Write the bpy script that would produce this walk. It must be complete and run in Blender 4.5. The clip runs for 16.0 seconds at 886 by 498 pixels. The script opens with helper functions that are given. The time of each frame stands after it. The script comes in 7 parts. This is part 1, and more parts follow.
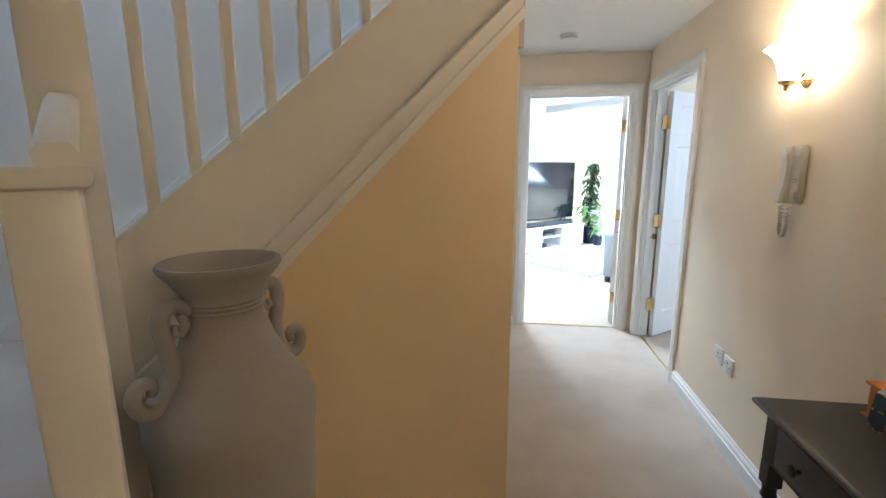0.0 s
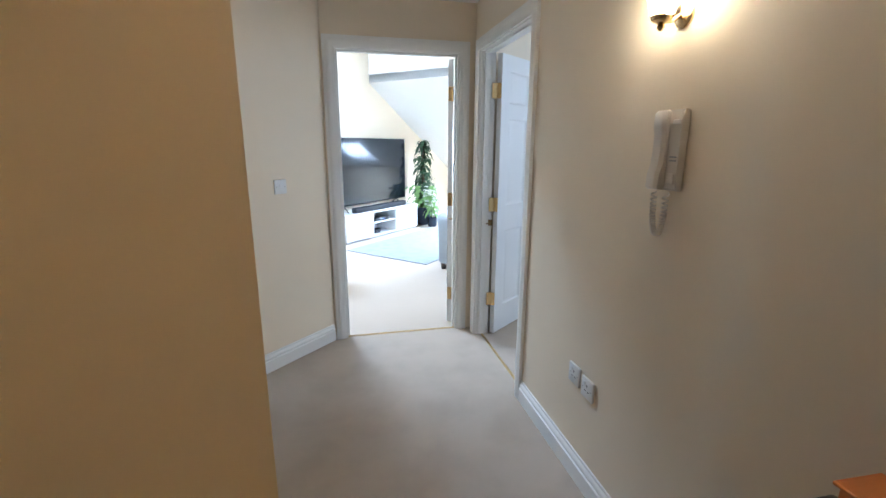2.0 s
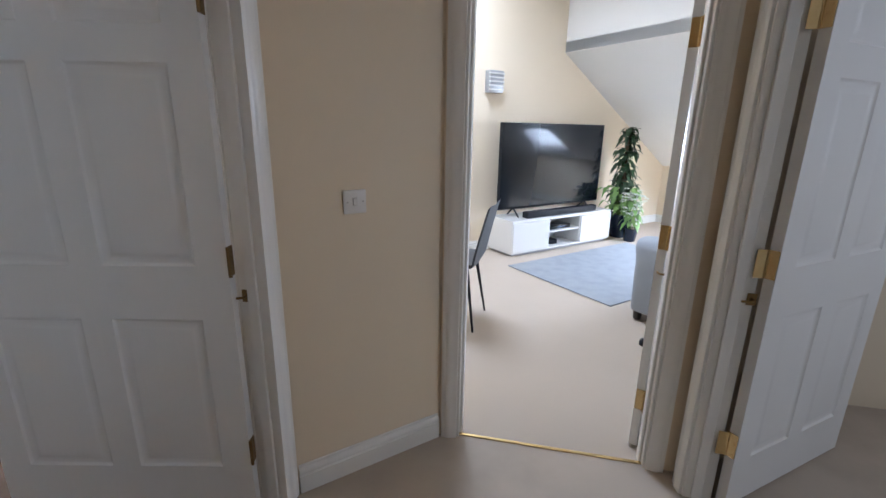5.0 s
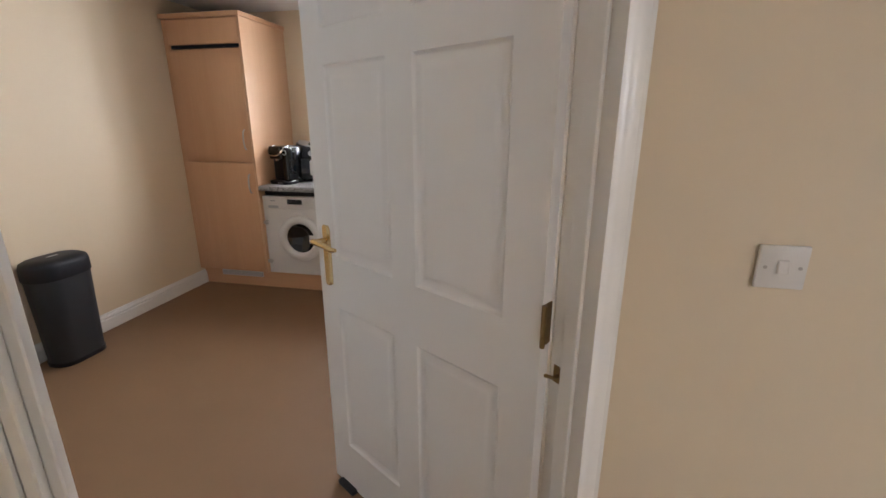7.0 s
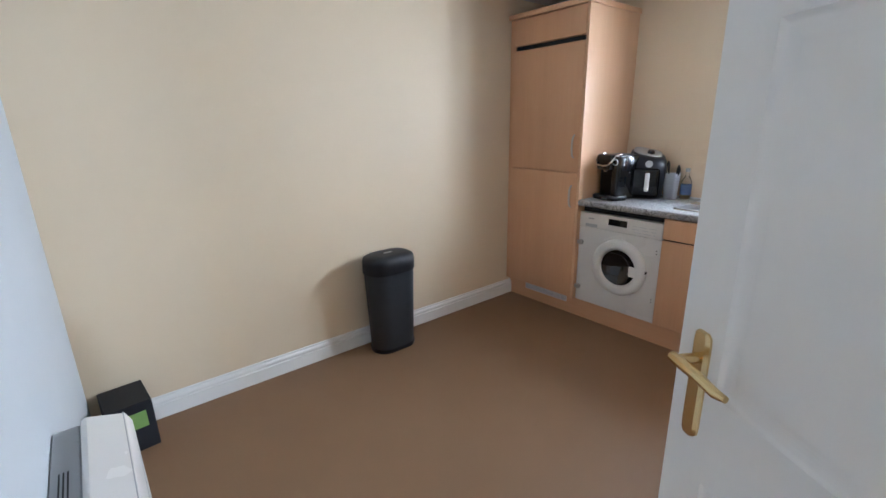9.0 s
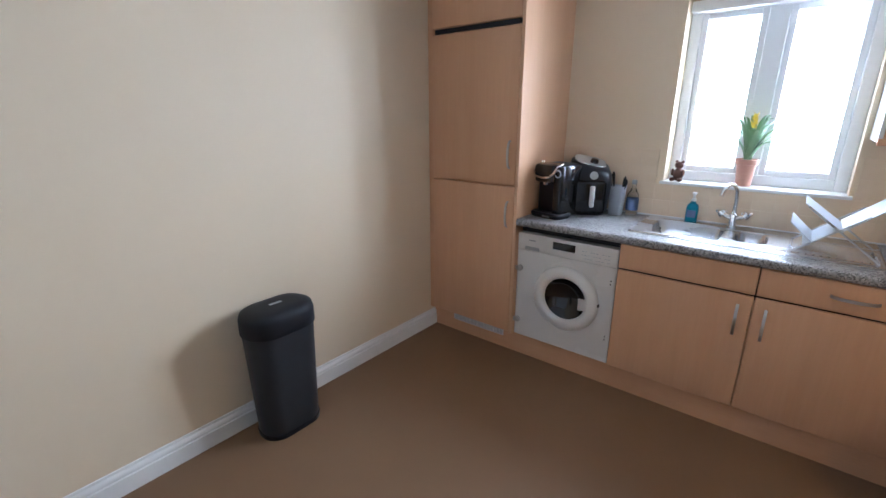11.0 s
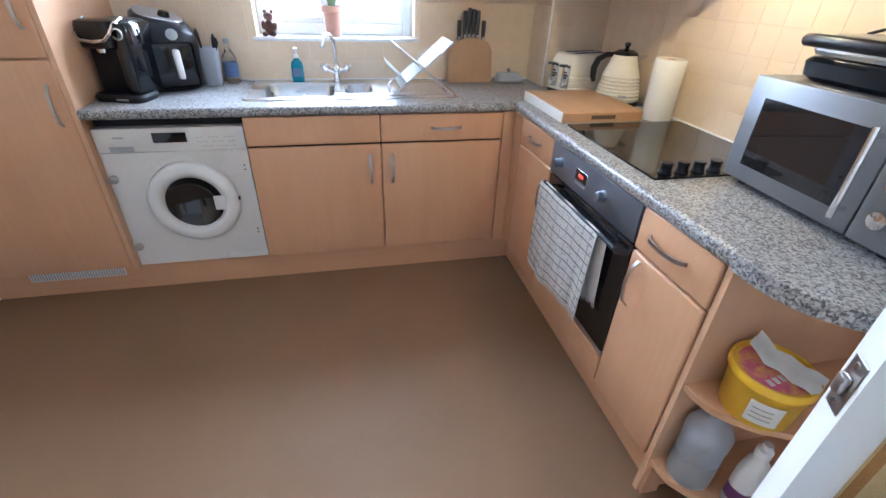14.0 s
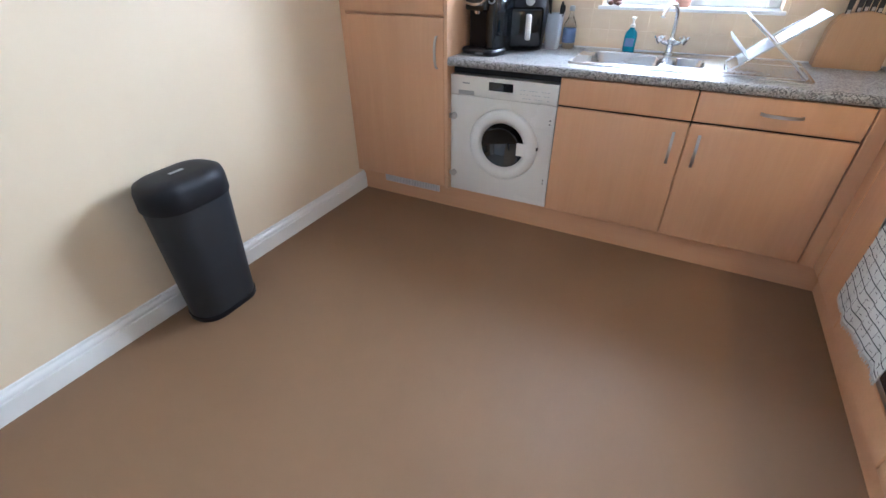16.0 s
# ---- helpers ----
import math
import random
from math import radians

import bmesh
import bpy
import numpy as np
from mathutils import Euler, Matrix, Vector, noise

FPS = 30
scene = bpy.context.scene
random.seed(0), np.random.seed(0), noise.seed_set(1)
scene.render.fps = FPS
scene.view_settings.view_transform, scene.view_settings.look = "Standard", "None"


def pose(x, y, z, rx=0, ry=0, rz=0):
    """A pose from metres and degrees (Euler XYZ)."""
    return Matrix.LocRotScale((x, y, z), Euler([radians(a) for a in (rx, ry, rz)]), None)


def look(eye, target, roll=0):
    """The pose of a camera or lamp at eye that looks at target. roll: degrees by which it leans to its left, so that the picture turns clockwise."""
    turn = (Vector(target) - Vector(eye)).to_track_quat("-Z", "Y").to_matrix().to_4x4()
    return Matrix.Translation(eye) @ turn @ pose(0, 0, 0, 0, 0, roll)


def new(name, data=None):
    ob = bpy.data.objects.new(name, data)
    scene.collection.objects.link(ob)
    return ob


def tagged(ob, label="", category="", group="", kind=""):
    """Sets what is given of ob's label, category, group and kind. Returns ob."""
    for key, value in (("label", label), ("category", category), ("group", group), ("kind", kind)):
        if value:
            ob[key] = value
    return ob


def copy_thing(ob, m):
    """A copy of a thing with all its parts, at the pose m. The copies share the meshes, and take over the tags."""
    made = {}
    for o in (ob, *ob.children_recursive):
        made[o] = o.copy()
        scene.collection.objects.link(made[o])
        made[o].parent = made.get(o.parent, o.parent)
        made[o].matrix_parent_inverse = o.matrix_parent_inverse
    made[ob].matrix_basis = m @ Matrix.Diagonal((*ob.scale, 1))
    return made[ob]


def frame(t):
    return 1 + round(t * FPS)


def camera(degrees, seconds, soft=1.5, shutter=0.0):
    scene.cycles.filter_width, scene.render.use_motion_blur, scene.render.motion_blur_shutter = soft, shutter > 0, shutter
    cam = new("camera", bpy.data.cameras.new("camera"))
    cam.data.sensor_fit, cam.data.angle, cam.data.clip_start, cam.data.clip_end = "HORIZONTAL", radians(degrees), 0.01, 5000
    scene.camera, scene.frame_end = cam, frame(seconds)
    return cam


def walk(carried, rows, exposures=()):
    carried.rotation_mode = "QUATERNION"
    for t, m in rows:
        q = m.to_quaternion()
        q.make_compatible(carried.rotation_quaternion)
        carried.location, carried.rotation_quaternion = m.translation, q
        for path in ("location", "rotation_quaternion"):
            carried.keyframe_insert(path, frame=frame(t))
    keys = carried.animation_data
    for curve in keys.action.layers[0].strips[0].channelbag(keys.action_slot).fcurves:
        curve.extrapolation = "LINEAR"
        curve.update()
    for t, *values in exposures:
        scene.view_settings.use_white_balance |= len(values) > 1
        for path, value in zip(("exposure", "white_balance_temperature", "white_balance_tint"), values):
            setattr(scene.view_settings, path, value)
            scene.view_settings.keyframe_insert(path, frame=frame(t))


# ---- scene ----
cam = camera(90.6, 16.0)
PATH = [
    (0, (3.73, -3.374, 1.428), (3.451, -1.428, 1.058), -0.1),
    (0.5, (3.75, -3.165, 1.413), (3.931, -1.212, 1.024), 0.1),
    (1, (3.802, -2.984, 1.417), (4.18, -1.062, 1.013), 0.6),
    (1.5, (3.86, -2.84, 1.42), (4.266, -0.93, 0.985), 0.4),
    (2, (3.924, -2.58, 1.408), (4.352, -0.682, 0.944), 0.3),
    (2.5, (3.975, -2.339, 1.424), (4.439, -0.45, 0.956), 0.5),
    (3, (4.066, -2.101, 1.413), (4.423, -0.195, 0.926), -0.1),
    (3.2, (4.089, -1.987, 1.432), (4.376, -0.074, 0.927), 0.7),
    (5.5, (4.208, -1.079, 1.41), (3.459, 0.696, 0.872), 0.4),
    (6, (4.148, -0.948, 1.417), (3.006, 0.597, 0.86), 0.3),
    (6.5, (4.004, -0.818, 1.425), (2.582, 0.465, 0.851), -0.0),
    (7, (3.855, -0.725, 1.422), (2.252, 0.331, 0.86), -0.0),
    (7.5, (3.688, -0.661, 1.416), (1.884, -0.005, 0.855), -1.3),
    (8, (3.498, -0.586, 1.434), (1.582, -0.438, 0.882), -0.5),
    (8.5, (3.357, -0.602, 1.436), (1.439, -0.736, 0.883), -0.5),
    (8.7, (3.287, -0.631, 1.441), (1.376, -0.836, 0.889), -1.2),
    (10.8, (2.562, -0.684, 1.497), (0.65, -0.663, 0.912), 0.5),
    (11, (2.48, -0.712, 1.5), (0.58, -0.509, 0.911), -0.1),
    (11.5, (2.323, -0.763, 1.508), (0.544, -0.087, 0.894), -0.8),
    (12, (2.21, -0.779, 1.482), (0.674, 0.311, 0.809), -0.4),
    (12.5, (2.175, -0.759, 1.448), (0.876, 0.53, 0.64), 0.3),
    (13, (2.175, -0.722, 1.415), (1.093, 0.681, 0.486), 1.4),
    (13.5, (2.18, -0.706, 1.4), (1.243, 0.752, 0.401), 1.9),
    (14, (2.191, -0.709, 1.386), (1.284, 0.741, 0.348), 2.1),
    (14.5, (2.209, -0.737, 1.384), (1.186, 0.609, 0.316), 1.7),
    (15, (2.241, -0.746, 1.382), (0.99, 0.349, 0.271), 0.7),
    (15.5, (2.289, -0.773, 1.363), (0.818, -0.017, 0.238), -0.4),
    (16, (2.356, -0.769, 1.343), (0.765, -0.279, 0.235), -0.6),
]
walk(cam, [(t, look(eye, target, roll)) for t, eye, target, roll in PATH],
     [(0, 1.0, 5200, 8), (1.5, 0.7, 5000, 8), (2.5, 0.3, 5150, 9), (3, 0.27, 5150, 10), (5.5, -0.6, 6000, 17), (6.5, 0.05, 6600, 19), (7, 0.18, 6500, 18),
      (7.5, 0.25, 6000, 13), (8.5, 0.4, 5650, 12), (11, 0.28, 5350, 14), (12.5, 0.6, 5450, 15), (14, 1.0, 5150, 12), (16, 1.0, 5300, 12)])

# ---- world, sun, lamps ----
world = bpy.data.worlds.new("world")
scene.world = world
world.use_nodes = True
wn = world.node_tree
sky = wn.nodes.new("ShaderNodeTexSky")
sky.sky_type, sky.sun_disc = "NISHITA", False
sky.sun_elevation, sky.sun_rotation = radians(38), radians(120)
wn.nodes["Background"].inputs["Strength"].default_value = 0.15
wn.links.new(sky.outputs["Color"], wn.nodes["Background"].inputs["Color"])

KIT = pose(0, 0, 0, 0, 0, 45)            # the kitchen and the living room stand at 45 degrees to the hall
STAIR = pose(3.76, -1.75, 0, 0, 0, 45)   # along the flight, up to the corner of the hall
HALL = Matrix.Identity(4)


def lamp(name, kind, m, watts, colour, size=0.1, size_y=None, shape="DISK"):
    data = bpy.data.lights.new(name, kind)
    data.energy, data.color = watts, colour
    if kind == "AREA":
        data.shape, data.size = shape, size
        if size_y:
            data.size_y = size_y
    elif kind == "SUN":
        data.angle = size
    else:
        data.shadow_soft_size = size
    ob = new(name, data)
    ob.matrix_world = m
    return ob


SUN_DIR = Vector((-0.62, -0.45, 0.64))
lamp("sun", "SUN", look((0, 0, 30), Vector((0, 0, 30)) - SUN_DIR), 2.5, (1.0, 0.95, 0.88), radians(0.5))
# daylight in the openings
lamp("kitchen_window_light", "AREA", KIT @ look((1.04, 0.86, 1.62), (-0.2, -3.0, 0.95)), 50, (0.88, 0.95, 1.0), 0.78, 0.92, "RECTANGLE")
bpy.data.lights["kitchen_window_light"].spread = radians(125)
lamp("roof_window_light", "AREA", KIT @ look((8.385, -2.30, 1.36), (8.385 - 0.513, -2.30, 1.36 - 0.858)), 380, (0.80, 0.90, 1.0), 0.86, 0.80, "RECTANGLE")
# fill from an unseen ceiling opening, added to brighten the living room
lamp("added_ceiling_light", "AREA", KIT @ look((4.3, -0.6, 3.40), (4.3, -0.6, 0.0)), 140, (0.80, 0.90, 1.0), 0.85, 0.95, "RECTANGLE")
lamp("stairwell_window_light", "AREA", STAIR @ look((-2.0, 0.45, 4.75), (-2.0, 0.45, 0)), 17, (0.82, 0.9, 1.0), 0.7, 0.7, "RECTANGLE")
# added fill inside the side room, which has no window opening
lamp("side_room_fill_light", "AREA", look((7.2, -0.3, 1.7), (4, -0.3, 1.2)), 19, (0.88, 0.94, 1.0), 0.8, 1.0, "RECTANGLE")
# lamps of the place; the foyer bulb is unseen, added to light the stair wall
lamp("wall_lamp_bulb", "POINT", pose(4.765, -1.45, 1.83), 5.5, (1.0, 0.70, 0.43), 0.03)
lamp("added_foyer_bulb", "POINT", pose(4.765, -3.9, 1.83), 13.5, (1.0, 0.64, 0.33), 0.03)
lamp("hood_bulb", "SPOT", KIT @ look((2.08, -0.78, 1.622), (2.08, -0.78, 0.9)), 9.0, (1.0, 0.74, 0.36), 0.02)
bpy.data.lights["hood_bulb"].spot_size = radians(172)
bpy.data.lights["hood_bulb"].spot_blend = 0.12


# ---- materials ----
def mat(name, colour, rough=0.5, metal=0.0, grain=0.0, grain_scale=200.0, stain=0.0, stain_scale=2.0, bump=0.0, bump_scale=None,
        stretch=(1, 1, 1), coat=0.0, spec=None, per_object=0.0, tint=None, transmission=0.0, ior=None, glow=None):
    """A procedural surface: a base colour varied at two scales, with fine relief."""
    m = bpy.data.materials.new(name)
    m.use_nodes = True
    nt = m.node_tree
    p = nt.nodes["Principled BSDF"]
    p.inputs["Roughness"].default_value, p.inputs["Metallic"].default_value = rough, metal
    p.inputs["Coat Weight"].default_value = coat
    p.inputs["Transmission Weight"].default_value = transmission
    if ior:
        p.inputs["IOR"].default_value = ior
    if spec is not None:
        p.inputs["Specular IOR Level"].default_value = spec
    if glow:
        p.inputs["Emission Color"].default_value = (*glow[0], 1)
        p.inputs["Emission Strength"].default_value = glow[1]
    p.inputs["Base Color"].default_value = (*colour, 1)
    co = nt.nodes.new("ShaderNodeTexCoord")
    mp = nt.nodes.new("ShaderNodeMapping")
    mp.inputs["Scale"].default_value = stretch
    nt.links.new(co.outputs["Object"], mp.inputs["Vector"])

    def noise_node(scale, detail):
        n = nt.nodes.new("ShaderNodeTexNoise")
        n.inputs["Scale"].default_value, n.inputs["Detail"].default_value = scale, detail
        nt.links.new(mp.outputs["Vector"], n.inputs["Vector"])
        return n

    last = None
    base = tint or tuple(c * 0.62 for c in colour)

    def mix(fac_socket, amount, other):
        nonlocal last
        mul = nt.nodes.new("ShaderNodeMath")
        mul.operation = "MULTIPLY"
        mul.inputs[1].default_value = amount
        nt.links.new(fac_socket, mul.inputs[0])
        mx = nt.nodes.new("ShaderNodeMix")
        mx.data_type = "RGBA"
        nt.links.new(mul.outputs[0], mx.inputs["Factor"])
        if last:
            nt.links.new(last, mx.inputs["A"])
        else:
            mx.inputs["A"].default_value = (*colour, 1)
        mx.inputs["B"].default_value = (*other, 1)
        last = mx.outputs["Result"]

    if grain:
        n = noise_node(grain_scale, 4)
        mix(n.outputs["Fac"], grain, base)
    if stain:
        n = noise_node(stain_scale, 5)
        r = nt.nodes.new("ShaderNodeMapRange")
        r.inputs["From Min"].default_value, r.inputs["From Max"].default_value = 0.42, 0.72
        nt.links.new(n.outputs["Fac"], r.inputs["Value"])
        mix(r.outputs["Result"], stain, base)
        rr = nt.nodes.new("ShaderNodeMapRange")
        rr.inputs["To Min"].default_value, rr.inputs["To Max"].default_value = rough * 0.88, min(1, rough * 1.15 + 0.02)
        nt.links.new(n.outputs["Fac"], rr.inputs["Value"])
        nt.links.new(rr.outputs["Result"], p.inputs["Roughness"])
    if per_object:
        oi = nt.nodes.new("ShaderNodeObjectInfo")
        mix(oi.outputs["Random"], per_object, base)
    if last:
        nt.links.new(last, p.inputs["Base Color"])
    if bump:
        n = noise_node(bump_scale or grain_scale, 3)
        b = nt.nodes.new("ShaderNodeBump")
        b.inputs["Strength"].default_value, b.inputs["Distance"].default_value = bump, 0.002
        nt.links.new(n.outputs["Fac"], b.inputs["Height"])
        nt.links.new(b.outputs["Normal"], p.inputs["Normal"])
    return m


def speckle(name, tones, scale, rough):
    """Granite-look laminate: chips of several tones."""
    m = mat(name, tones[0], rough)
    nt = m.node_tree
    p = nt.nodes["Principled BSDF"]
    co = nt.nodes.new("ShaderNodeTexCoord")
    vo = nt.nodes.new("ShaderNodeTexVoronoi")
    vo.inputs["Scale"].default_value = scale
    nz = nt.nodes.new("ShaderNodeTexNoise")
    nz.inputs["Scale"].default_value, nz.inputs["Detail"].default_value = scale * 0.55, 6
    wob = nt.nodes.new("ShaderNodeMix")
    wob.data_type = "VECTOR"
    wob.inputs["Factor"].default_value = 0.012
    nt.links.new(co.outputs["Object"], nz.inputs["Vector"])
    nt.links.new(co.outputs["Object"], wob.inputs["A"])
    nt.links.new(nz.outputs["Color"], wob.inputs["B"])
    nt.links.new(wob.outputs["Result"], vo.inputs["Vector"])
    sep = nt.nodes.new("ShaderNodeSeparateColor")
    nt.links.new(vo.outputs["Color"], sep.inputs["Color"])
    ramp = nt.nodes.new("ShaderNodeValToRGB")
    ramp.color_ramp.interpolation = "CONSTANT"
    el = ramp.color_ramp.elements
    el[0].color = (*tones[0], 1)
    el[1].position, el[1].color = 0.3, (*tones[1], 1)
    for i, tone in enumerate(tones[2:]):
        e = el.new(0.55 + 0.2 * i)
        e.color = (*tone, 1)
    nt.links.new(sep.outputs["Red"], ramp.inputs["Fac"])
    nt.links.new(ramp.outputs["Color"], p.inputs["Base Color"])
    return m


def wood(name, colour, dark, rough=0.38, scale=9.0, along="z", coat=0.0):
    """Straight-grained wood or wood-look foil."""
    st = {"z": (1, 1, 0.06), "x": (0.06, 1, 1), "y": (1, 0.06, 1)}[along]
    return mat(name, colour, rough, grain=0.55, grain_scale=scale * 9, stain=0.35, stain_scale=scale, bump=0.05, bump_scale=scale * 14,
               stretch=st, tint=dark, coat=coat)


M = {}
M["cream"] = mat("cream_wall_paint", (0.775, 0.67, 0.515), 0.62, grain=0.06, grain_scale=260, stain=0.10, stain_scale=1.3, bump=0.12, bump_scale=320,
                 tint=(0.66, 0.56, 0.42))
M["kitchen_cream"] = mat("kitchen_wall_paint", (0.74, 0.605, 0.425), 0.6, grain=0.06, grain_scale=260, stain=0.14, stain_scale=1.5, bump=0.12, bump_scale=320,
                         tint=(0.63, 0.50, 0.34))
# the wall cream made deeper: warm lamplight under the stairs put into the colour
M["warm_lit_cream"] = mat("warm_lit_cream_paint", (0.72, 0.545, 0.31), 0.6, grain=0.06, grain_scale=240, stain=0.12, stain_scale=1.4, bump=0.12, bump_scale=320,
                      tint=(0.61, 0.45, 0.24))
M["white_wall"] = mat("white_wall_paint", (0.80, 0.79, 0.76), 0.7, grain=0.05, grain_scale=240, stain=0.06, stain_scale=1.2, bump=0.1, bump_scale=300)
M["pale_blue_wall"] = mat("pale_blue_wall_paint", (0.60, 0.635, 0.66), 0.65, grain=0.05, grain_scale=240, stain=0.08, stain_scale=1.2, bump=0.1, bump_scale=300)
M["ceiling"] = mat("ceiling_paint", (0.78, 0.77, 0.74), 0.85, grain=0.07, grain_scale=160, stain=0.07, stain_scale=1.1, bump=0.3, bump_scale=190)
M["gloss"] = mat("white_gloss_paint", (0.80, 0.79, 0.76), 0.28, grain=0.05, grain_scale=90, stain=0.10, stain_scale=3, bump=0.04, bump_scale=120,
                 tint=(0.66, 0.63, 0.57))
M["door_white"] = mat("door_gloss_paint", (0.78, 0.77, 0.75), 0.33, grain=0.08, grain_scale=60, stain=0.08, stain_scale=2.5, bump=0.10, bump_scale=70,
                      stretch=(1, 1, 0.08), tint=(0.66, 0.63, 0.58))
M["stair_paint"] = mat("stair_cream_paint", (0.76, 0.71, 0.62), 0.40, grain=0.05, grain_scale=110, stain=0.10, stain_scale=2.4, bump=0.05)
M["carpet"] = mat("beige_carpet", (0.53, 0.455, 0.375), 0.95, grain=0.55, grain_scale=420, stain=0.6, stain_scale=3.4, bump=0.9, bump_scale=520,
                  tint=(0.37, 0.31, 0.25), spec=0.1)
M["carpet_living"] = mat("living_room_carpet", (0.53, 0.455, 0.375), 0.95, grain=0.5, grain_scale=420, stain=0.18, stain_scale=2.2, bump=0.9, bump_scale=520,
                         tint=(0.40, 0.34, 0.275), spec=0.1)
M["vinyl"] = mat("brown_vinyl_floor", (0.226, 0.132, 0.071), 0.56, grain=0.35, grain_scale=420, stain=0.22, stain_scale=1.6, bump=0.16, bump_scale=260,
                 tint=(0.178, 0.103, 0.052), spec=0.28)
M["beech"] = wood("beech_foil", (0.67, 0.385, 0.215), (0.54, 0.285, 0.145), 0.42, 8)
M["beech_pale"] = wood("beech_foil_pale", (0.68, 0.42, 0.25), (0.58, 0.34, 0.19), 0.42, 8)
M["beech_flat"] = wood("beech_foil_level", (0.67, 0.385, 0.215), (0.54, 0.285, 0.145), 0.42, 8, "x")
M["worktop"] = speckle("speckled_worktop", [(0.34, 0.335, 0.33), (0.22, 0.215, 0.215), (0.45, 0.44, 0.43), (0.09, 0.087, 0.088)], 205, 0.36)
M["tile"] = mat("cream_glazed_tile", (0.75, 0.61, 0.44), 0.30, grain=0.25, grain_scale=30, stain=0.3, stain_scale=9, bump=0.05, bump_scale=25,
                per_object=0.16, tint=(0.66, 0.50, 0.33))
M["grout"] = mat("tile_grout", (0.74, 0.61, 0.45), 0.9, grain=0.2, grain_scale=300)
M["steel"] = mat("brushed_steel", (0.60, 0.60, 0.61), 0.26, 1.0, grain=0.25, grain_scale=60, stain=0.12, stain_scale=6, stretch=(0.08, 1, 1), bump=0.05, bump_scale=120)
M["chrome"] = mat("chrome", (0.78, 0.79, 0.80), 0.08, 1.0, grain=0.06, grain_scale=30)
M["nickel"] = mat("satin_nickel", (0.52, 0.50, 0.48), 0.30, 1.0, grain=0.2, grain_scale=80)
M["brass"] = mat("polished_brass", (0.74, 0.56, 0.29), 0.24, 1.0, grain=0.2, grain_scale=50, stain=0.3, stain_scale=30, tint=(0.55, 0.36, 0.12))
M["brass_dull"] = mat("tarnished_brass", (0.24, 0.155, 0.065), 0.38, 1.0, grain=0.4, grain_scale=120, tint=(0.18, 0.11, 0.04))
M["black"] = mat("black_plastic", (0.009, 0.010, 0.014), 0.30, grain=0.2, grain_scale=120, stain=0.1, stain_scale=10, spec=0.3)
M["black_matt"] = mat("matt_black_plastic", (0.013, 0.014, 0.018), 0.55, grain=0.2, grain_scale=200, bump=0.1, spec=0.25)
M["black_gloss"] = mat("gloss_black", (0.006, 0.007, 0.009), 0.06, coat=0.1, spec=0.4, grain=0.05, grain_scale=20)
M["bin"] = mat("charcoal_bin_metal", (0.026, 0.030, 0.036), 0.42, 0.2, grain=0.15, grain_scale=200, stain=0.15, stain_scale=6)
M["white_plastic"] = mat("white_plastic", (0.74, 0.73, 0.71), 0.34, grain=0.04, grain_scale=120, stain=0.06, stain_scale=4)
M["ivory_plastic"] = mat("ivory_plastic", (0.66, 0.60, 0.53), 0.38, grain=0.05, grain_scale=120, stain=0.08, stain_scale=9)
M["enamel"] = mat("white_enamel", (0.74, 0.72, 0.69), 0.25, grain=0.03, grain_scale=90, stain=0.06, stain_scale=4, coat=0.2)
M["cream_enamel"] = mat("cream_enamel", (0.76, 0.71, 0.58), 0.14, grain=0.03, grain_scale=60, coat=0.4)
M["grey_plastic"] = mat("grey_plastic", (0.33, 0.34, 0.35), 0.45, grain=0.1, grain_scale=150)
M["glass_dark"] = mat("dark_glass", (0.012, 0.012, 0.014), 0.04, coat=0.3)
M["steel_dark"] = mat("dull_dark_steel", (0.23, 0.27, 0.33), 0.36, 0.75, grain=0.25, grain_scale=60, stain=0.2, stain_scale=5, stretch=(1, 0.08, 1), bump=0.05, bump_scale=120)
M["steel_mid"] = mat("microwave_steel", (0.20, 0.205, 0.215), 0.42, 0.6, grain=0.25, grain_scale=60, stain=0.15, stain_scale=5, stretch=(1, 0.08, 1), bump=0.04, bump_scale=120)
M["bronze"] = mat("dull_bronze_strip", (0.13, 0.10, 0.07), 0.5, 0.4, grain=0.3, grain_scale=80)
M["screen"] = mat("television_screen", (0.006, 0.008, 0.011), 0.08, spec=0.22)
M["glass"] = mat("clear_glass", (0.95, 0.97, 0.97), 0.02, transmission=1.0, ior=1.45)
M["blue_liquid"] = mat("blue_soap", (0.03, 0.33, 0.47), 0.10, transmission=0.35, ior=1.34)
M["blue_tint"] = mat("blue_bottle_label", (0.10, 0.16, 0.32), 0.35, grain=0.3, grain_scale=90)
M["frosted"] = mat("frosted_plastic", (0.62, 0.66, 0.72), 0.35, transmission=0.45, ior=1.3)
M["upvc"] = mat("white_upvc", (0.80, 0.81, 0.82), 0.32, grain=0.03, grain_scale=80)
M["terracotta"] = mat("clay_pot", (0.50, 0.27, 0.20), 0.75, grain=0.3, grain_scale=80, stain=0.25, stain_scale=12)
M["leaf_bright"] = mat("bromeliad_leaf", (0.15, 0.28, 0.14), 0.45, grain=0.4, grain_scale=40, tint=(0.20, 0.34, 0.16))
M["flower_yellow"] = mat("yellow_bract", (0.70, 0.48, 0.05), 0.5, grain=0.3, grain_scale=50, tint=(0.75, 0.62, 0.15))
M["leaf"] = mat("dark_green_leaf", (0.022, 0.055, 0.02), 0.42, grain=0.5, grain_scale=30, per_object=0.2, tint=(0.04, 0.085, 0.03))
M["leaf_pale"] = mat("pale_leaf", (0.16, 0.30, 0.07), 0.5, grain=0.4, grain_scale=30, tint=(0.3, 0.42, 0.15))
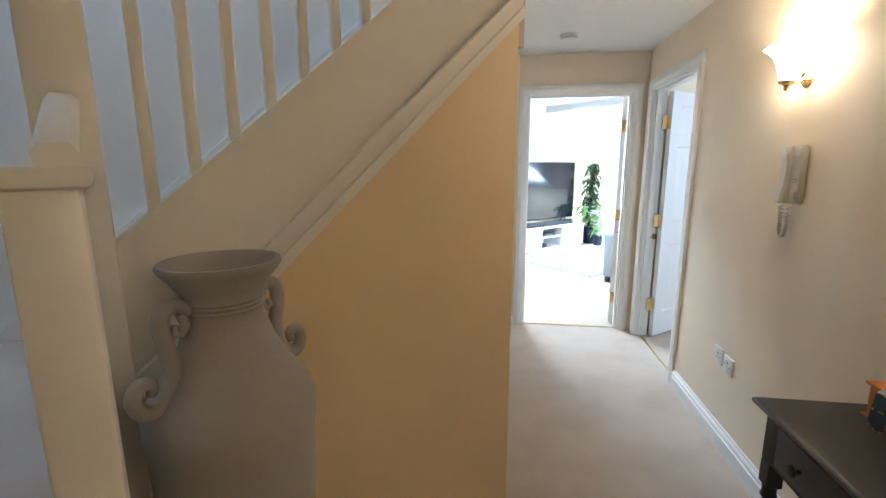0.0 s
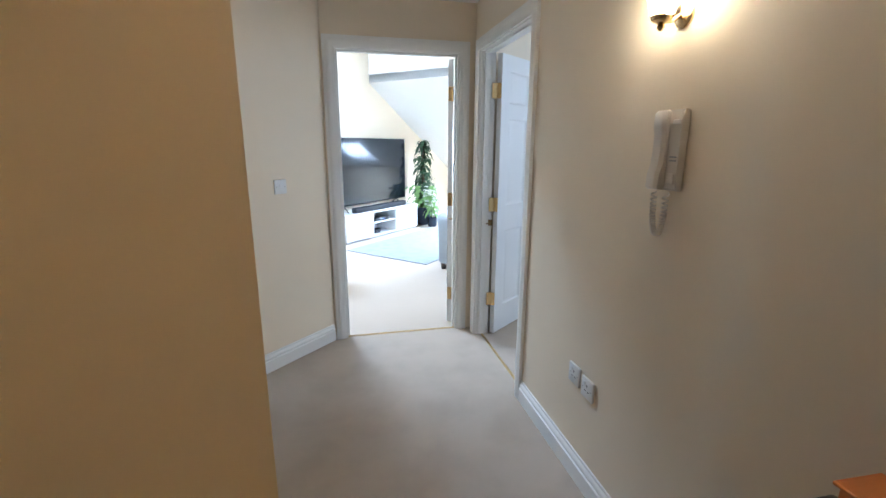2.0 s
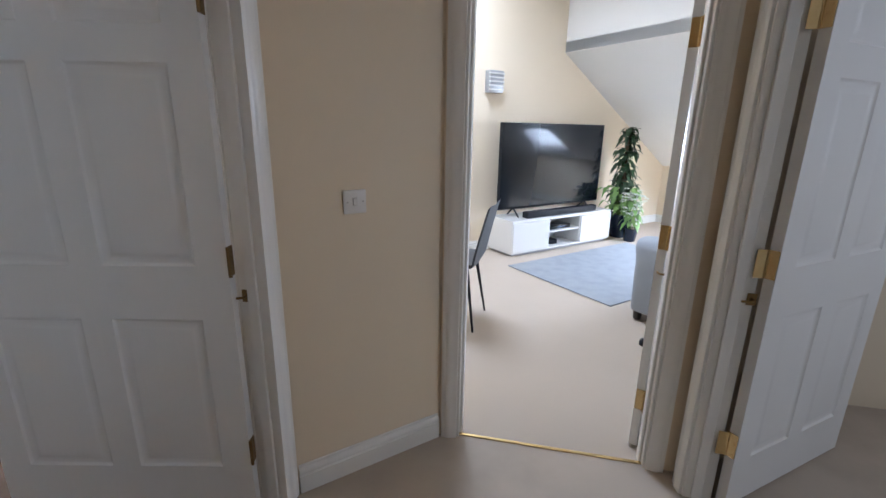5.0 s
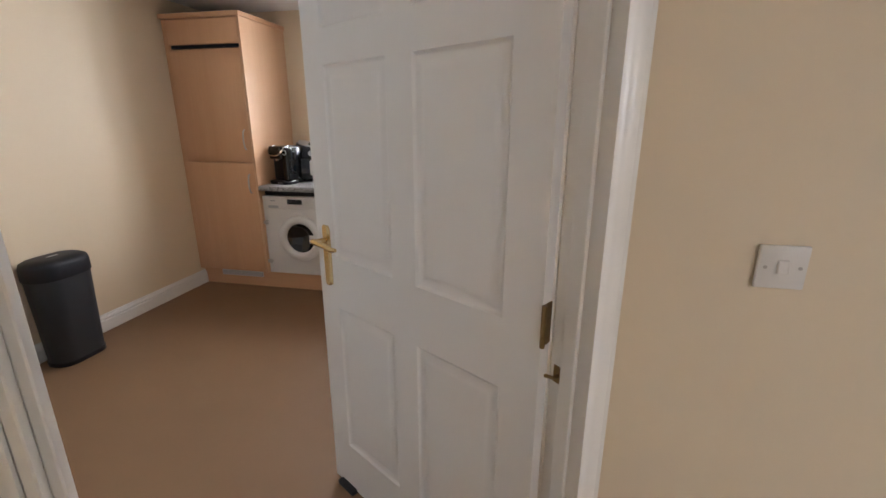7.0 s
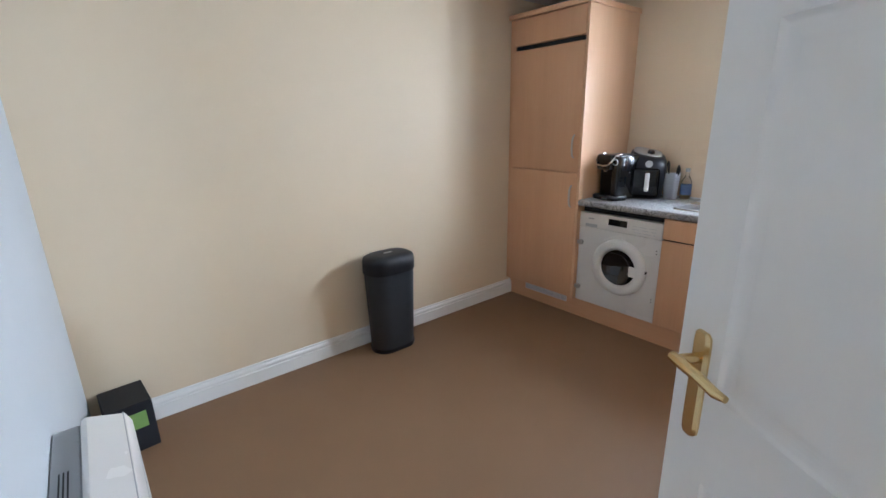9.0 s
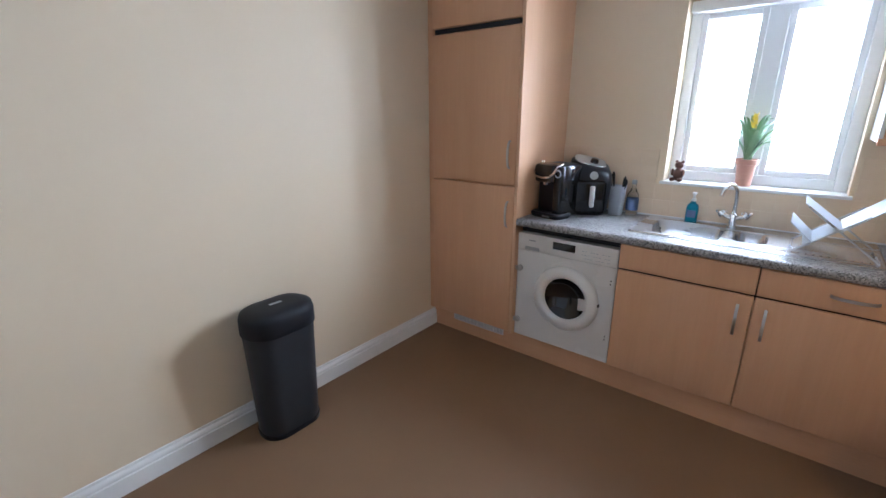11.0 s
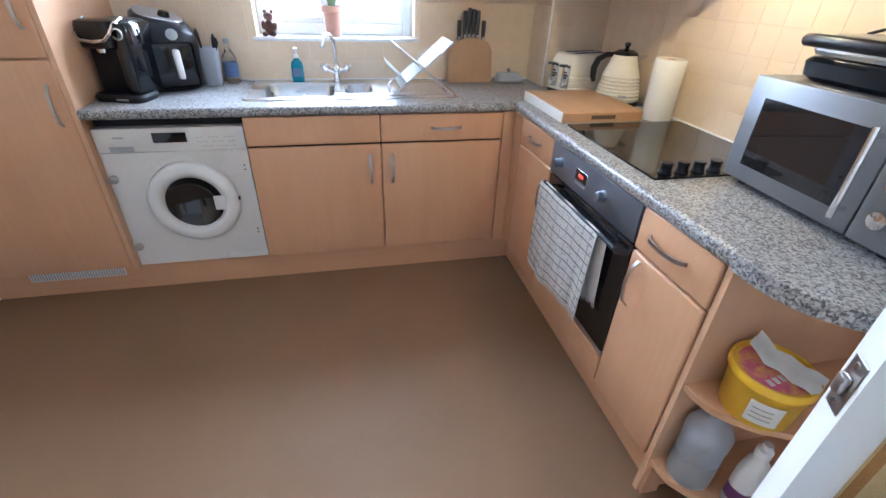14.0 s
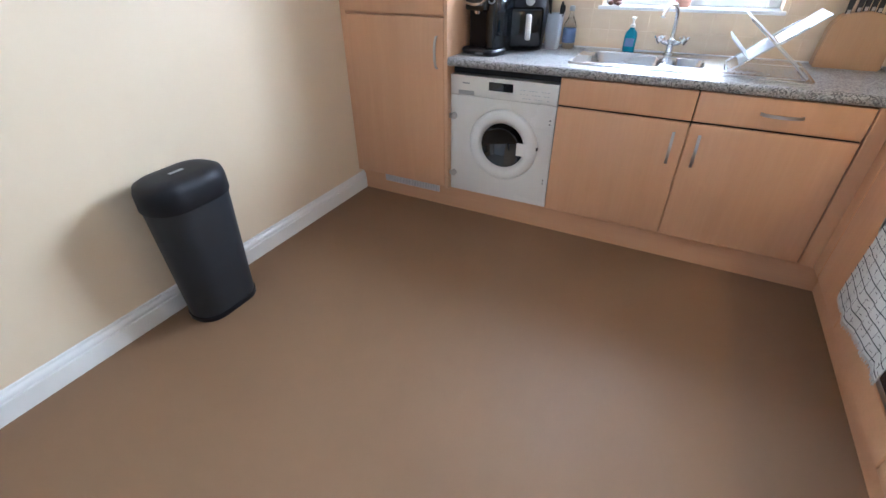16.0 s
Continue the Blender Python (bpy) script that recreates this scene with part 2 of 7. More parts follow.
M["petal"] = mat("white_petal", (0.80, 0.82, 0.74), 0.55, grain=0.1, grain_scale=40)
M["bark"] = mat("brown_stem", (0.11, 0.07, 0.04), 0.9, grain=0.5, grain_scale=60, bump=0.4, bump_scale=70)
M["pot_blue"] = mat("dark_blue_glazed_pot", (0.012, 0.022, 0.045), 0.15, stain=0.2, stain_scale=8)
M["soil"] = mat("soil", (0.04, 0.028, 0.02), 0.95, grain=0.6, grain_scale=120, bump=0.8, bump_scale=120)
M["stoneware"] = mat("grey_stoneware", (0.36, 0.325, 0.285), 0.85, grain=0.4, grain_scale=140, stain=0.4, stain_scale=5, bump=0.3, bump_scale=160,
                     tint=(0.27, 0.24, 0.205))
M["black_wood"] = mat("black_painted_wood", (0.030, 0.026, 0.024), 0.42, grain=0.3, grain_scale=60, stain=0.3, stain_scale=5, bump=0.08, stretch=(1, 0.1, 1),
                      tint=(0.05, 0.043, 0.038))
M["orange_card"] = mat("orange_cloth_box", (0.52, 0.175, 0.035), 0.65, grain=0.25, grain_scale=260, stain=0.2, stain_scale=12, bump=0.2, bump_scale=300)
M["ribbon"] = mat("navy_ribbon", (0.008, 0.022, 0.045), 0.35, grain=0.3, grain_scale=120, stain=0.4, stain_scale=60, tint=(0.02, 0.075, 0.11))
M["gold_card"] = mat("gold_print", (0.34, 0.26, 0.11), 0.4, 0.3, grain=0.4, grain_scale=160, tint=(0.30, 0.24, 0.10))
M["shade"] = mat("frosted_glass_shade", (0.9, 0.82, 0.66), 0.45, glow=((1.0, 0.78, 0.50), 17.0), stain=0.3, stain_scale=14)
M["yellow"] = mat("yellow_plastic", (0.78, 0.48, 0.02), 0.30, grain=0.05, grain_scale=60, stain=0.08, stain_scale=8)
M["pink_print"] = mat("pink_print", (0.60, 0.06, 0.24), 0.4, grain=0.3, grain_scale=90, stain=1.0, stain_scale=30, tint=(0.85, 0.50, 0.10))
M["paper"] = mat("white_paper", (0.74, 0.73, 0.70), 0.85, grain=0.1, grain_scale=160, stain=0.15, stain_scale=14, bump=0.2)
M["kitchen_paper"] = mat("kitchen_paper", (0.80, 0.77, 0.70), 0.95, grain=0.15, grain_scale=240, bump=0.6, bump_scale=130)
M["purple"] = mat("purple_label", (0.13, 0.03, 0.13), 0.4, grain=0.3, grain_scale=60)
M["board"] = wood("chopping_board_wood", (0.52, 0.32, 0.17), (0.34, 0.18, 0.085), 0.5, 12, "y")
M["block"] = wood("knife_block_wood", (0.55, 0.34, 0.19), (0.42, 0.24, 0.12), 0.5, 12)
M["towel"] = mat("white_woven_towel", (0.66, 0.63, 0.585), 0.95, grain=0.45, grain_scale=300, bump=1.0, bump_scale=150)
M["towel_line"] = mat("black_yarn", (0.035, 0.033, 0.033), 0.95, grain=0.3, grain_scale=300)
M["figure"] = mat("brown_figurine", (0.13, 0.055, 0.04), 0.5, grain=0.4, grain_scale=60, bump=0.3)
M["sofa"] = mat("grey_blue_fabric", (0.36, 0.40, 0.46), 0.9, grain=0.35, grain_scale=420, stain=0.15, stain_scale=5, bump=0.6, bump_scale=500)
M["rug"] = mat("pale_blue_grey_rug", (0.36, 0.39, 0.43), 0.98, grain=0.5, grain_scale=300, stain=0.6, stain_scale=8, bump=1.0, bump_scale=340,
               tint=(0.27, 0.295, 0.33))
M["chair_grey"] = mat("charcoal_leatherette", (0.045, 0.050, 0.060), 0.5, grain=0.3, grain_scale=200, bump=0.3)
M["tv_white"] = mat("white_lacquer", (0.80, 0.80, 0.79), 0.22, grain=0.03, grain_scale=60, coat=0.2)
M["silver"] = mat("silver_plastic", (0.42, 0.44, 0.46), 0.33, 0.6, grain=0.1, grain_scale=80)
M["red_glow"] = mat("red_display", (0.05, 0.005, 0.005), 0.3, glow=((1.0, 0.05, 0.03), 0.9))
M["tile_white"] = mat("bathroom_wall_paint", (0.72, 0.70, 0.66), 0.6, grain=0.05, grain_scale=120, stain=0.06, stain_scale=2)
M["outside"] = mat("bright_haze", (0.8, 0.85, 0.9), 1.0, glow=((0.93, 0.97, 1.0), 3.2), grain=0.05, grain_scale=1)


# ---- mesh helpers ----
def box(bm, x0, y0, z0, x1, y1, z1, bevel=0.0, seg=2, m=None):
    made = bmesh.ops.create_cube(bm, size=1.0)["verts"]
    for v in made:
        v.co = Vector((x0 + (v.co.x + 0.5) * (x1 - x0), y0 + (v.co.y + 0.5) * (y1 - y0), z0 + (v.co.z + 0.5) * (z1 - z0)))
    if bevel:
        es = list({e for v in made for e in v.link_edges})
        out = bmesh.ops.bevel(bm, geom=es, offset=bevel, segments=seg, affect="EDGES", profile=0.5)
        made = list({v for f in out["faces"] for v in f.verts} | {v for v in made if v.is_valid})
    if m is not None:
        for v in made:
            v.co = m @ v.co
    return made


def loft(bm, rings, close=True, cap0=False, cap1=False):
    """Skin through rings of equally many points."""
    rows = [[bm.verts.new(p) for p in ring] for ring in rings]
    n = len(rows[0])
    for a, b in zip(rows, rows[1:]):
        for i in range(n if close else n - 1):
            j = (i + 1) % n
            bm.faces.new((a[i], a[j], b[j], b[i]))
    if cap0:
        bm.faces.new(list(reversed(rows[0])))
    if cap1:
        bm.faces.new(rows[-1])
    return rows


def ring(cx, cy, z, rx, ry=None, n=32):
    ry = rx if ry is None else ry
    return [(cx + rx * math.cos(2 * math.pi * i / n), cy + ry * math.sin(2 * math.pi * i / n), z) for i in range(n)]


def rrect(cx, cy, z, w, h, r, n=5):
    """A level rectangle with rounded corners."""
    out = []
    for k, (sx, sy) in enumerate(((1, 1), (-1, 1), (-1, -1), (1, -1))):
        for i in range(n + 1):
            a = math.pi / 2 * (k + i / n)
            out.append((cx + sx * (w / 2 - r) + r * math.cos(a), cy + sy * (h / 2 - r) + r * math.sin(a), z))
    return out


def lathe(bm, profile, cx=0.0, cy=0.0, n=32, cap0=True, cap1=True, m=None):
    rows = loft(bm, [ring(cx, cy, z, max(r, 1e-4), n=n) for r, z in profile], True, cap0, cap1)
    if m is not None:
        for row in rows:
            for v in row:
                v.co = m @ v.co


def tube(bm, pts, r, n=10, cap=True, flat=1.0):
    """A round bar along points; r may be a list."""
    pts = [Vector(p) for p in pts]
    rs = r if isinstance(r, (list, tuple)) else [r] * len(pts)
    rings = []
    side = None
    for i, p in enumerate(pts):
        d = (pts[min(i + 1, len(pts) - 1)] - pts[max(i - 1, 0)]).normalized()
        if side is None:
            side = d.orthogonal().normalized()
        else:
            side = (side - side.dot(d) * d).normalized()
        up = d.cross(side)
        rings.append([p + rs[i] * (math.cos(2 * math.pi * k / n) * side + flat * math.sin(2 * math.pi * k / n) * up) for k in range(n)])
    loft(bm, rings, True, cap, cap)


def prism(bm, pts, axis, a, b):
    """A polygon pulled along an axis: pts are the other two coordinates, in order."""
    def at(p, c):
        return {"x": (c, p[0], p[1]), "y": (p[0], c, p[1]), "z": (p[0], p[1], c)}[axis]
    lo, hi = [bm.verts.new(at(p, a)) for p in pts], [bm.verts.new(at(p, b)) for p in pts]
    n = len(pts)
    bm.faces.new(lo), bm.faces.new(hi)
    for i in range(n):
        bm.faces.new((lo[i], lo[(i + 1) % n], hi[(i + 1) % n], hi[i]))
    return lo + hi


def arc(p, q, bulge, n=8):
    """Points from p to q along a bow that stands out by the vector bulge."""
    p, q, b = Vector(p), Vector(q), Vector(bulge)
    return [p.lerp(q, i / n) + b * math.sin(math.pi * i / n) for i in range(n + 1)]


def curve_through(pts, radii, steps=5):
    """A finer run of points and radii along a bend."""
    P = [Vector(p) for p in pts]
    out, rs = [], []
    for i in range(len(P) - 1):
        a, b, c, d = P[max(i - 1, 0)], P[i], P[i + 1], P[min(i + 2, len(P) - 1)]
        for k in range(steps):
            f = k / steps
            out.append(0.5 * (2 * b + (c - a) * f + (2 * a - 5 * b + 4 * c - d) * f * f + (3 * b - a - 3 * c + d) * f ** 3))
            rs.append(radii[i] * (1 - f) + radii[i + 1] * f)
    return out + [P[-1]], rs + [radii[-1]]


def mesh(name, bm, material, smooth=35):
    bmesh.ops.recalc_face_normals(bm, faces=bm.faces)
    data = bpy.data.meshes.new(name)
    bm.to_mesh(data)
    bm.free()
    data.materials.append(M[material])
    if smooth:
        data.shade_smooth()
        data.set_sharp_from_angle(angle=radians(smooth))
    return data


def part(name, bm, material, parent, label="", smooth=35, m=None):
    ob = new(name, mesh(name, bm, material, smooth))
    ob.parent = parent
    if m is not None:
        ob.matrix_local = m
    if label:
        tagged(ob, label)
    return ob


def thing(name, label, category, x=0.0, y=0.0, z=0.0, turn=0.0, base=HALL, group="", kind=""):
    ob = new(name)
    ob.empty_display_size = 0.05
    ob.matrix_world = base @ pose(x, y, z, 0, 0, turn)
    return tagged(ob, label, category, group, kind)


def setting(name, bm, material, label, base=HALL, smooth=0, category=""):
    ob = new(name, mesh(name, bm, material, smooth))
    ob.matrix_world = base
    return tagged(ob, label, category or name.split("_")[0], kind="structure")


def B(*args, **kw):
    """A bmesh with one box in it."""
    bm = bmesh.new()
    box(bm, *args, **kw)
    return bm


def holed(bm, a0, a1, z0, z1, t0, t1, holes, along="x"):
    """A wall from a0 to a1 with right-angled holes (b0, b1, c0, c1), between t0 and t1 across."""
    def put(p, q, r, s):
        if q - p > 1e-4 and s - r > 1e-4:
            if along == "x":
                box(bm, p, t0, r, q, t1, s)
            else:
                box(bm, t0, p, r, t1, q, s)
    at = a0
    for b0, b1, c0, c1 in sorted(holes):
        put(at, b0, z0, z1)
        put(b0, b1, z0, c0)
        put(b0, b1, c1, z1)
        at = b1
    put(at, a1, z0, z1)


# ---- the large structure ----
CEIL = 2.33


def slab(name, pts, z0, z1, material, label, base=HALL):
    bm = bmesh.new()
    prism(bm, pts, "z", z0, z1)
    return setting(name, bm, material, label, base)


slab("floor_hall", [(4.9, -6), (4.9, 0.56), (3.74, 0.56), (3.275, 0.1), (3.275, -1.8), (3.70, -1.8), (1.35, -4.16), (0.2, -4.16), (0.2, -6)], -0.1, 0, "carpet",
     "beige cut-pile carpet in the hall, slightly worn", HALL)
slab("floor_kitchen", [(-0.74, 0.65), (2.5, 0.65), (2.5, -2.25), (2.382, -2.25), (1.69, -2.942), (-0.74, -2.942)], -0.1, 0, "vinyl",
     "brown mottled vinyl floor of the kitchen", KIT)
slab("floor_living", [(2.52, 0.30), (8.95, 0.30), (8.95, -7), (7.79, -7), (3.06, -2.27), (2.52, -2.27)], -0.1, -0.002, "carpet_living",
     "beige carpet of the living room", KIT)
slab("floor_bathroom", [(4.9, -1.6), (7.4, -1.6), (7.4, 1.3), (5.68, 1.3), (4.9, 0.52)], -0.1, 0.002, "carpet", "beige carpet of the room behind the side door")

bm = bmesh.new()
holed(bm, -6, 0.53, 0, CEIL, 4.85, 4.95, [(-0.435, 0.41, 0, 2.02)], "y")
setting("wall_east", bm, "cream", "cream painted hall wall with a doorway")
bm = bmesh.new()
holed(bm, 3.80, 4.95, 0, 3.3, 0.535, 0.635, [(3.895, 4.735, 0, 2.02)], "x")
setting("wall_north", bm, "cream", "cream painted end wall with the living room doorway")
bm = bmesh.new()
prism(bm, [(4.951, 0.536), (5.70, 1.285), (9.5, 1.285), (9.5, 1.385), (5.66, 1.385), (4.951, 0.677)], "z", 0, 3.3)
setting("wall_partition", bm, "cream", "cream painted partition between living room and side room")
bm = bmesh.new()
box(bm, 2.36, -2.32, 0, 3.077, -2.22, 3.3)
setting("wall_angled", bm, "cream", "cream painted angled wall between two doorways", KIT)
bm = bmesh.new()
holed(bm, -1.75, 0.052, 0, CEIL, 3.235, 3.335, [(-0.88, 0.0, 0, 2.02)], "y")
setting("wall_west", bm, "cream", "cream painted hall wall with the kitchen doorway")
bm = bmesh.new()
box(bm, 0.1, -6.1, 0, 4.95, -6, 2.42)
setting("wall_south", bm, "cream", "plain cream wall behind the start of the hall")
bm = bmesh.new()
box(bm, 0.1, -6.0, 0, 0.2, -4.16, 2.42)
box(bm, 0.2, -4.16, 0, 1.95, -4.06, 2.42)
setting("wall_foyer", bm, "cream", "plain cream wall of the entrance end of the hall")
# kitchen shell
bm = bmesh.new()
holed(bm, -0.785, 2.57, 0, CEIL, 0.6, 0.9, [(0.63, 1.455, 1.115, 2.08)], "x")
setting("wall_kitchen_window", bm, "kitchen_cream", "peach-cream kitchen wall with a window opening", KIT)
bm = bmesh.new()
box(bm, -0.785, -2.9, 0, -0.685, 0.6, CEIL)
setting("wall_kitchen_west", bm, "kitchen_cream", "cream painted kitchen wall with faint scuffs", KIT)
bm = bmesh.new()
box(bm, 2.47, -2.22, 0, 2.57, 0.6, 3.3)
setting("wall_kitchen_east", bm, "kitchen_cream", "kitchen wall behind the hob", KIT)
bm = bmesh.new()
box(bm, -0.79, -3.0, 0, 1.655, -2.9, CEIL)
setting("wall_kitchen_south", bm, "pale_blue_wall", "pale blue painted kitchen wall behind the storage heater", KIT)
slab("ceiling_kitchen", [(-0.785, 0.9), (2.47, 0.9), (2.47, -2.25), (2.40, -2.3), (1.70, -3.0), (-0.785, -3.0)], CEIL, CEIL + 0.08, "ceiling", "matt white kitchen ceiling", KIT)
slab("ceiling_hall", [(4.95, -6), (4.95, 0.6), (3.75, 0.6), (3.24, 0.1), (3.24, -1.75), (3.76, -1.75), (1.35, -4.16), (0.2, -4.16), (0.2, -6)], CEIL, CEIL + 0.08,
     "ceiling", "matt white hall ceiling")
# living room shell
bm = bmesh.new()
box(bm, 2.57, 0.27, 0, 8.97, 0.37, 3.3)
setting("wall_living_tv", bm, "cream", "pale cream living room wall behind the television", KIT)
KNEE = 8.87
bm = bmesh.new()
box(bm, KNEE, -7.1, 0, KNEE + 0.1, 0.27, 0.91)
setting("wall_living_east", bm, "cream", "low cream living room wall under the slope", KIT)
bm = bmesh.new()
box(bm, 7.3, -7.1, 0, 8.97, -7.0, 3.3)
setting("wall_living_south", bm, "cream", "cream far living room wall", KIT)
# the slope, with a roof window in it
SL = (2.335 - 1.27) / (6.47 - 8.25)


def slope_z(v):
    return 1.27 + SL * (v - 8.25)


bm = bmesh.new()
for v0, v1, u0, u1 in ((6.47, 7.98, -7, 0.27), (8.75, KNEE + 0.1, -7, 0.27), (7.98, 8.75, -7, -2.75), (7.98, 8.75, -1.85, 0.27)):
    prism(bm, [(v0, slope_z(v0)), (v1, slope_z(v1)), (v1, slope_z(v1) + 0.12), (v0, slope_z(v0) + 0.12)], "y", u0, u1)
setting("ceiling_slope", bm, "ceiling", "white sloping ceiling under the roof", KIT)
bm = bmesh.new()
box(bm, 6.47, -7, 2.335 + 0.004, 6.57, 0.27, 3.3)
setting("ceiling_bulkhead", bm, "ceiling", "white upright face above the slope", KIT)
# the hole in this ceiling is out of view, made for the added lamp
bm = bmesh.new()
prism(bm, [(2.57, -1.1), (6.57, -1.1), (6.57, -5.84), (3.1, -2.3), (2.57, -2.3)], "z", 3.3, 3.38)
box(bm, 2.57, -1.1, 3.3, 3.85, -0.1, 3.38)
box(bm, 4.75, -1.1, 3.3, 6.57, -0.1, 3.38)
box(bm, 2.57, -0.1, 3.3, 6.57, 0.37, 3.38)
setting("ceiling_living", bm, "ceiling", "white living room ceiling with an added opening for light", KIT)
# bathroom shell
bm = bmesh.new()
box(bm, 7.4, -1.7, 0, 7.5, 1.285, CEIL)
box(bm, 4.95, -1.7, 0, 7.4, -1.6, CEIL)
setting("wall_bathroom", bm, "tile_white", "pale walls of the room behind the side door")
slab("ceiling_bathroom", [(4.95, -1.7), (7.5, -1.7), (7.5, 1.32), (5.70, 1.32), (4.95, 0.57)], CEIL, CEIL + 0.08, "ceiling", "white ceiling of the side room")

# skirting boards
SKIRT = [(0, 0), (0.018, 0), (0.018, 0.076), (0.011, 0.079), (0.011, 0.085), (0.016, 0.089), (0.016, 0.097), (0.012, 0.103), (0.006, 0.108), (0.005, 0.119), (0, 0.121)]


def skirting(x0, y0, x1, y1, base=HALL, label="white painted moulded skirting board", material="gloss"):
    """A skirting board from one floor point to another; the room lies to the left of the way."""
    a, b = Vector((x0, y0, 0)), Vector((x1, y1, 0))
    d = (b - a).normalized()
    nrm = Vector((-d.y, d.x, 0))
    bm = bmesh.new()
    loft(bm, [[p + nrm * o + Vector((0, 0, z)) for o, z in SKIRT] for p in (a, b)], True, True, True)
    return setting("baseboard", bm, material, label, base, 40, "skirting board")


skirting(4.85, -6, 4.85, -0.51)
skirting(3.06, -2.32, 2.415, -2.32, KIT)
skirting(3.335, -0.955, 3.335, -1.75)
skirting(-0.685, 0.045, -0.685, -2.9, KIT, "white moulded skirting board of the kitchen")
skirting(-0.685, -2.9, 1.60, -2.9, KIT)
skirting(KNEE, 0.27, 2.57, 0.27, KIT)
skirting(KNEE, -7.0, KNEE, 0.27, KIT)

# architraves: moulded frames round the doorways
ARCH = [(0, 0), (0, 0.012), (0.008, 0.016), (0.018, 0.016), (0.024, 0.020), (0.046, 0.022), (0.054, 0.018), (0.062, 0.020), (0.070, 0.018), (0.070, 0)]


def architrave(a0, a1, top, plane, out, along, base=HALL, ends=(0, 0)):
    """A moulded frame round a doorway from a0 to a1; it stands out from the plane."""
    bm = bmesh.new()
    path = [(a0, ends[0], -1, 0), (a0, top, -1, 1), (a1, top, 1, 1), (a1, ends[1], 1, 0)]
    rings = []
    for a, z, sx, sz in path:
        row = []
        for w, h in ARCH:
            p, q = a + sx * w, z + sz * w
            row.append((p, plane + out * h, q) if along == "x" else (plane + out * h, p, q))
        rings.append(row)
    loft(bm, rings, True, True, True)
    return setting("trim_architrave", bm, "gloss", "white gloss moulded door architrave", base, 40, "architrave")


architrave(3.895, 4.735, 2.015, 0.535, -1, "x")
architrave(-0.435, 0.41, 2.015, 4.85, -1, "y")
architrave(-0.88, -0.018, 2.015, 3.335, 1, "y")
architrave(-0.88, -0.018, 2.015, 3.235, -1, "y")


def lining(a0, a1, top, t0, t1, along, stop_at, base=HALL):
    """The boards that line a doorway, with stops."""
    bm = bmesh.new()
    def put(p, q, r, s, u, w):
        if along == "x":
            box(bm, p, u, r, q, w, s, 0.002, 1)
        else:
            box(bm, u, p, r, w, q, s, 0.002, 1)
    put(a0, a0 + 0.012, 0, top, t0, t1)
    put(a1 - 0.012, a1, 0, top, t0, t1)
    put(a0 + 0.012, a1 - 0.012, top - 0.012, top, t0, t1)
    s0, s1 = stop_at
    put(a0 + 0.012, a0 + 0.024, 0, top - 0.024, s0, s1)
    put(a1 - 0.024, a1 - 0.012, 0, top - 0.024, s0, s1)
    put(a0 + 0.012, a1 - 0.012, top - 0.024, top - 0.012, s0, s1)
    return setting("trim_lining", bm, "gloss", "white gloss door lining with stops", base, 30, "door lining")


lining(3.895, 4.735, 2.018, 0.533, 0.637, "x", (0.56, 0.598))
lining(-0.435, 0.41, 2.018, 4.848, 4.952, "y", (4.875, 4.912))
lining(-0.88, -0.002, 2.018, 3.233, 3.337, "y", (3.272, 3.31))


def threshold(x0, y0, x1, y1, material, label):
    bm = bmesh.new()
    box(bm, x0, y0, 0.0, x1, y1, 0.006, 0.002, 1)
    setting("trim_threshold", bm, material, label, HALL, 30, "threshold strip")


threshold(3.907, 0.545, 4.723, 0.562, "brass", "polished brass carpet strip in the doorway")
threshold(4.892, -0.42, 4.908, 0.40, "brass", "polished brass carpet strip in the side doorway")
threshold(3.266, -0.868, 3.282, -0.015, "bronze", "dull metal strip between carpet and vinyl")


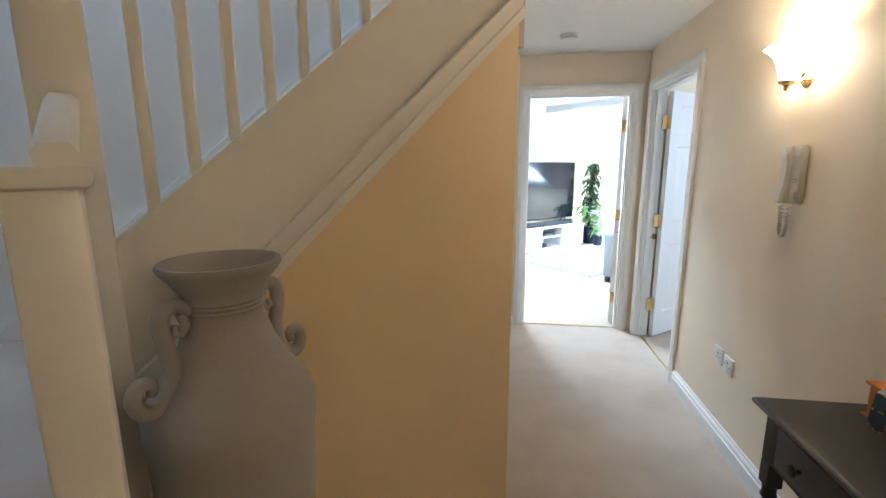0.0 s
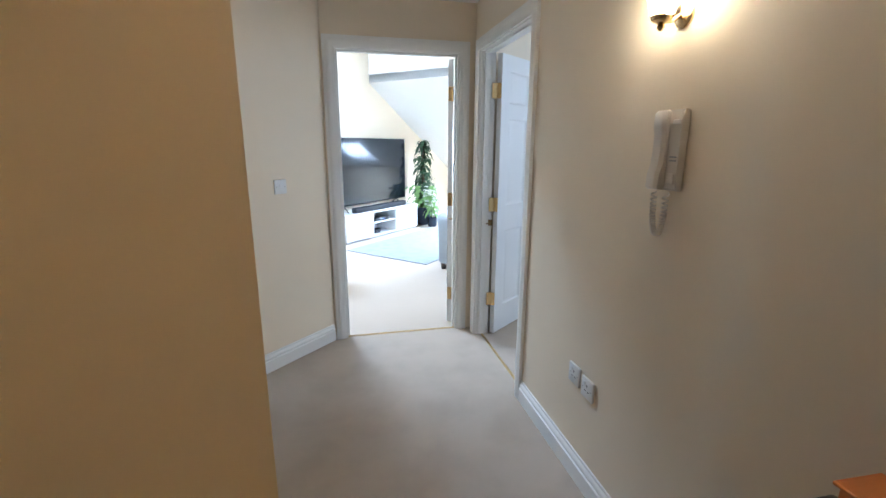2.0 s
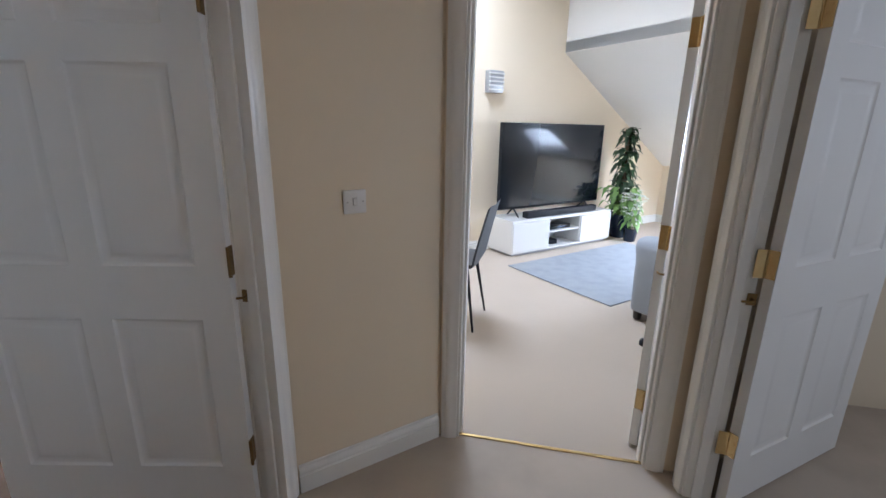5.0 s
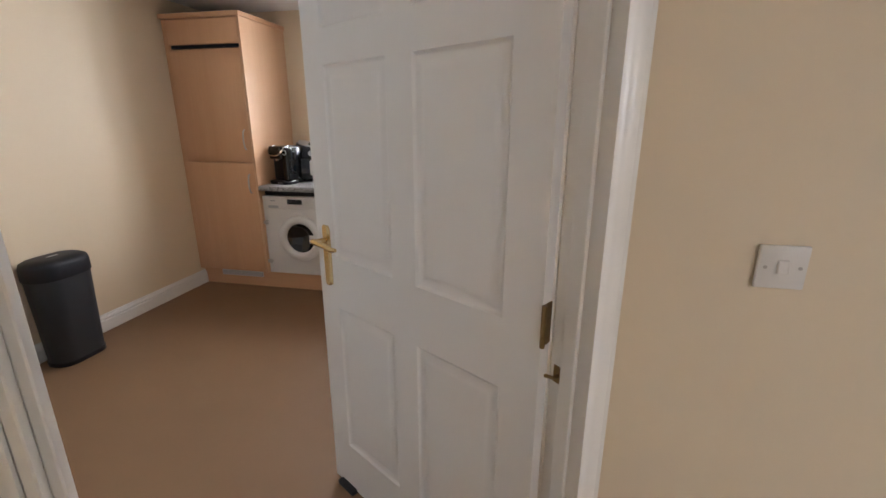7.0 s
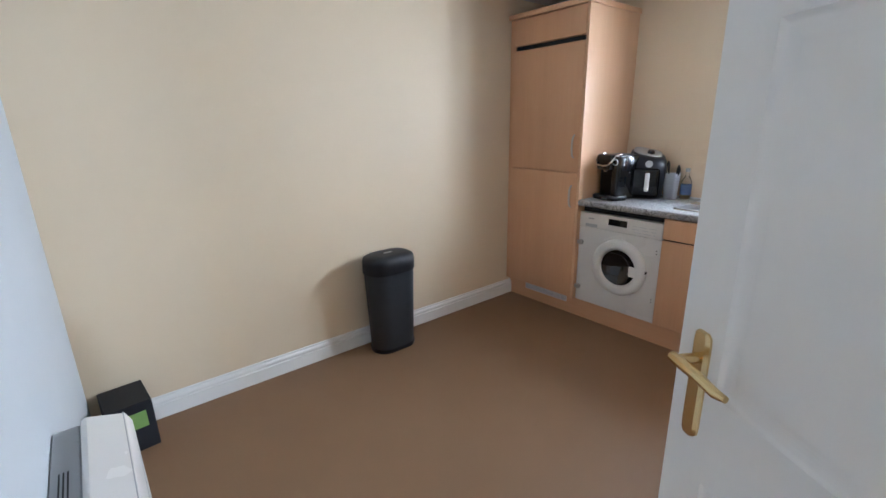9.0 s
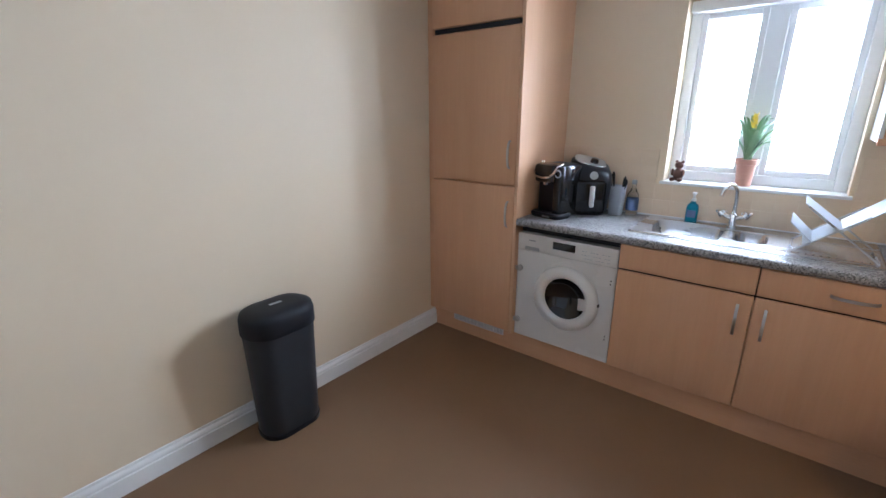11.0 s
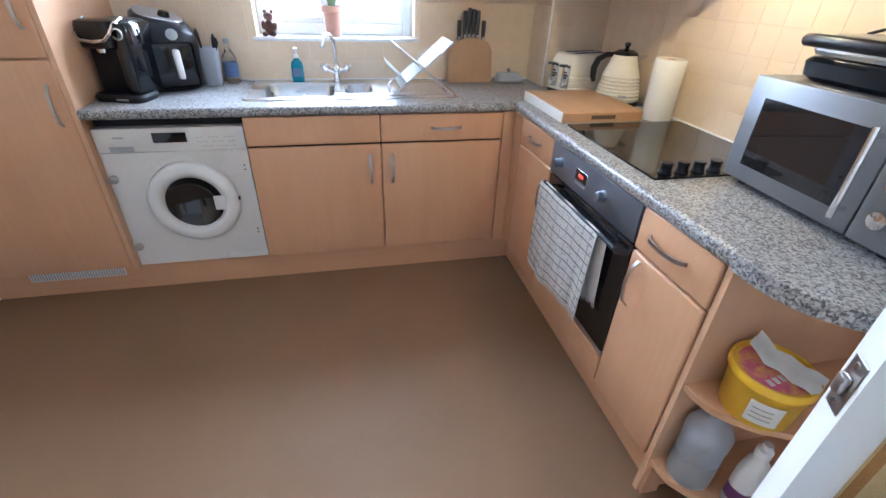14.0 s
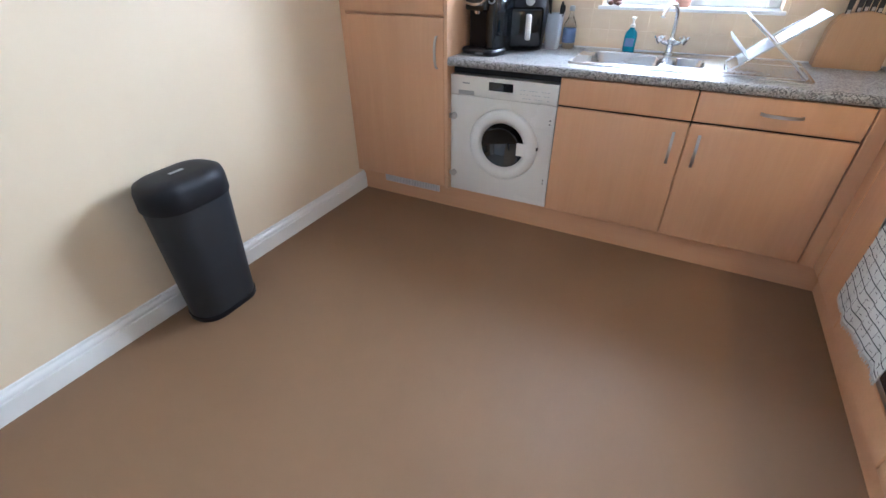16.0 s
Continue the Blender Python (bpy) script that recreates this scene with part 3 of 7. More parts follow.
# ---- doors ----
def panel_door(name, label, width, hinge, angle, base=HALL, height=1.985, mirror=False):
    """A six-panel door. Its hinge edge is the z axis; it reaches along +x and is 0.036 thick towards +y."""
    d = new(name)
    d.matrix_world = base @ pose(hinge[0], hinge[1], 0.012, 0, 0, angle)
    tagged(d, label, "door", kind="structure")
    T = 0.036
    st, mid = 0.105, 0.10
    cols = [(st, (width - mid) / 2), ((width + mid) / 2, width - st)]
    rows = [(0.20, 0.78), (0.965, 1.57), (1.67, 1.88)]
    bm = bmesh.new()
    xs = [0, cols[0][0], cols[0][1], cols[1][0], cols[1][1], width]
    zs = [0, rows[0][0], rows[0][1], rows[1][0], rows[1][1], rows[2][0], rows[2][1], height]
    for i in range(5):
        for j in range(7):
            if i in (1, 3) and j in (1, 3, 5):
                x0, x1, z0, z1 = xs[i], xs[i + 1], zs[j], zs[j + 1]
                for face, s in ((0.0, 1), (T, -1)):
                    steps = ((0, 0), (0.005, 0.005), (0.011, 0.0075), (0.018, 0.0085), (0.026, 0.0085), (0.036, 0.004), (0.046, 0.0025))
                    loft(bm, [[(x0 + o, face + s * h, z0 + o), (x1 - o, face + s * h, z0 + o), (x1 - o, face + s * h, z1 - o), (x0 + o, face + s * h, z1 - o)]
                              for o, h in steps], True, False, True)
            else:
                for y in (0.0, T):
                    bm.faces.new([bm.verts.new(p) for p in ((xs[i], y, zs[j]), (xs[i + 1], y, zs[j]), (xs[i + 1], y, zs[j + 1]), (xs[i], y, zs[j + 1]))])
    for x in (0, width):
        bm.faces.new([bm.verts.new(p) for p in ((x, 0, 0), (x, T, 0), (x, T, height), (x, 0, height))])
    for z in (0, height):
        bm.faces.new([bm.verts.new(p) for p in ((0, 0, z), (width, 0, z), (width, T, z), (0, T, z))])
    bmesh.ops.remove_doubles(bm, verts=bm.verts, dist=1e-5)
    part("leaf", bm, "door_white", d, smooth=25)
    return d


def hinge(parent, z, side=-1, dull=False, turn=0.0):
    """A brass butt hinge at the hinge edge of a door; its other leaf lies on the lining, turned round the pin."""
    bm = bmesh.new()
    box(bm, -0.0035, 0.002, z, 0.0, 0.034, z + 0.1, 0.0006, 1)
    tube(bm, [(-0.004, 0.0 if side < 0 else 0.036, z), (-0.004, 0.0 if side < 0 else 0.036, z + 0.1)], 0.006, 10)
    for k in range(4):
        zz = z + 0.014 + 0.024 * k
        tube(bm, [(-0.0035, 0.012 + 0.012 * (k % 2), zz), (-0.0046, 0.012 + 0.012 * (k % 2), zz)], 0.0038, 8)
    if turn:
        pin = Matrix.Translation((-0.004, 0.0 if side < 0 else 0.036, 0))
        box(bm, -0.0035, 0.002, z, -0.0005, 0.034, z + 0.1, 0.0006, 1, pin @ pose(0, 0, 0, 0, 0, turn) @ pin.inverted())
    part("hinge", bm, "brass_dull" if dull else "brass", parent, "brass butt hinge with screws")


def lever_handle(parent, x, face, way, out, dz=0.0):
    """A brass lever on a long plate. way: the lever's direction along x; out: the side it stands on."""
    bm = bmesh.new()
    prof = [(0.0, 0.0), (0.021, 0.0), (0.021, 0.004), (0.016, 0.009), (0.0, 0.011)]
    rings = []
    for z, s in ((0.868, 0.55), (0.875, 0.9), (0.89, 1), (1.06, 1), (1.075, 0.9), (1.082, 0.55)):
        rings.append([(x + q, face + out * h, z) for q, h in ((-0.021 * s, 0), (-0.021 * s, 0.004), (-0.014 * s, 0.009), (0.014 * s, 0.009), (0.021 * s, 0.004), (0.021 * s, 0))])
    loft(bm, [[(a, b, e + dz) for a, b, e in r] for r in rings], True, True, True)
    plate = part("handle", bm, "brass", parent, "polished brass lever handle on a long plate")
    bm = bmesh.new()
    tube(bm, [(x, face + out * 0.008, 1.03 + dz), (x, face + out * 0.05, 1.03 + dz)], 0.010, 12)
    tube(bm, [(x - way * 0.012, face + out * 0.048, 1.03 + dz), (x + way * 0.02, face + out * 0.052, 1.033 + dz), (x + way * 0.06, face + out * 0.05, 1.030 + dz),
              (x + way * 0.095, face + out * 0.046, 1.022 + dz), (x + way * 0.115, face + out * 0.044, 1.024 + dz)], [0.010, 0.011, 0.010, 0.009, 0.006], 12)
    part("lever", bm, "brass", plate)


# living room door, standing open into the room
d = panel_door("door_1", "white six-panel door standing open into the living room", 0.806, (4.722, 0.652), 66)
for z in (0.19, 0.94, 1.70):
    hinge(d, z, turn=114)
lever_handle(d, 0.745, 0.036, -1, 1)
# side room door
d = panel_door("door_2", "white six-panel door standing open into the side room", 0.815, (4.964 + 0.036 * math.sin(radians(38)), 0.392 - 0.036 * math.cos(radians(38))), 38)
for z in (0.22, 0.93, 1.70):
    hinge(d, z, 1, turn=-128)
# kitchen door
KDOOR = 193.0
d = panel_door("door_3", "white six-panel door standing open into the kitchen", 0.905, (3.240, -0.033), KDOOR)
for z in (0.21, 0.93, 1.70):
    hinge(d, z, 1, True)
lever_handle(d, 0.845, 0.036, -1, 1, -0.012)
lever_handle(d, 0.845, 0.0, -1, -1, -0.012)
bm = bmesh.new()
box(bm, 0.9045, 0.006, 1.030, 0.9063, 0.030, 1.092, 0.0005, 1)
box(bm, 0.9060, 0.011, 1.050, 0.914, 0.025, 1.072, 0.003, 2)
latch = part("latch_plate", bm, "nickel", d, "worn steel latch plate with a bolt")
for z in (1.038, 1.084):
    bm = bmesh.new()
    tube(bm, [(0.9062, 0.018, z), (0.9072, 0.018, z)], 0.004, 10)
    part("screw", bm, "steel", latch)
bm = bmesh.new()
box(bm, 0.765, -0.02, -0.010, 0.865, 0.06, 0.012, 0.006, 2)
wedge = new("door_wedge", mesh("door_wedge", bm, "black_matt"))
wedge.matrix_world = pose(3.240, -0.033, 0.0, 0, 0, KDOOR) @ pose(0, 0, 0.0105)
tagged(wedge, "black rubber door wedge under the kitchen door", "door wedge")

# small cabin hooks on the linings
def cabin_hook(x, y, z, turn, label):
    t = thing("door_catch", label, "door catch", x, y, z, turn)
    bm = bmesh.new()
    box(bm, -0.016, 0, -0.022, 0.016, 0.003, 0.022, 0.001, 1)
    part("plate", bm, "brass_dull", t)
    bm = bmesh.new()
    tube(bm, [(0, 0.003, 0), (0.0, 0.02, 0.0), (0.02, 0.026, -0.002), (0.04, 0.024, -0.002)], 0.0045, 8)
    part("hook", bm, "brass_dull", t)


cabin_hook(3.262, -0.0145, 0.86, 180, "small tarnished brass catch on the kitchen door lining")
cabin_hook(4.7225, 0.612, 0.86, 90, "small tarnished brass catch on the living room door lining")
cabin_hook(4.944, 0.3975, 0.86, 180, "small tarnished brass catch on the side door lining")

# ---- stairs ----
S_BOT, S_TOP, S_K = 1.935, 2.295, 0.885   # lower and upper line of the string at the corner, and its pitch


def s_line(z0, s):
    return z0 - S_K * s


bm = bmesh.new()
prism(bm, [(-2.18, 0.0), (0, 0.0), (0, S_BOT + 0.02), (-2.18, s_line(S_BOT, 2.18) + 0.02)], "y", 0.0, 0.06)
setting("wall_under_stairs", bm, "warm_lit_cream", "cream painted panel wall under the stairs", STAIR)
bm = bmesh.new()
prism(bm, [(3.335, -1.80), (3.70, -1.80), (3.748, -1.75), (3.335, -1.75)], "z", 0, CEIL)
setting("wall_stair_end", bm, "cream", "cream end wall of the cupboard under the stairs")
bm = bmesh.new()
prism(bm, [(-1.30, s_line(S_BOT, 1.30)), (0.0, S_BOT), (0.0, S_TOP), (-1.30, s_line(S_TOP, 1.30))], "y", -0.012, 0.03)
stairs = thing("staircase", "cream painted staircase with square balusters and carpeted treads", "stairs", base=STAIR)
part("string", bm, "stair_paint", stairs)
bm = bmesh.new()
for off, h, d in ((-0.016, 0.036, 0.026), (0.020, 0.020, 0.017), (0.040, 0.045, 0.032)):
    prism(bm, [(-1.42, s_line(S_BOT + off, 1.42)), (0.0, S_BOT + off), (0.0, S_BOT + off + h), (-1.42, s_line(S_BOT + off + h, 1.42))], "y", -d, -0.010)
part("moulding", bm, "stair_paint", stairs, "double bead moulding under the string")
bm = bmesh.new()
prism(bm, [(-1.30, s_line(S_TOP, 1.30)), (0.0, S_TOP), (0.0, S_TOP + 0.02), (-1.30, s_line(S_TOP, 1.30) + 0.02)], "y", -0.022, 0.040)
part("cap_rail", bm, "stair_paint", stairs)
for i in range(13):
    s = 1.10 - 0.087 * i
    bm = bmesh.new()
    box(bm, -s - 0.0125, -0.004, s_line(S_TOP, s), -s + 0.0125, 0.021, s_line(S_TOP, s) + 0.86, 0.003, 1)
    part("baluster", bm, "stair_paint", stairs)
bm = bmesh.new()
prism(bm, [(-1.30, s_line(S_TOP + 0.84, 1.30)), (0.0, S_TOP + 0.84), (0.0, S_TOP + 0.90), (-1.30, s_line(S_TOP + 0.90, 1.30))], "y", -0.022, 0.040)
part("handrail", bm, "stair_paint", stairs)


def newel(x, y, top, cap, half=0.05):
    bm = bmesh.new()
    box(bm, x - half, y - half, 0, x + half, y + half, top, 0.006, 2)
    n = part("newel_post", bm, "stair_paint", stairs)
    if cap:
        bm = bmesh.new()
        rings = [rrect(x, y, top + z, w, w, 0.004, 2) for z, w in ((-0.014, 0.084), (-0.010, 0.100), (0.0, 0.106), (0.010, 0.106), (0.013, 0.100))]
        loft(bm, rings, True, True, True)
        part("cap", bm, "stair_paint", n, "flat square newel cap")


newel(-1.225, 0.01, 2.35, False)
newel(-1.2375, -0.3975, 1.415, True, 0.0375)
bm = bmesh.new()
a, b = Vector((-1.225, -0.335, 1.425)), Vector((-1.225, -0.04, 1.525))
loft(bm, [[p + Vector((o, 0, z)) for o, z in ((-0.022, 0), (0.022, 0), (0.026, 0.022), (0.016, 0.036), (-0.016, 0.036), (-0.026, 0.022))] for p in (a, b)], True, True, True)
part("lower_handrail", bm, "stair_paint", stairs)
bm = bmesh.new()
loft(bm, [[(x + o, y, z) for o, z in ((-0.015, 0.0), (0.015, 0.0), (0.015, z1), (-0.015, z1))] for x, y, z1 in ((-1.235, -0.335, 0.95), (-1.235, -0.04, 1.12))],
     True, True, True)
part("lower_string", bm, "stair_paint", stairs)


def tread(pts, z, rise=0.2):
    bm = bmesh.new()
    prism(bm, pts, "z", z - rise - 0.01, z)
    es = [e for e in bm.edges if all(abs(v.co.z - z) < 1e-6 for v in e.verts)]
    bmesh.ops.bevel(bm, geom=es, offset=0.022, segments=3, affect="EDGES", profile=0.5)
    part("tread", bm, "carpet", stairs, "carpeted stair tread")


# the flight: the lower treads are wider, up to the short newel
for i in range(-5, 6):
    x = -1.30 + 0.2255 * i
    z = 1.055 + 0.1995 * i
    if z < 0.1:
        continue
    y0 = 0.03 if i >= 0 else -0.36
    tread([(x - 0.02, y0), (x + 0.23, y0), (x + 0.23, 0.86), (x - 0.02, 0.86)], z, 0.2)
bm = bmesh.new()
prism(bm, [(-2.45, -0.10), (0.05, 2.11), (0.05, 2.275), (-2.45, 0.065)], "y", 0.86, 0.885)
part("wall_string", bm, "gloss", stairs, "white painted wall string")
bm = bmesh.new()
box(bm, -2.6, 0.885, 0, -0.02, 0.895, 4.7)
box(bm, -2.6, 0.895, 2.42, 1.3, 0.95, 4.7)
box(bm, -2.7, -0.36, 0, -2.6, 0.95, 4.7)
box(bm, 1.2, 0.0, 2.42, 1.3, 0.895, 4.7)
# unseen upper side, added to block sky light above the hall ceiling
box(bm, -2.6, -0.06, 2.42, 1.2, 0.0, 4.7)
setting("wall_stairwell", bm, "white_wall", "pale painted walls of the stairwell", STAIR)
bm = bmesh.new()
box(bm, 0.05, 0.0, 2.335, 1.2, 0.895, 2.42)
setting("floor_upper", bm, "carpet", "carpeted landing at the top of the stairs", STAIR)
bm = bmesh.new()
for x0, x1, y0, y1 in ((-2.7, -2.4, -0.06, 1.0), (-1.6, 1.3, -0.06, 1.0), (-2.4, -1.6, -0.06, 0.1), (-2.4, -1.6, 0.8, 1.0)):
    box(bm, x0, y0, 4.7, x1, y1, 4.8)
setting("ceiling_stairwell", bm, "ceiling", "white stairwell ceiling with a roof light opening", STAIR)

# cupboard door in the end of the stairs
bm = bmesh.new()
box(bm, 3.355, -1.748, 0.01, 3.736, -1.713, 1.93, 0.003, 1)
cd = new("door_4", mesh("door_4", bm, "door_white"))
tagged(cd, "narrow white cupboard door under the stairs", "door", kind="structure")
lever_handle(cd, 3.722, -1.713, -1, 1, 0.045)

# ---- hall: things ----
def socket_plate(name, label, category, x, y, z, turn, base, switch):
    t = thing(name, label, category, x, y, z, turn, base, "sockets on the hall wall" if not switch else "")
    bm = bmesh.new()
    box(bm, -0.043, 0, -0.043, 0.043, 0.010, 0.043, 0.003, 2)
    part("plate", bm, "white_plastic", t)
    for sx in (-0.030, 0.030):
        bm = bmesh.new()
        tube(bm, [(sx, 0.009, 0), (sx, 0.0112, 0)], 0.0035, 10)
        part("screw", bm, "nickel", t)
    bm = bmesh.new()
    if switch:
        box(bm, -0.010, 0.009, -0.014, 0.010, 0.014, 0.014, 0.002, 1, pose(0, 0, 0, 6, 0, 0))
        part("rocker", bm, "white_plastic", t)
    else:
        box(bm, 0.012, 0.0095, 0.012, 0.026, 0.013, 0.028, 0.001, 1)
        part("rocker", bm, "white_plastic", t)
        for px, pz, w, h in ((0, 0.012, 0.003, 0.005), (-0.011, -0.010, 0.005, 0.002), (0.011, -0.010, 0.005, 0.002)):
            bm = bmesh.new()
            box(bm, px - w, 0.0098, pz - h, px + w, 0.0106, pz + h)
            part("slot", bm, "black_matt", t)
    return t


socket_plate("light_switch", "white plastic light switch on the angled wall", "light switch", 2.689, -2.32, 1.152, 180, KIT, True)
socket_plate("wall_socket", "white single socket low on the hall wall", "socket", 4.85, -1.055, 0.462, 90, HALL, False)
socket_plate("wall_socket", "white single socket low on the hall wall", "socket", 4.85, -1.160, 0.452, 90, HALL, False)

# wall lamp with a bell of frosted glass, close to the wall
t = thing("wall_lamp", "lit wall lamp with an upward bell of frosted glass", "wall lamp", 4.85, -1.45, 1.725, group="hall wall lamps")
bm = bmesh.new()
lathe(bm, [(0.0, 0.0), (0.036, 0.0), (0.036, 0.006), (0.026, 0.014), (0.0, 0.016)], m=pose(0, 0, 0.03, 0, -90, 0))
part("backplate", bm, "brass", t)
bm = bmesh.new()
tube(bm, [(-0.01, 0, 0.03), (-0.04, 0, 0.01), (-0.068, 0, 0.008), (-0.072, 0, 0.02)], 0.006, 10)
lathe(bm, [(0.004, -0.016), (0.011, -0.008), (0.008, 0.0), (0.026, 0.010), (0.030, 0.02), (0.022, 0.028)], -0.072, 0, 20)
part("arm", bm, "brass", t)
bm = bmesh.new()
prof = [(0.24, 0.018), (0.34, 0.04), (0.40, 0.065), (0.47, 0.09), (0.60, 0.115), (0.82, 0.138), (1.0, 0.150)]
def bell(r, z, k):
    out = []
    for a in range(40):
        w = 2 * math.pi * a / 40
        flute = 1 + 0.025 * math.cos(8 * w) * r
        out.append((-0.072 + (0.070 * r * flute - k) * math.cos(w), (0.132 * r * flute - k) * math.sin(w), z))
    return out
loft(bm, [bell(r, z, 0) for r, z in prof] + [bell(r, z + 0.002, 0.004) for r, z in reversed(prof)])
part("shade", bm, "shade", t, "glowing frosted glass bell", 60)
# second lamp out of view, added to hold the foyer bulb
copy_thing(t, pose(4.85, -3.9, 1.725))

# entry phone
t = thing("entry_phone", "ivory plastic entry phone with a coiled cord on the wall", "intercom", 4.85, -1.475, 1.28)
bm = bmesh.new()
prism(bm, [(0, 0.0), (-0.020, 0.006), (-0.026, 0.04), (-0.028, 0.20), (-0.024, 0.225), (0, 0.225)], "y", -0.047, 0.046)
bmesh.ops.bevel(bm, geom=list(bm.edges), offset=0.004, segments=2, affect="EDGES")
body = part("body", bm, "ivory_plastic", t)
bm = bmesh.new()
rings = []
for z, d0, d1, w in ((0.004, 0.030, 0.050, 0.050), (0.010, 0.026, 0.056, 0.056), (0.05, 0.027, 0.054, 0.058), (0.075, 0.028, 0.047, 0.058), (0.11, 0.029, 0.044, 0.058), (0.16, 0.029, 0.044, 0.058), (0.18, 0.029, 0.049, 0.058), (0.215, 0.029, 0.048, 0.058), (0.224, 0.032, 0.042, 0.052)):
    y0, y1 = 0.022 - 0.45 * w, 0.022 + 0.45 * w
    rings.append([(-d0, y0, z), (-d1 + 0.008, y0, z), (-d1, y0 + 0.010, z), (-d1, y1 - 0.010, z), (-d1 + 0.008, y1, z), (-d0, y1, z)])
loft(bm, rings, True, True, True)
part("handset", bm, "ivory_plastic", t)
for k, (z, hgt) in enumerate(((0.085, 0.004), (0.095, 0.004))):
    part("mark", B(-0.0295, -0.040, z, -0.0265, -0.016, z + hgt), "grey_plastic", body)
part("button", B(-0.031, -0.042, 0.022, -0.022, -0.014, 0.052, 0.002, 1), "ivory_plastic", body)
part("name_window", B(-0.0300, -0.042, 0.185, -0.0265, -0.014, 0.198, 0.001, 1), "white_plastic", body)
bm = bmesh.new()
pts = []
for i in range(0, 331):
    f = i / 330
    cy = 0.024 - 0.050 * (0.5 - 0.5 * math.cos(math.pi * f)) - 0.012 * math.sin(2 * math.pi * f) * 0.0
    cz = -0.004 - 0.130 * math.sin(math.pi * f) ** 0.8 + 0.012 * math.sin(math.pi * f) * (1 - f)
    a = f * 2 * math.pi * 34
    pts.append((-0.034 + 0.0075 * math.cos(a), cy + 0.0075 * math.sin(a), cz))
tube(bm, pts, 0.0024, 5)
part("cord", bm, "ivory_plastic", t, "coiled ivory cord", 60)

# smoke alarm
t = thing("smoke_alarm", "white round smoke alarm on the hall ceiling", "smoke alarm", 4.14, 0.0, CEIL)
bm = bmesh.new()
lathe(bm, [(0.062, 0.0), (0.062, -0.012), (0.054, -0.016), (0.054, -0.026), (0.046, -0.034), (0.0, -0.036)], cap0=True)
part("body", bm, "white_plastic", t)
bm = bmesh.new()
for k in range(18):
    a = 2 * math.pi * k / 18
    box(bm, 0.052, -0.005, -0.024, 0.0555, 0.005, -0.018, m=pose(0, 0, 0, 0, 0, math.degrees(a)))
part("vents", bm, "grey_plastic", t)

# side table
t = thing("side_table", "black painted side table with a drawer and turned legs", "side table", 4.655, -2.40, 0)
bm = bmesh.new()
loft(bm, [rrect(0, 0, z, 0.36 - 2 * o, 0.72 - 2 * o, 0.006, 2) for z, o in ((0.728, 0.012), (0.732, 0.004), (0.738, 0.0), (0.744, 0.0), (0.748, 0.004), (0.750, 0.010))], True, True, True)
part("tabletop", bm, "black_wood", t)
bm = bmesh.new()
box(bm, -0.150, -0.325, 0.575, 0.165, 0.325, 0.728, 0.003, 1)
part("apron", bm, "black_wood", t)
bm = bmesh.new()
box(bm, -0.158, -0.255, 0.595, -0.149, 0.255, 0.71, 0.004, 2)
dr = part("drawer_front", bm, "black_wood", t)
for yy in (-0.15, 0.15):
    bm = bmesh.new()
    lathe(bm, [(0.006, 0), (0.006, 0.01), (0.015, 0.018), (0.014, 0.026), (0.0, 0.029)], m=pose(-0.158, yy, 0.652, 0, -90, 0), n=18)
    part("knob", bm, "black_wood", dr)
for sx in (-0.13, 0.14):
    for sy in (-0.30, 0.30):
        bm = bmesh.new()
        box(bm, sx - 0.022, sy - 0.022, 0.50, sx + 0.022, sy + 0.022, 0.576, 0.003, 1)
        lathe(bm, [(0.012, 0.0), (0.016, 0.012), (0.012, 0.03), (0.018, 0.07), (0.021, 0.12), (0.013, 0.15), (0.022, 0.165), (0.013, 0.18), (0.017, 0.24), (0.021, 0.30),
                   (0.022, 0.34), (0.013, 0.37), (0.023, 0.385), (0.013, 0.40), (0.020, 0.425), (0.012, 0.445), (0.022, 0.465), (0.018, 0.48), (0.02, 0.50)], sx, sy, 18)
        part("leg", bm, "black_wood", t)

# orange box with a lid
t = thing("keepsake_box", "orange cloth-covered box with a lid on the side table", "box", 4.80, -2.205, 0.750, -2)
bm = bmesh.new()
box(bm, -0.072, -0.095, 0.004, 0.020, 0.095, 0.090, 0.002, 1)
part("body", bm, "orange_card", t)
bm = bmesh.new()
box(bm, -0.080, -0.103, 0.0, 0.026, 0.103, 0.005, 0.001, 1)
part("base_board", bm, "orange_card", t)
bm = bmesh.new()
box(bm, -0.080, -0.103, 0.090, 0.026, 0.103, 0.098, 0.002, 1)
part("lid", bm, "orange_card", t)
# rosette
t = thing("rosette", "navy show rosette with gold spots lying on the orange box", "rosette", 4.792, -2.235, 0.849, 8)
bm = bmesh.new()
n = 96
rows = []
for r, zb in ((0.030, 0.008), (0.040, 0.010), (0.052, 0.011)):
    rows.append([(r * math.cos(2 * math.pi * i / n), r * math.sin(2 * math.pi * i / n), zb + (0.005 if i % 4 < 2 else -0.004) * (r / 0.052)) for i in range(n)])
loft(bm, rows)
loft(bm, [[(x, y, 0.0) for x, y, z in rows[0]], rows[0]])
part("pleats", bm, "ribbon", t, "pleated navy ribbon", 20)
bm = bmesh.new()
lathe(bm, [(0.0, 0.004), (0.036, 0.004), (0.036, 0.015), (0.030, 0.017), (0.0, 0.0172)], n=32)
part("badge", bm, "gold_card", t, "round gold centre with faint print")
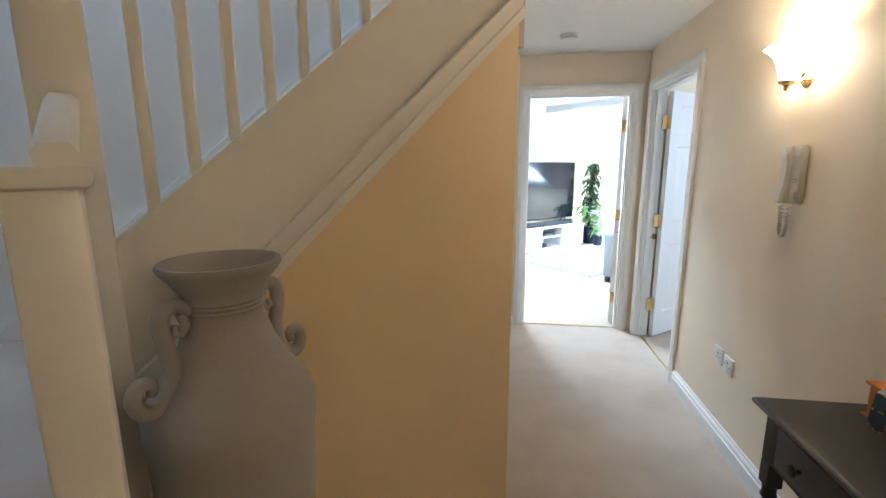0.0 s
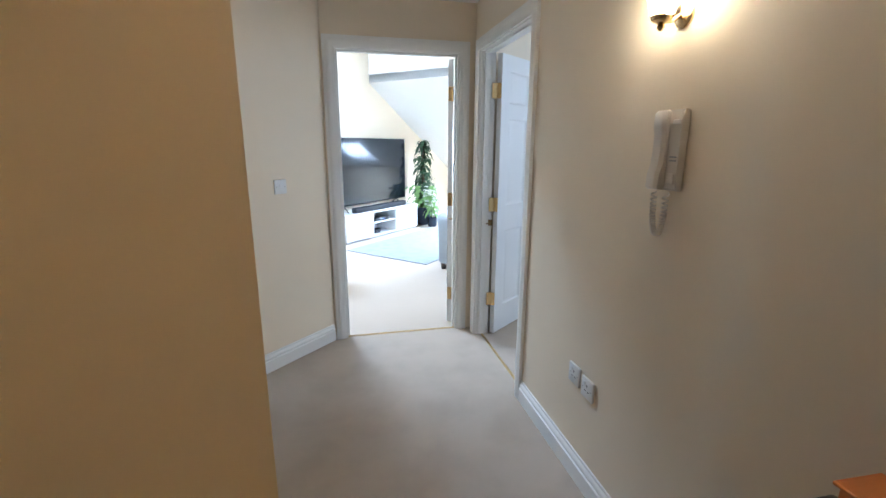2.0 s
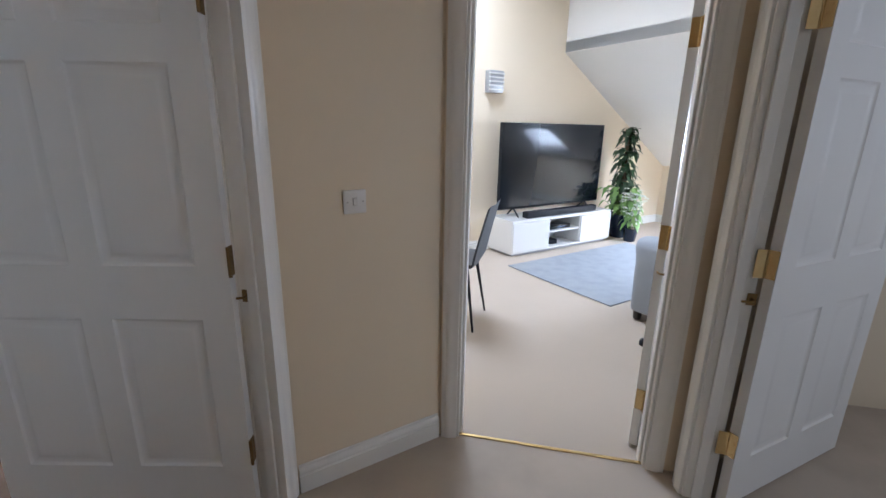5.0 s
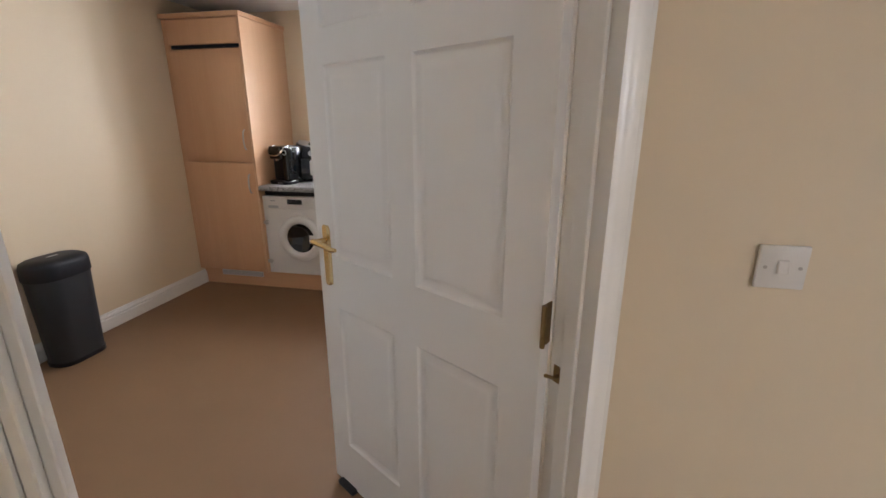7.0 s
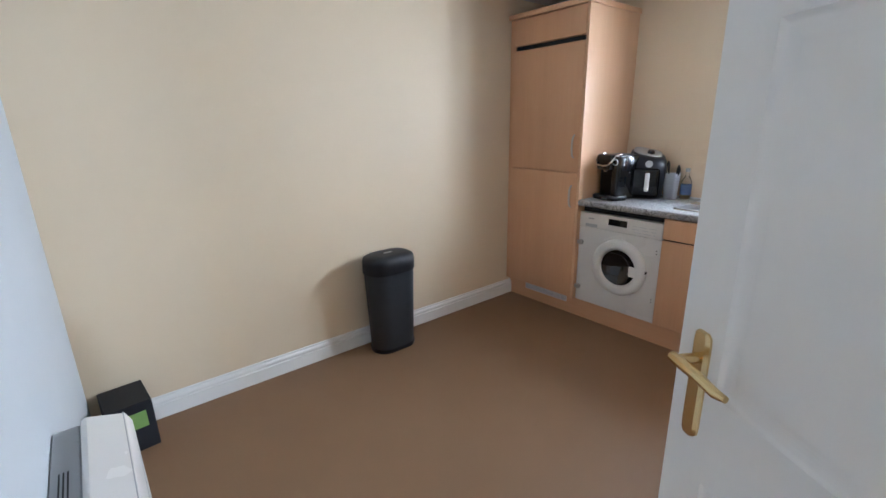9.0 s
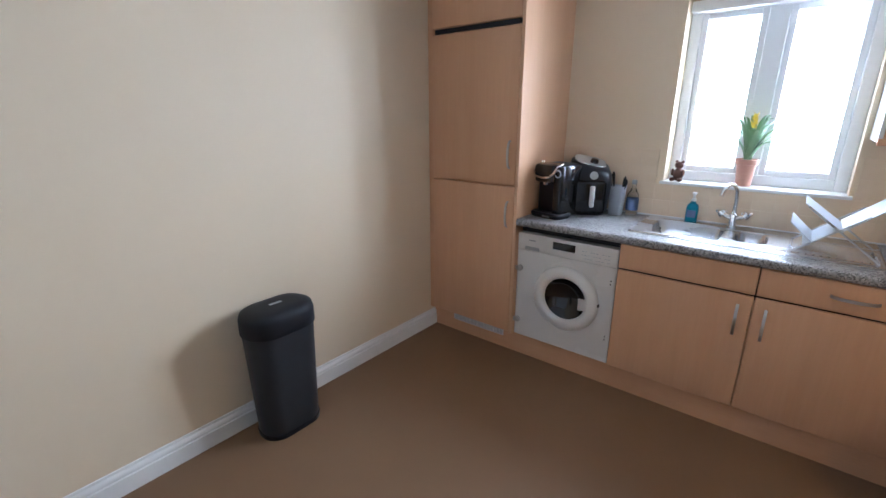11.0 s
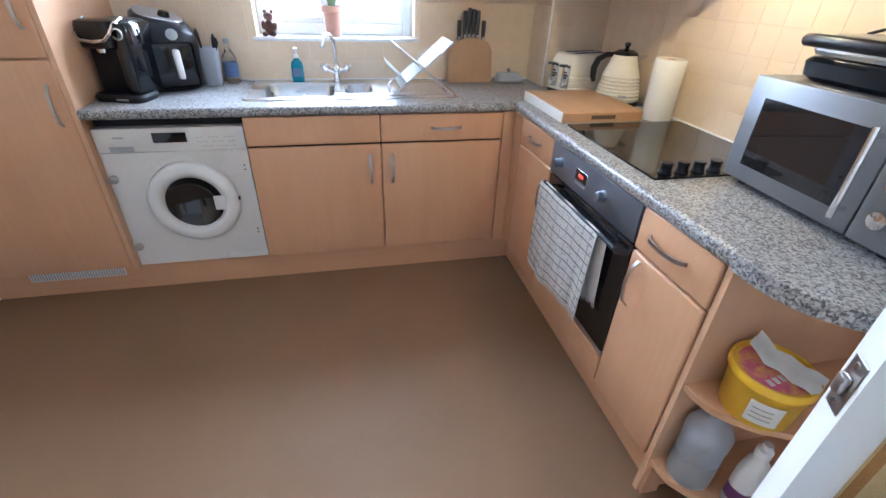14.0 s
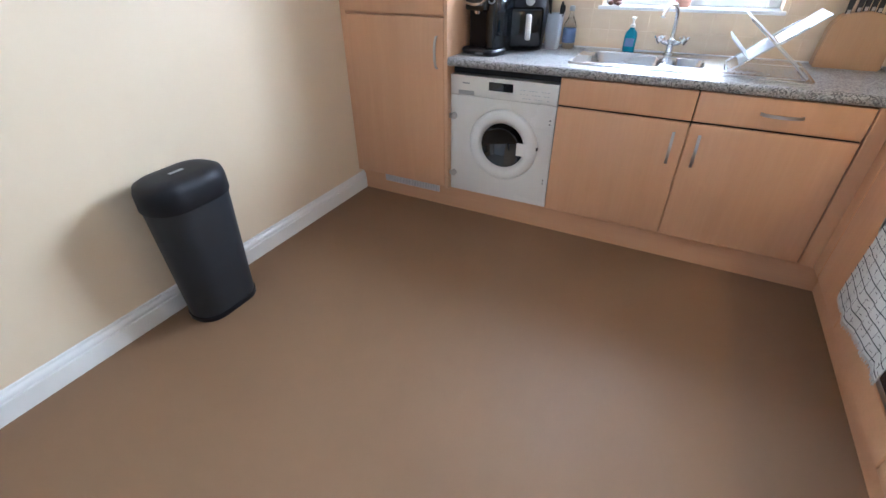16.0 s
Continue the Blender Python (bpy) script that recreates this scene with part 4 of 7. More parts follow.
for sy, dx in ((0.02, -0.012), (0.045, 0.012)):
    bm = bmesh.new()
    pts = [(-0.03, sy, 0.010), (-0.070, sy + 0.012, 0.010), (-0.086, sy + 0.016, 0.000), (-0.090, sy + 0.018, -0.045), (-0.096 + dx * 0.5, sy + 0.022, -0.090)]
    loft(bm, [[(x, y - 0.013, z), (x, y + 0.013, z), (x - 0.001, y + 0.013, z + 0.001), (x - 0.001, y - 0.013, z + 0.001)] for x, y, z in pts], True, True, True)
    tail = part("tail", bm, "ribbon", t)
    bm = bmesh.new()
    for k, (x, y, z) in enumerate(pts):
        for q in (-0.010, 0.008):
            bmesh.ops.create_icosphere(bm, subdivisions=1, radius=0.0034, matrix=Matrix.Translation((x - 0.001, y + q, z + 0.001)))
    tagged(part("spots", bm, "gold_card", tail), kind="stuff")

# floor vase
t = thing("floor_vase", "tall grey stoneware floor vase with scrolled handles beside the stairs", "vase", 3.187, -2.615, 0, 66)
bm = bmesh.new()
prof = [(0.10, 0.0), (0.105, 0.02), (0.12, 0.25), (0.14, 0.55), (0.154, 0.80), (0.158, 0.90), (0.161, 0.915), (0.162, 0.955), (0.156, 0.978), (0.140, 1.002), (0.112, 1.045), (0.088, 1.09), (0.076, 1.128),
        (0.070, 1.155), (0.073, 1.162), (0.070, 1.166), (0.074, 1.171), (0.071, 1.175), (0.075, 1.180), (0.073, 1.185), (0.080, 1.200), (0.094, 1.222),
        (0.106, 1.236), (0.111, 1.244), (0.109, 1.252), (0.100, 1.252), (0.086, 1.235), (0.070, 1.195), (0.060, 1.15), (0.07, 1.09)]
lathe(bm, prof, n=56, cap1=False)
part("body", bm, "stoneware", t, smooth=50)
for sgn in (-1, 1):
    bm = bmesh.new()
    pts = [(0.070, 1.168), (0.096, 1.186), (0.118, 1.170), (0.119, 1.130), (0.110, 1.085), (0.113, 1.040), (0.134, 1.010), (0.162, 1.010), (0.176, 1.036), (0.166, 1.060), (0.146, 1.056), (0.148, 1.036)]
    tube(bm, *curve_through([(sgn * x, 0, z) for x, z in pts], [0.013, 0.014, 0.015, 0.015, 0.016, 0.016, 0.016, 0.015, 0.014, 0.013, 0.011, 0.008]), 14)
    pts = [(0.085, 1.168), (0.077, 1.145), (0.087, 1.128), (0.099, 1.136), (0.096, 1.148)]
    tube(bm, [(sgn * x, 0, z) for x, z in pts], [0.009, 0.010, 0.010, 0.009, 0.006], 10)
    part("handle", bm, "stoneware", t, smooth=60)

# ---- kitchen: fitted units ----
def bow_handle(parent, cx, cz, length, plane, upright, out, along="x", bow=0.026):
    """A bowed bar handle. out: which way it stands from the plane; along: the axis of the front."""
    bm = bmesh.new()
    n = 10
    pts = []
    for i in range(n + 1):
        f = i / n - 0.5
        s = f * length
        d = bow * (1 - (2 * f) ** 2) ** 0.5 if abs(f) < 0.5 else 0.0
        pts.append((s, d))
    rings = []
    for s, d in pts:
        w = 0.0062
        if upright:
            c = [(cx - w, d), (cx + w, d), (cx + w, d + 0.005), (cx - w, d + 0.005)]
            row = [(a, plane + out * e, cz + s) for a, e in c]
        else:
            c = [(cz - w, d), (cz + w, d), (cz + w, d + 0.005), (cz - w, d + 0.005)]
            row = [(cx + s, plane + out * e, a) for a, e in c]
        if along == "y":
            row = [(y, x, z) for x, y, z in row]
        rings.append(row)
    loft(bm, rings, True, True, True)
    part("handle", bm, "nickel", parent, "bowed satin metal handle")


def front(parent, name, a0, a1, z0, z1, plane, out, along="x", material="beech", handle=None, gap=0.002):
    """A door or drawer front with softened edges; plane is its outer face."""
    bm = bmesh.new()
    p, q = sorted((plane, plane - out * 0.018))
    if along == "x":
        box(bm, a0 + gap, p, z0 + gap, a1 - gap, q, z1 - gap, 0.006, 3)
    else:
        box(bm, p, a0 + gap, z0 + gap, q, a1 - gap, z1 - gap, 0.006, 3)
    f = part(name, bm, material, parent)
    if handle:
        hx, hz, length, upright = handle
        bow_handle(f, hx, hz, length, plane, upright, out, along)
    return f


def K_unit(name, label, x=0, y=0, z=0, category="cabinet", group="fitted kitchen units"):
    return thing(name, label, category, x, y, z, 0, KIT, group)


# tall unit with the fridge
t = K_unit("tall_cabinet", "tall beech-look cabinet for a built-in fridge, in the corner")
part("side_panel", B(-0.02, -0.018, 0.15, 0.0, 0.6, 2.17, 0.001, 1), "beech_pale", t, "paler beech end panel")
part("body", B(-0.645, 0.002, 0.15, -0.02, 0.6, 2.17), "beech", t)
part("filler_strip", B(-0.683, -0.004, 0.15, -0.646, 0.03, 2.17), "beech", t)
front(t, "door", -0.64, -0.02, 0.16, 1.092, -0.018, -1, handle=(-0.062, 0.925, 0.16, True))
front(t, "door", -0.64, -0.02, 1.096, 1.955, -0.018, -1, handle=(-0.062, 1.275, 0.16, True))
front(t, "flap", -0.64, -0.02, 1.985, 2.165, -0.018, -1)
part("vent_grille", B(-0.62, -0.012, 1.958, -0.03, 0.002, 1.982), "black_matt", t, "dark air grille")
part("cornice", B(-0.683, -0.035, 2.17, 0.012, 0.6, 2.205, 0.004, 2), "beech_flat", t)
# plinths
bm = bmesh.new()
box(bm, -0.683, 0.045, 0.0, 1.92, 0.060, 0.15)
pl = setting("trim_plinth", bm, "beech_flat", "beech-look plinth under the sink run", KIT, 0, "plinth")
part("grille", B(-0.50, 0.039, 0.085, -0.09, 0.046, 0.135, 0.001, 1), "white_plastic", pl, "white slotted vent")
for i in range(34):
    part("slot", B(-0.493 + 0.0119 * i, 0.0375, 0.09, -0.4885 + 0.0119 * i, 0.0395, 0.13), "grey_plastic", pl)
bm = bmesh.new()
box(bm, 1.92, -1.385, 0.0, 1.935, 0.0605, 0.15)
box(bm, 1.875, -1.41, 0, 1.935, -1.386, 0.15)
setting("trim_plinth_hob", bm, "beech_flat", "beech-look plinth under the hob run", KIT, 0, "plinth")

# washing machine, built in with its front bare
t = K_unit("washing_machine", "white built-in washing machine without a cover door", category="washing machine", group="")
part("body", B(0.012, 0.11, 0.152, 0.595, 0.58, 0.815, 0.003, 1), "enamel", t)
bm = bmesh.new()
cx, cz, n = 0.325, 0.472, 64
hole = [(cx + 0.197 * math.cos(2 * math.pi * i / n), 0.018, cz + 0.197 * math.sin(2 * math.pi * i / n)) for i in range(n)]
def frame_pt(a, x0, x1, z0, z1):
    dx, dz = math.cos(a), math.sin(a)
    k = min((x1 - cx) / dx if dx > 1e-6 else ((x0 - cx) / dx if dx < -1e-6 else 9), (z1 - cz) / dz if dz > 1e-6 else ((z0 - cz) / dz if dz < -1e-6 else 9))
    return cx + k * dx, cz + k * dz
rim = []
angs = [2 * math.pi * i / n for i in range(n)]
corner = [math.atan2(z - cz, x - cx) % (2 * math.pi) for x in (0.004, 0.597) for z in (0.150, 0.715)]
for a in angs:
    near = [c for c in corner if abs((a - c + math.pi) % (2 * math.pi) - math.pi) < math.pi / n]
    px, pz = frame_pt(near[0] if near else a, 0.004, 0.597, 0.150, 0.715)
    rim.append((px, 0.018, pz))
loft(bm, [[(x, 0.112, z) for x, y, z in rim], rim, hole, [(x, 0.045, z) for x, y, z in hole]])
part("front_panel", bm, "enamel", t)
fas = part("fascia", B(0.004, 0.014, 0.717, 0.597, 0.115, 0.820, 0.003, 2), "enamel", t)
# no real part: black strip that darkens the open gap above the fascia
part("top_rail", B(0.004, 0.060, 0.822, 0.597, 0.075, 0.864), "black_matt", t, "black strip for the shade in the gap under the worktop")
part("display", B(0.228, 0.012, 0.757, 0.362, 0.015, 0.800, 0.001, 1), "glass_dark", fas, "dark display window")
part("drawer_grip", B(0.052, 0.0125, 0.722, 0.145, 0.0145, 0.744, 0.001, 1), "silver", fas)
part("print", B(0.075, 0.0135, 0.778, 0.118, 0.0142, 0.786), "grey_plastic", fas)
bm = bmesh.new()
for i in range(10):
    for j in range(3):
        if (i * 7 + j * 3) % 4:
            box(bm, 0.40 + 0.016 * i, 0.0134, 0.735 + 0.02 * j, 0.411 + 0.016 * i, 0.0142, 0.738 + 0.02 * j)
part("symbols", bm, "silver", fas, "small grey programme marks")
bm = bmesh.new()
def door_ring(r, y):
    return [(cx + r * math.cos(a), y, cz + r * math.sin(a)) for a in angs]
loft(bm, [door_ring(r, y) for r, y in ((0.195, 0.035), (0.195, 0.006), (0.190, -0.002), (0.178, -0.010), (0.152, -0.014), (0.136, -0.010), (0.127, 0.0), (0.122, 0.02), (0.122, 0.05))])
port = part("porthole", bm, "white_plastic", t, "round white door")
bm = bmesh.new()
loft(bm, [door_ring(r, y) for r, y in ((0.124, 0.01), (0.105, 0.03), (0.07, 0.055), (0.02, 0.068), (0.001, 0.07))], True, False, True)
part("window", bm, "glass_dark", port, "dark glass bowl")
part("grip", B(cx + 0.088, -0.013, cz - 0.036, cx + 0.140, -0.002, cz + 0.034, 0.004, 2), "white_plastic", port)
part("latch", B(cx + 0.186, 0.003, cz + 0.002, cx + 0.200, 0.020, cz + 0.018, 0.001, 1), "black", port)
for z in (0.255, 0.598):
    bm = bmesh.new()
    lathe(bm, [(0.0, 0.0), (0.019, 0.0), (0.019, 0.010), (0.012, 0.014), (0.0, 0.014)], m=pose(0.024, 0.018, z, 90, 0, 0), n=20)
    box(bm, -0.012, 0.001, z - 0.014, 0.022, 0.011, z + 0.014, 0.002, 1)
    part("cover_hinge", bm, "nickel", t, "bare metal cover hinge")
for z in (0.29, 0.31, 0.62, 0.64):
    bm = bmesh.new()
    tube(bm, [(0.572, 0.0185, z), (0.572, 0.0165, z)], 0.004, 8)
    part("screw_hole", bm, "black_matt", t)

# sink base
t = K_unit("sink_cabinet", "beech-look sink cabinet with two doors")
part("body", B(0.602, 0.024, 0.15, 1.80, 0.57, 0.70), "beech", t)
front(t, "false_front", 0.602, 1.2, 0.728, 0.862, -0.002, -1)
front(t, "door", 0.602, 1.2, 0.152, 0.724, -0.002, -1, handle=(1.145, 0.60, 0.15, True))
front(t, "drawer_front", 1.2, 1.80, 0.728, 0.862, -0.002, -1, handle=(1.515, 0.795, 0.15, False))
front(t, "door", 1.2, 1.80, 0.152, 0.724, -0.002, -1, handle=(1.25, 0.60, 0.15, True))
# painted black so that the gaps between the fronts read as shaded
part("rail", B(0.602, 0.024, 0.70, 1.80, 0.10, 0.864), "black_matt", t, "black box for the shade behind the fronts")
part("corner_post", B(1.802, -0.002, 0.15, 1.862, 0.06, 0.864, 0.003, 1), "beech", t)
part("corner_post", B(1.862, -0.090, 0.15, 1.93, 0.06, 0.864, 0.003, 1), "beech", t)

# hob run
t = K_unit("drawer_cabinet", "narrow beech-look cabinet with a drawer between corner and oven")
part("body", B(1.885, -0.452, 0.15, 2.44, -0.091, 0.864), "beech", t)
front(t, "drawer_front", -0.450, -0.092, 0.740, 0.862, 1.862, -1, "y", handle=(-0.27, 0.80, 0.13, False))
front(t, "door", -0.450, -0.092, 0.152, 0.736, 1.862, -1, "y", handle=(-0.415, 0.60, 0.15, True))

t = K_unit("oven", "built-in black glass oven with a steel control panel", category="oven", group="")
part("body", B(1.90, -1.06, 0.15, 2.44, -0.455, 0.864), "black_matt", t)
pan = part("control_panel", B(1.858, -1.060, 0.735, 1.90, -0.456, 0.862, 0.003, 2), "steel_dark", t, "brushed steel control panel")
for yy in (-0.545, -0.865):
    bm = bmesh.new()
    lathe(bm, [(0.021, 0), (0.021, 0.004), (0.018, 0.006), (0.017, 0.026), (0.014, 0.029), (0.0, 0.029)], m=pose(1.858, yy, 0.80, 0, -90, 0), n=24)
    part("knob", bm, "steel_dark", pan, "round steel knob")
part("display", B(1.8565, -0.745, 0.785, 1.859, -0.665, 0.825, 0.001, 1), "glass_dark", pan)
part("digits", B(1.8555, -0.722, 0.800, 1.857, -0.692, 0.812), "red_glow", pan, "small red lit clock figures")
for k in range(5):
    part("key", B(1.8562, -0.742 + 0.0155 * k, 0.768, 1.8585, -0.731 + 0.0155 * k, 0.778, 0.001, 1), "silver", pan)
part("seam", B(1.872, -1.06, 0.728, 1.89, -0.456, 0.735), "black_matt", t)
dr = part("oven_door", B(1.862, -1.058, 0.285, 1.90, -0.458, 0.727, 0.004, 2), "glass_dark", t, "black glass oven door")
bm = bmesh.new()
tube(bm, [(1.826, -1.03, 0.700), (1.826, -0.49, 0.700)], 0.008, 12)
for yy in (-0.99, -0.53):
    tube(bm, [(1.826, yy, 0.700), (1.864, yy, 0.700)], 0.006, 10)
part("door_bar", bm, "black", dr)
part("lower_strip", B(1.864, -1.058, 0.262, 1.90, -0.458, 0.283, 0.002, 1), "nickel", t)
part("filler_panel", B(1.862, -1.060, 0.152, 1.88, -0.456, 0.258, 0.003, 1), "beech_flat", t, "beech-look panel under the oven")

t = K_unit("drawer_cabinet", "narrow beech-look cabinet with a drawer beside the open shelves")
part("body", B(1.885, -1.375, 0.15, 2.44, -1.064, 0.864), "beech_pale", t)
front(t, "drawer_front", -1.372, -1.064, 0.725, 0.862, 1.862, -1, "y", handle=(-1.20, 0.795, 0.15, False))
front(t, "door", -1.372, -1.064, 0.152, 0.720, 1.862, -1, "y", handle=(-1.11, 0.62, 0.16, True))

t = K_unit("end_shelf", "open curved beech-look shelf unit at the end of the worktop", category="shelf")
part("side_panel", B(1.868, -1.395, 0.0, 2.44, -1.377, 0.864), "beech_pale", t)
part("back_panel", B(2.44, -1.66, 0.0, 2.468, -1.396, 0.864), "beech_pale", t)


def shelf_shape(x0, inset):
    pts = [(2.44, -1.396)]
    pts += [(x0, -1.396), (x0, -1.43)]
    for i in range(9):
        a = math.pi / 2 * i / 8
        pts.append((2.42 - inset - (2.42 - inset - x0) * math.cos(a), -1.43 - (0.22 - inset) * math.sin(a)))
    pts.append((2.44, -1.65 + inset))
    return pts


for z in (0.15, 0.475):
    bm = bmesh.new()
    prism(bm, shelf_shape(1.872, 0.0), "z", z, z + 0.02)
    part("shelf", bm, "beech_flat", t)
part("foot", B(1.93, -1.60, 0.0, 2.44, -1.585, 0.15), "beech_flat", t)

# worktop
def wt_front(a0, a1, along, face):
    """Rounded front edge of the worktop: a strip along x or y."""
    prof = [(0.0, 0.866), (-0.012, 0.866), (-0.018, 0.872), (-0.020, 0.884), (-0.018, 0.896), (-0.012, 0.903), (0.0, 0.905)]
    rows = []
    for a in (a0, a1):
        rows.append([(a, face + o, z) if along == "x" else (face + o, a, z) for o, z in prof])
    return rows


t = K_unit("worktop", "speckled grey granite-look worktop round the corner", category="worktop", group="")
bm = bmesh.new()
loft(bm, wt_front(0.0, 1.868, "x", 0.0), True, True, True)
box(bm, 0, 0, 0.866, 1.868, 0.112, 0.905)
box(bm, 0, 0.112, 0.866, 0.612, 0.6, 0.905)
box(bm, 1.585, 0.112, 0.866, 1.868, 0.6, 0.905)
box(bm, 0.612, 0.568, 0.866, 1.585, 0.6, 0.905)
part("sink_length", bm, "worktop", t, smooth=50)
bm = bmesh.new()
box(bm, 1.868, -1.40, 0.866, 2.47, 0.6, 0.905)
loft(bm, wt_front(-1.40, 0.0, "y", 1.868), True, True, True)
end = [(2.47, -1.40), (1.848, -1.40)]
for i in range(13):
    a = math.pi / 2 * i / 12
    end.append((2.42 - 0.572 * math.cos(a) ** 0.55, -1.46 - 0.235 * math.sin(a) ** 1.0))
end.append((2.47, -1.70))
prism(bm, end, "z", 0.866, 0.905)
part("hob_length", bm, "worktop", t, smooth=50)
bm = bmesh.new()
box(bm, 1.848, -0.0025, 0.9045, 2.45, 0.0005, 0.9065)
box(bm, 1.8465, -0.03, 0.868, 1.8485, 0.0, 0.9065)
part("joint_strip", bm, "steel", t, "thin metal strip over the corner joint")

# sink
t = K_unit("kitchen_sink", "inset stainless steel sink with two bowls and a drainer", category="sink", group="")
Z = 0.9085
bm = bmesh.new()
b1, b2 = (0.66, 1.01, 0.155, 0.49), (1.045, 1.20, 0.21, 0.45)
strips = [(0.60, 0.105, 1.595, 0.155), (0.60, 0.49, 1.595, 0.575), (0.60, 0.155, 0.66, 0.49), (1.01, 0.155, 1.045, 0.49), (1.045, 0.155, 1.20, 0.21), (1.045, 0.45, 1.20, 0.49),
          (1.20, 0.155, 1.595, 0.49)]
for x0, y0, x1, y1 in strips:
    box(bm, x0, y0, Z - 0.004, x1, y1, Z)
loft(bm, [rrect(1.0975, 0.34, z, 0.995 + 2 * o, 0.47 + 2 * o, 0.02, 3) for z, o in ((Z - 0.004, 0.004), (Z + 0.001, 0.003), (Z + 0.003, -0.004), (Z + 0.001, -0.010), (Z - 0.002, -0.012))])
part("plate", bm, "steel", t)
for x0, x1, y0, y1, depth in ((*b1, 0.16), (*b2, 0.11)):
    cx2, cy2, w, h = (x0 + x1) / 2, (y0 + y1) / 2, x1 - x0, y1 - y0
    bm = bmesh.new()
    sq = rrect(cx2, cy2, Z, w, h, 0.0005, 5)
    loft(bm, [sq, rrect(cx2, cy2, Z + 0.001, w - 0.01, h - 0.01, 0.045, 5), rrect(cx2, cy2, Z - 0.006, w - 0.02, h - 0.02, 0.045, 5),
              rrect(cx2, cy2, Z - depth + 0.03, w - 0.035, h - 0.035, 0.05, 5), rrect(cx2, cy2, Z - depth, w - 0.09, h - 0.09, 0.04, 5)], True, False, True)
    bowl = part("bowl", bm, "steel", t)
    bm = bmesh.new()
    lathe(bm, [(0.035, Z - depth + 0.001), (0.035, Z - depth + 0.004), (0.028, Z - depth + 0.003), (0.0, Z - depth + 0.002)], cx2, cy2, 24)
    part("waste", bm, "chrome", bowl)
bm = bmesh.new()
for k in range(13):
    tube(bm, [(1.235 + 0.026 * k, 0.17, Z + 0.0005), (1.235 + 0.026 * k, 0.47, Z + 0.0005)], 0.004, 6, flat=0.6)
part("drainer_ribs", bm, "steel", t)
# tap
t = K_unit("mixer_tap", "chrome kitchen mixer tap with a swan neck and two crossed knobs", 1.018, 0.532, 0.9085, "tap", "")
bm = bmesh.new()
lathe(bm, [(0.026, 0), (0.026, 0.008), (0.018, 0.014), (0.017, 0.05), (0.022, 0.055), (0.022, 0.07), (0.012, 0.078), (0.011, 0.09)], n=20)
tube(bm, [(0.0, 0, 0.08), (0.0, 0, 0.15), (-0.004, -0.012, 0.20), (-0.016, -0.04, 0.232), (-0.035, -0.085, 0.238), (-0.052, -0.125, 0.215), (-0.058, -0.14, 0.185)],
     [0.0105, 0.0105, 0.010, 0.010, 0.010, 0.010, 0.011], 14)
part("spout", bm, "chrome", t)
for s in (-1, 1):
    bm = bmesh.new()
    tube(bm, [(0, 0, 0.045), (s * 0.045, -0.006, 0.062)], 0.011, 12)
    lathe(bm, [(0.020, 0), (0.022, 0.006), (0.020, 0.026), (0.012, 0.032), (0.0, 0.033)], n=16, m=pose(s * 0.045, -0.006, 0.060, -10, s * 42, 0))
    for k in range(4):
        a = math.pi / 2 * k + 0.6
        tube(bm, [(s * 0.058, -0.008, 0.078), (s * 0.058 + 0.026 * math.cos(a), -0.008 + 0.026 * math.sin(a), 0.083)], 0.006, 8)
    part("knob", bm, "chrome", t)

# hob
t = K_unit("hob", "black glass ceramic hob with round black knobs", category="hob", group="")
bm = bmesh.new()
loft(bm, [rrect(2.185, -0.70, z, 0.52 + 2 * o, 0.585 + 2 * o, 0.008, 3) for z, o in ((0.905, 0), (0.909, 0), (0.911, -0.002))], True, True, True)
part("glass", bm, "black_gloss", t)
for k in range(4):
    bm = bmesh.new()
    lathe(bm, [(0.020, 0.0), (0.021, 0.004), (0.017, 0.010), (0.017, 0.024), (0.019, 0.030), (0.017, 0.034), (0.0, 0.034)], 1.985 + 0.058 * k, -0.955, 22, m=Matrix.Translation((0, 0, 0.911)))
    part("knob", bm, "black", t)

# wall cupboards
t = K_unit("wall_cabinet", "beech-look wall cabinet beside the window")
part("body", B(1.49, 0.302, 1.40, 2.13, 0.6, 2.12), "beech_pale", t)
# beech side facing the window; its brightness there is put in as white
part("side_panel", B(1.475, 0.284, 1.385, 1.49, 0.6, 2.13, 0.001, 1), "tv_white", t, "pale end panel, coloured white for the window light on it")
front(t, "door", 1.49, 2.09, 1.40, 2.12, 0.284, -1, handle=(1.55, 1.56, 0.16, True))
part("light_rail", B(1.475, 0.275, 1.372, 2.15, 0.297, 1.40, 0.003, 1), "beech_flat", t)
t = K_unit("wall_cabinet", "beech-look wall cabinet with two doors over the corner")
part("body", B(2.168, -0.405, 1.40, 2.47, 0.36, 2.12), "beech_pale", t)
part("corner_post", B(2.13, 0.284, 1.40, 2.168, 0.36, 2.12), "beech", t)
front(t, "door", -0.02, 0.345, 1.40, 2.12, 2.15, -1, "y", handle=(0.02, 1.56, 0.16, True))
front(t, "door", -0.405, -0.02, 1.40, 2.12, 2.15, -1, "y", handle=(-0.06, 1.56, 0.16, True))
part("side_panel", B(2.15, -0.420, 1.385, 2.47, -0.406, 2.13, 0.001, 1), "beech_pale", t)
part("light_rail", B(2.14, -0.42, 1.372, 2.162, 0.297, 1.40, 0.003, 1), "beech_flat", t)
part("light_rail", B(2.162, -0.42, 1.372, 2.47, -0.400, 1.40, 0.003, 1), "beech_flat", t)
# hood
t = K_unit("cooker_hood", "white cooker hood with a slim visor over the hob", category="cooker hood", group="")
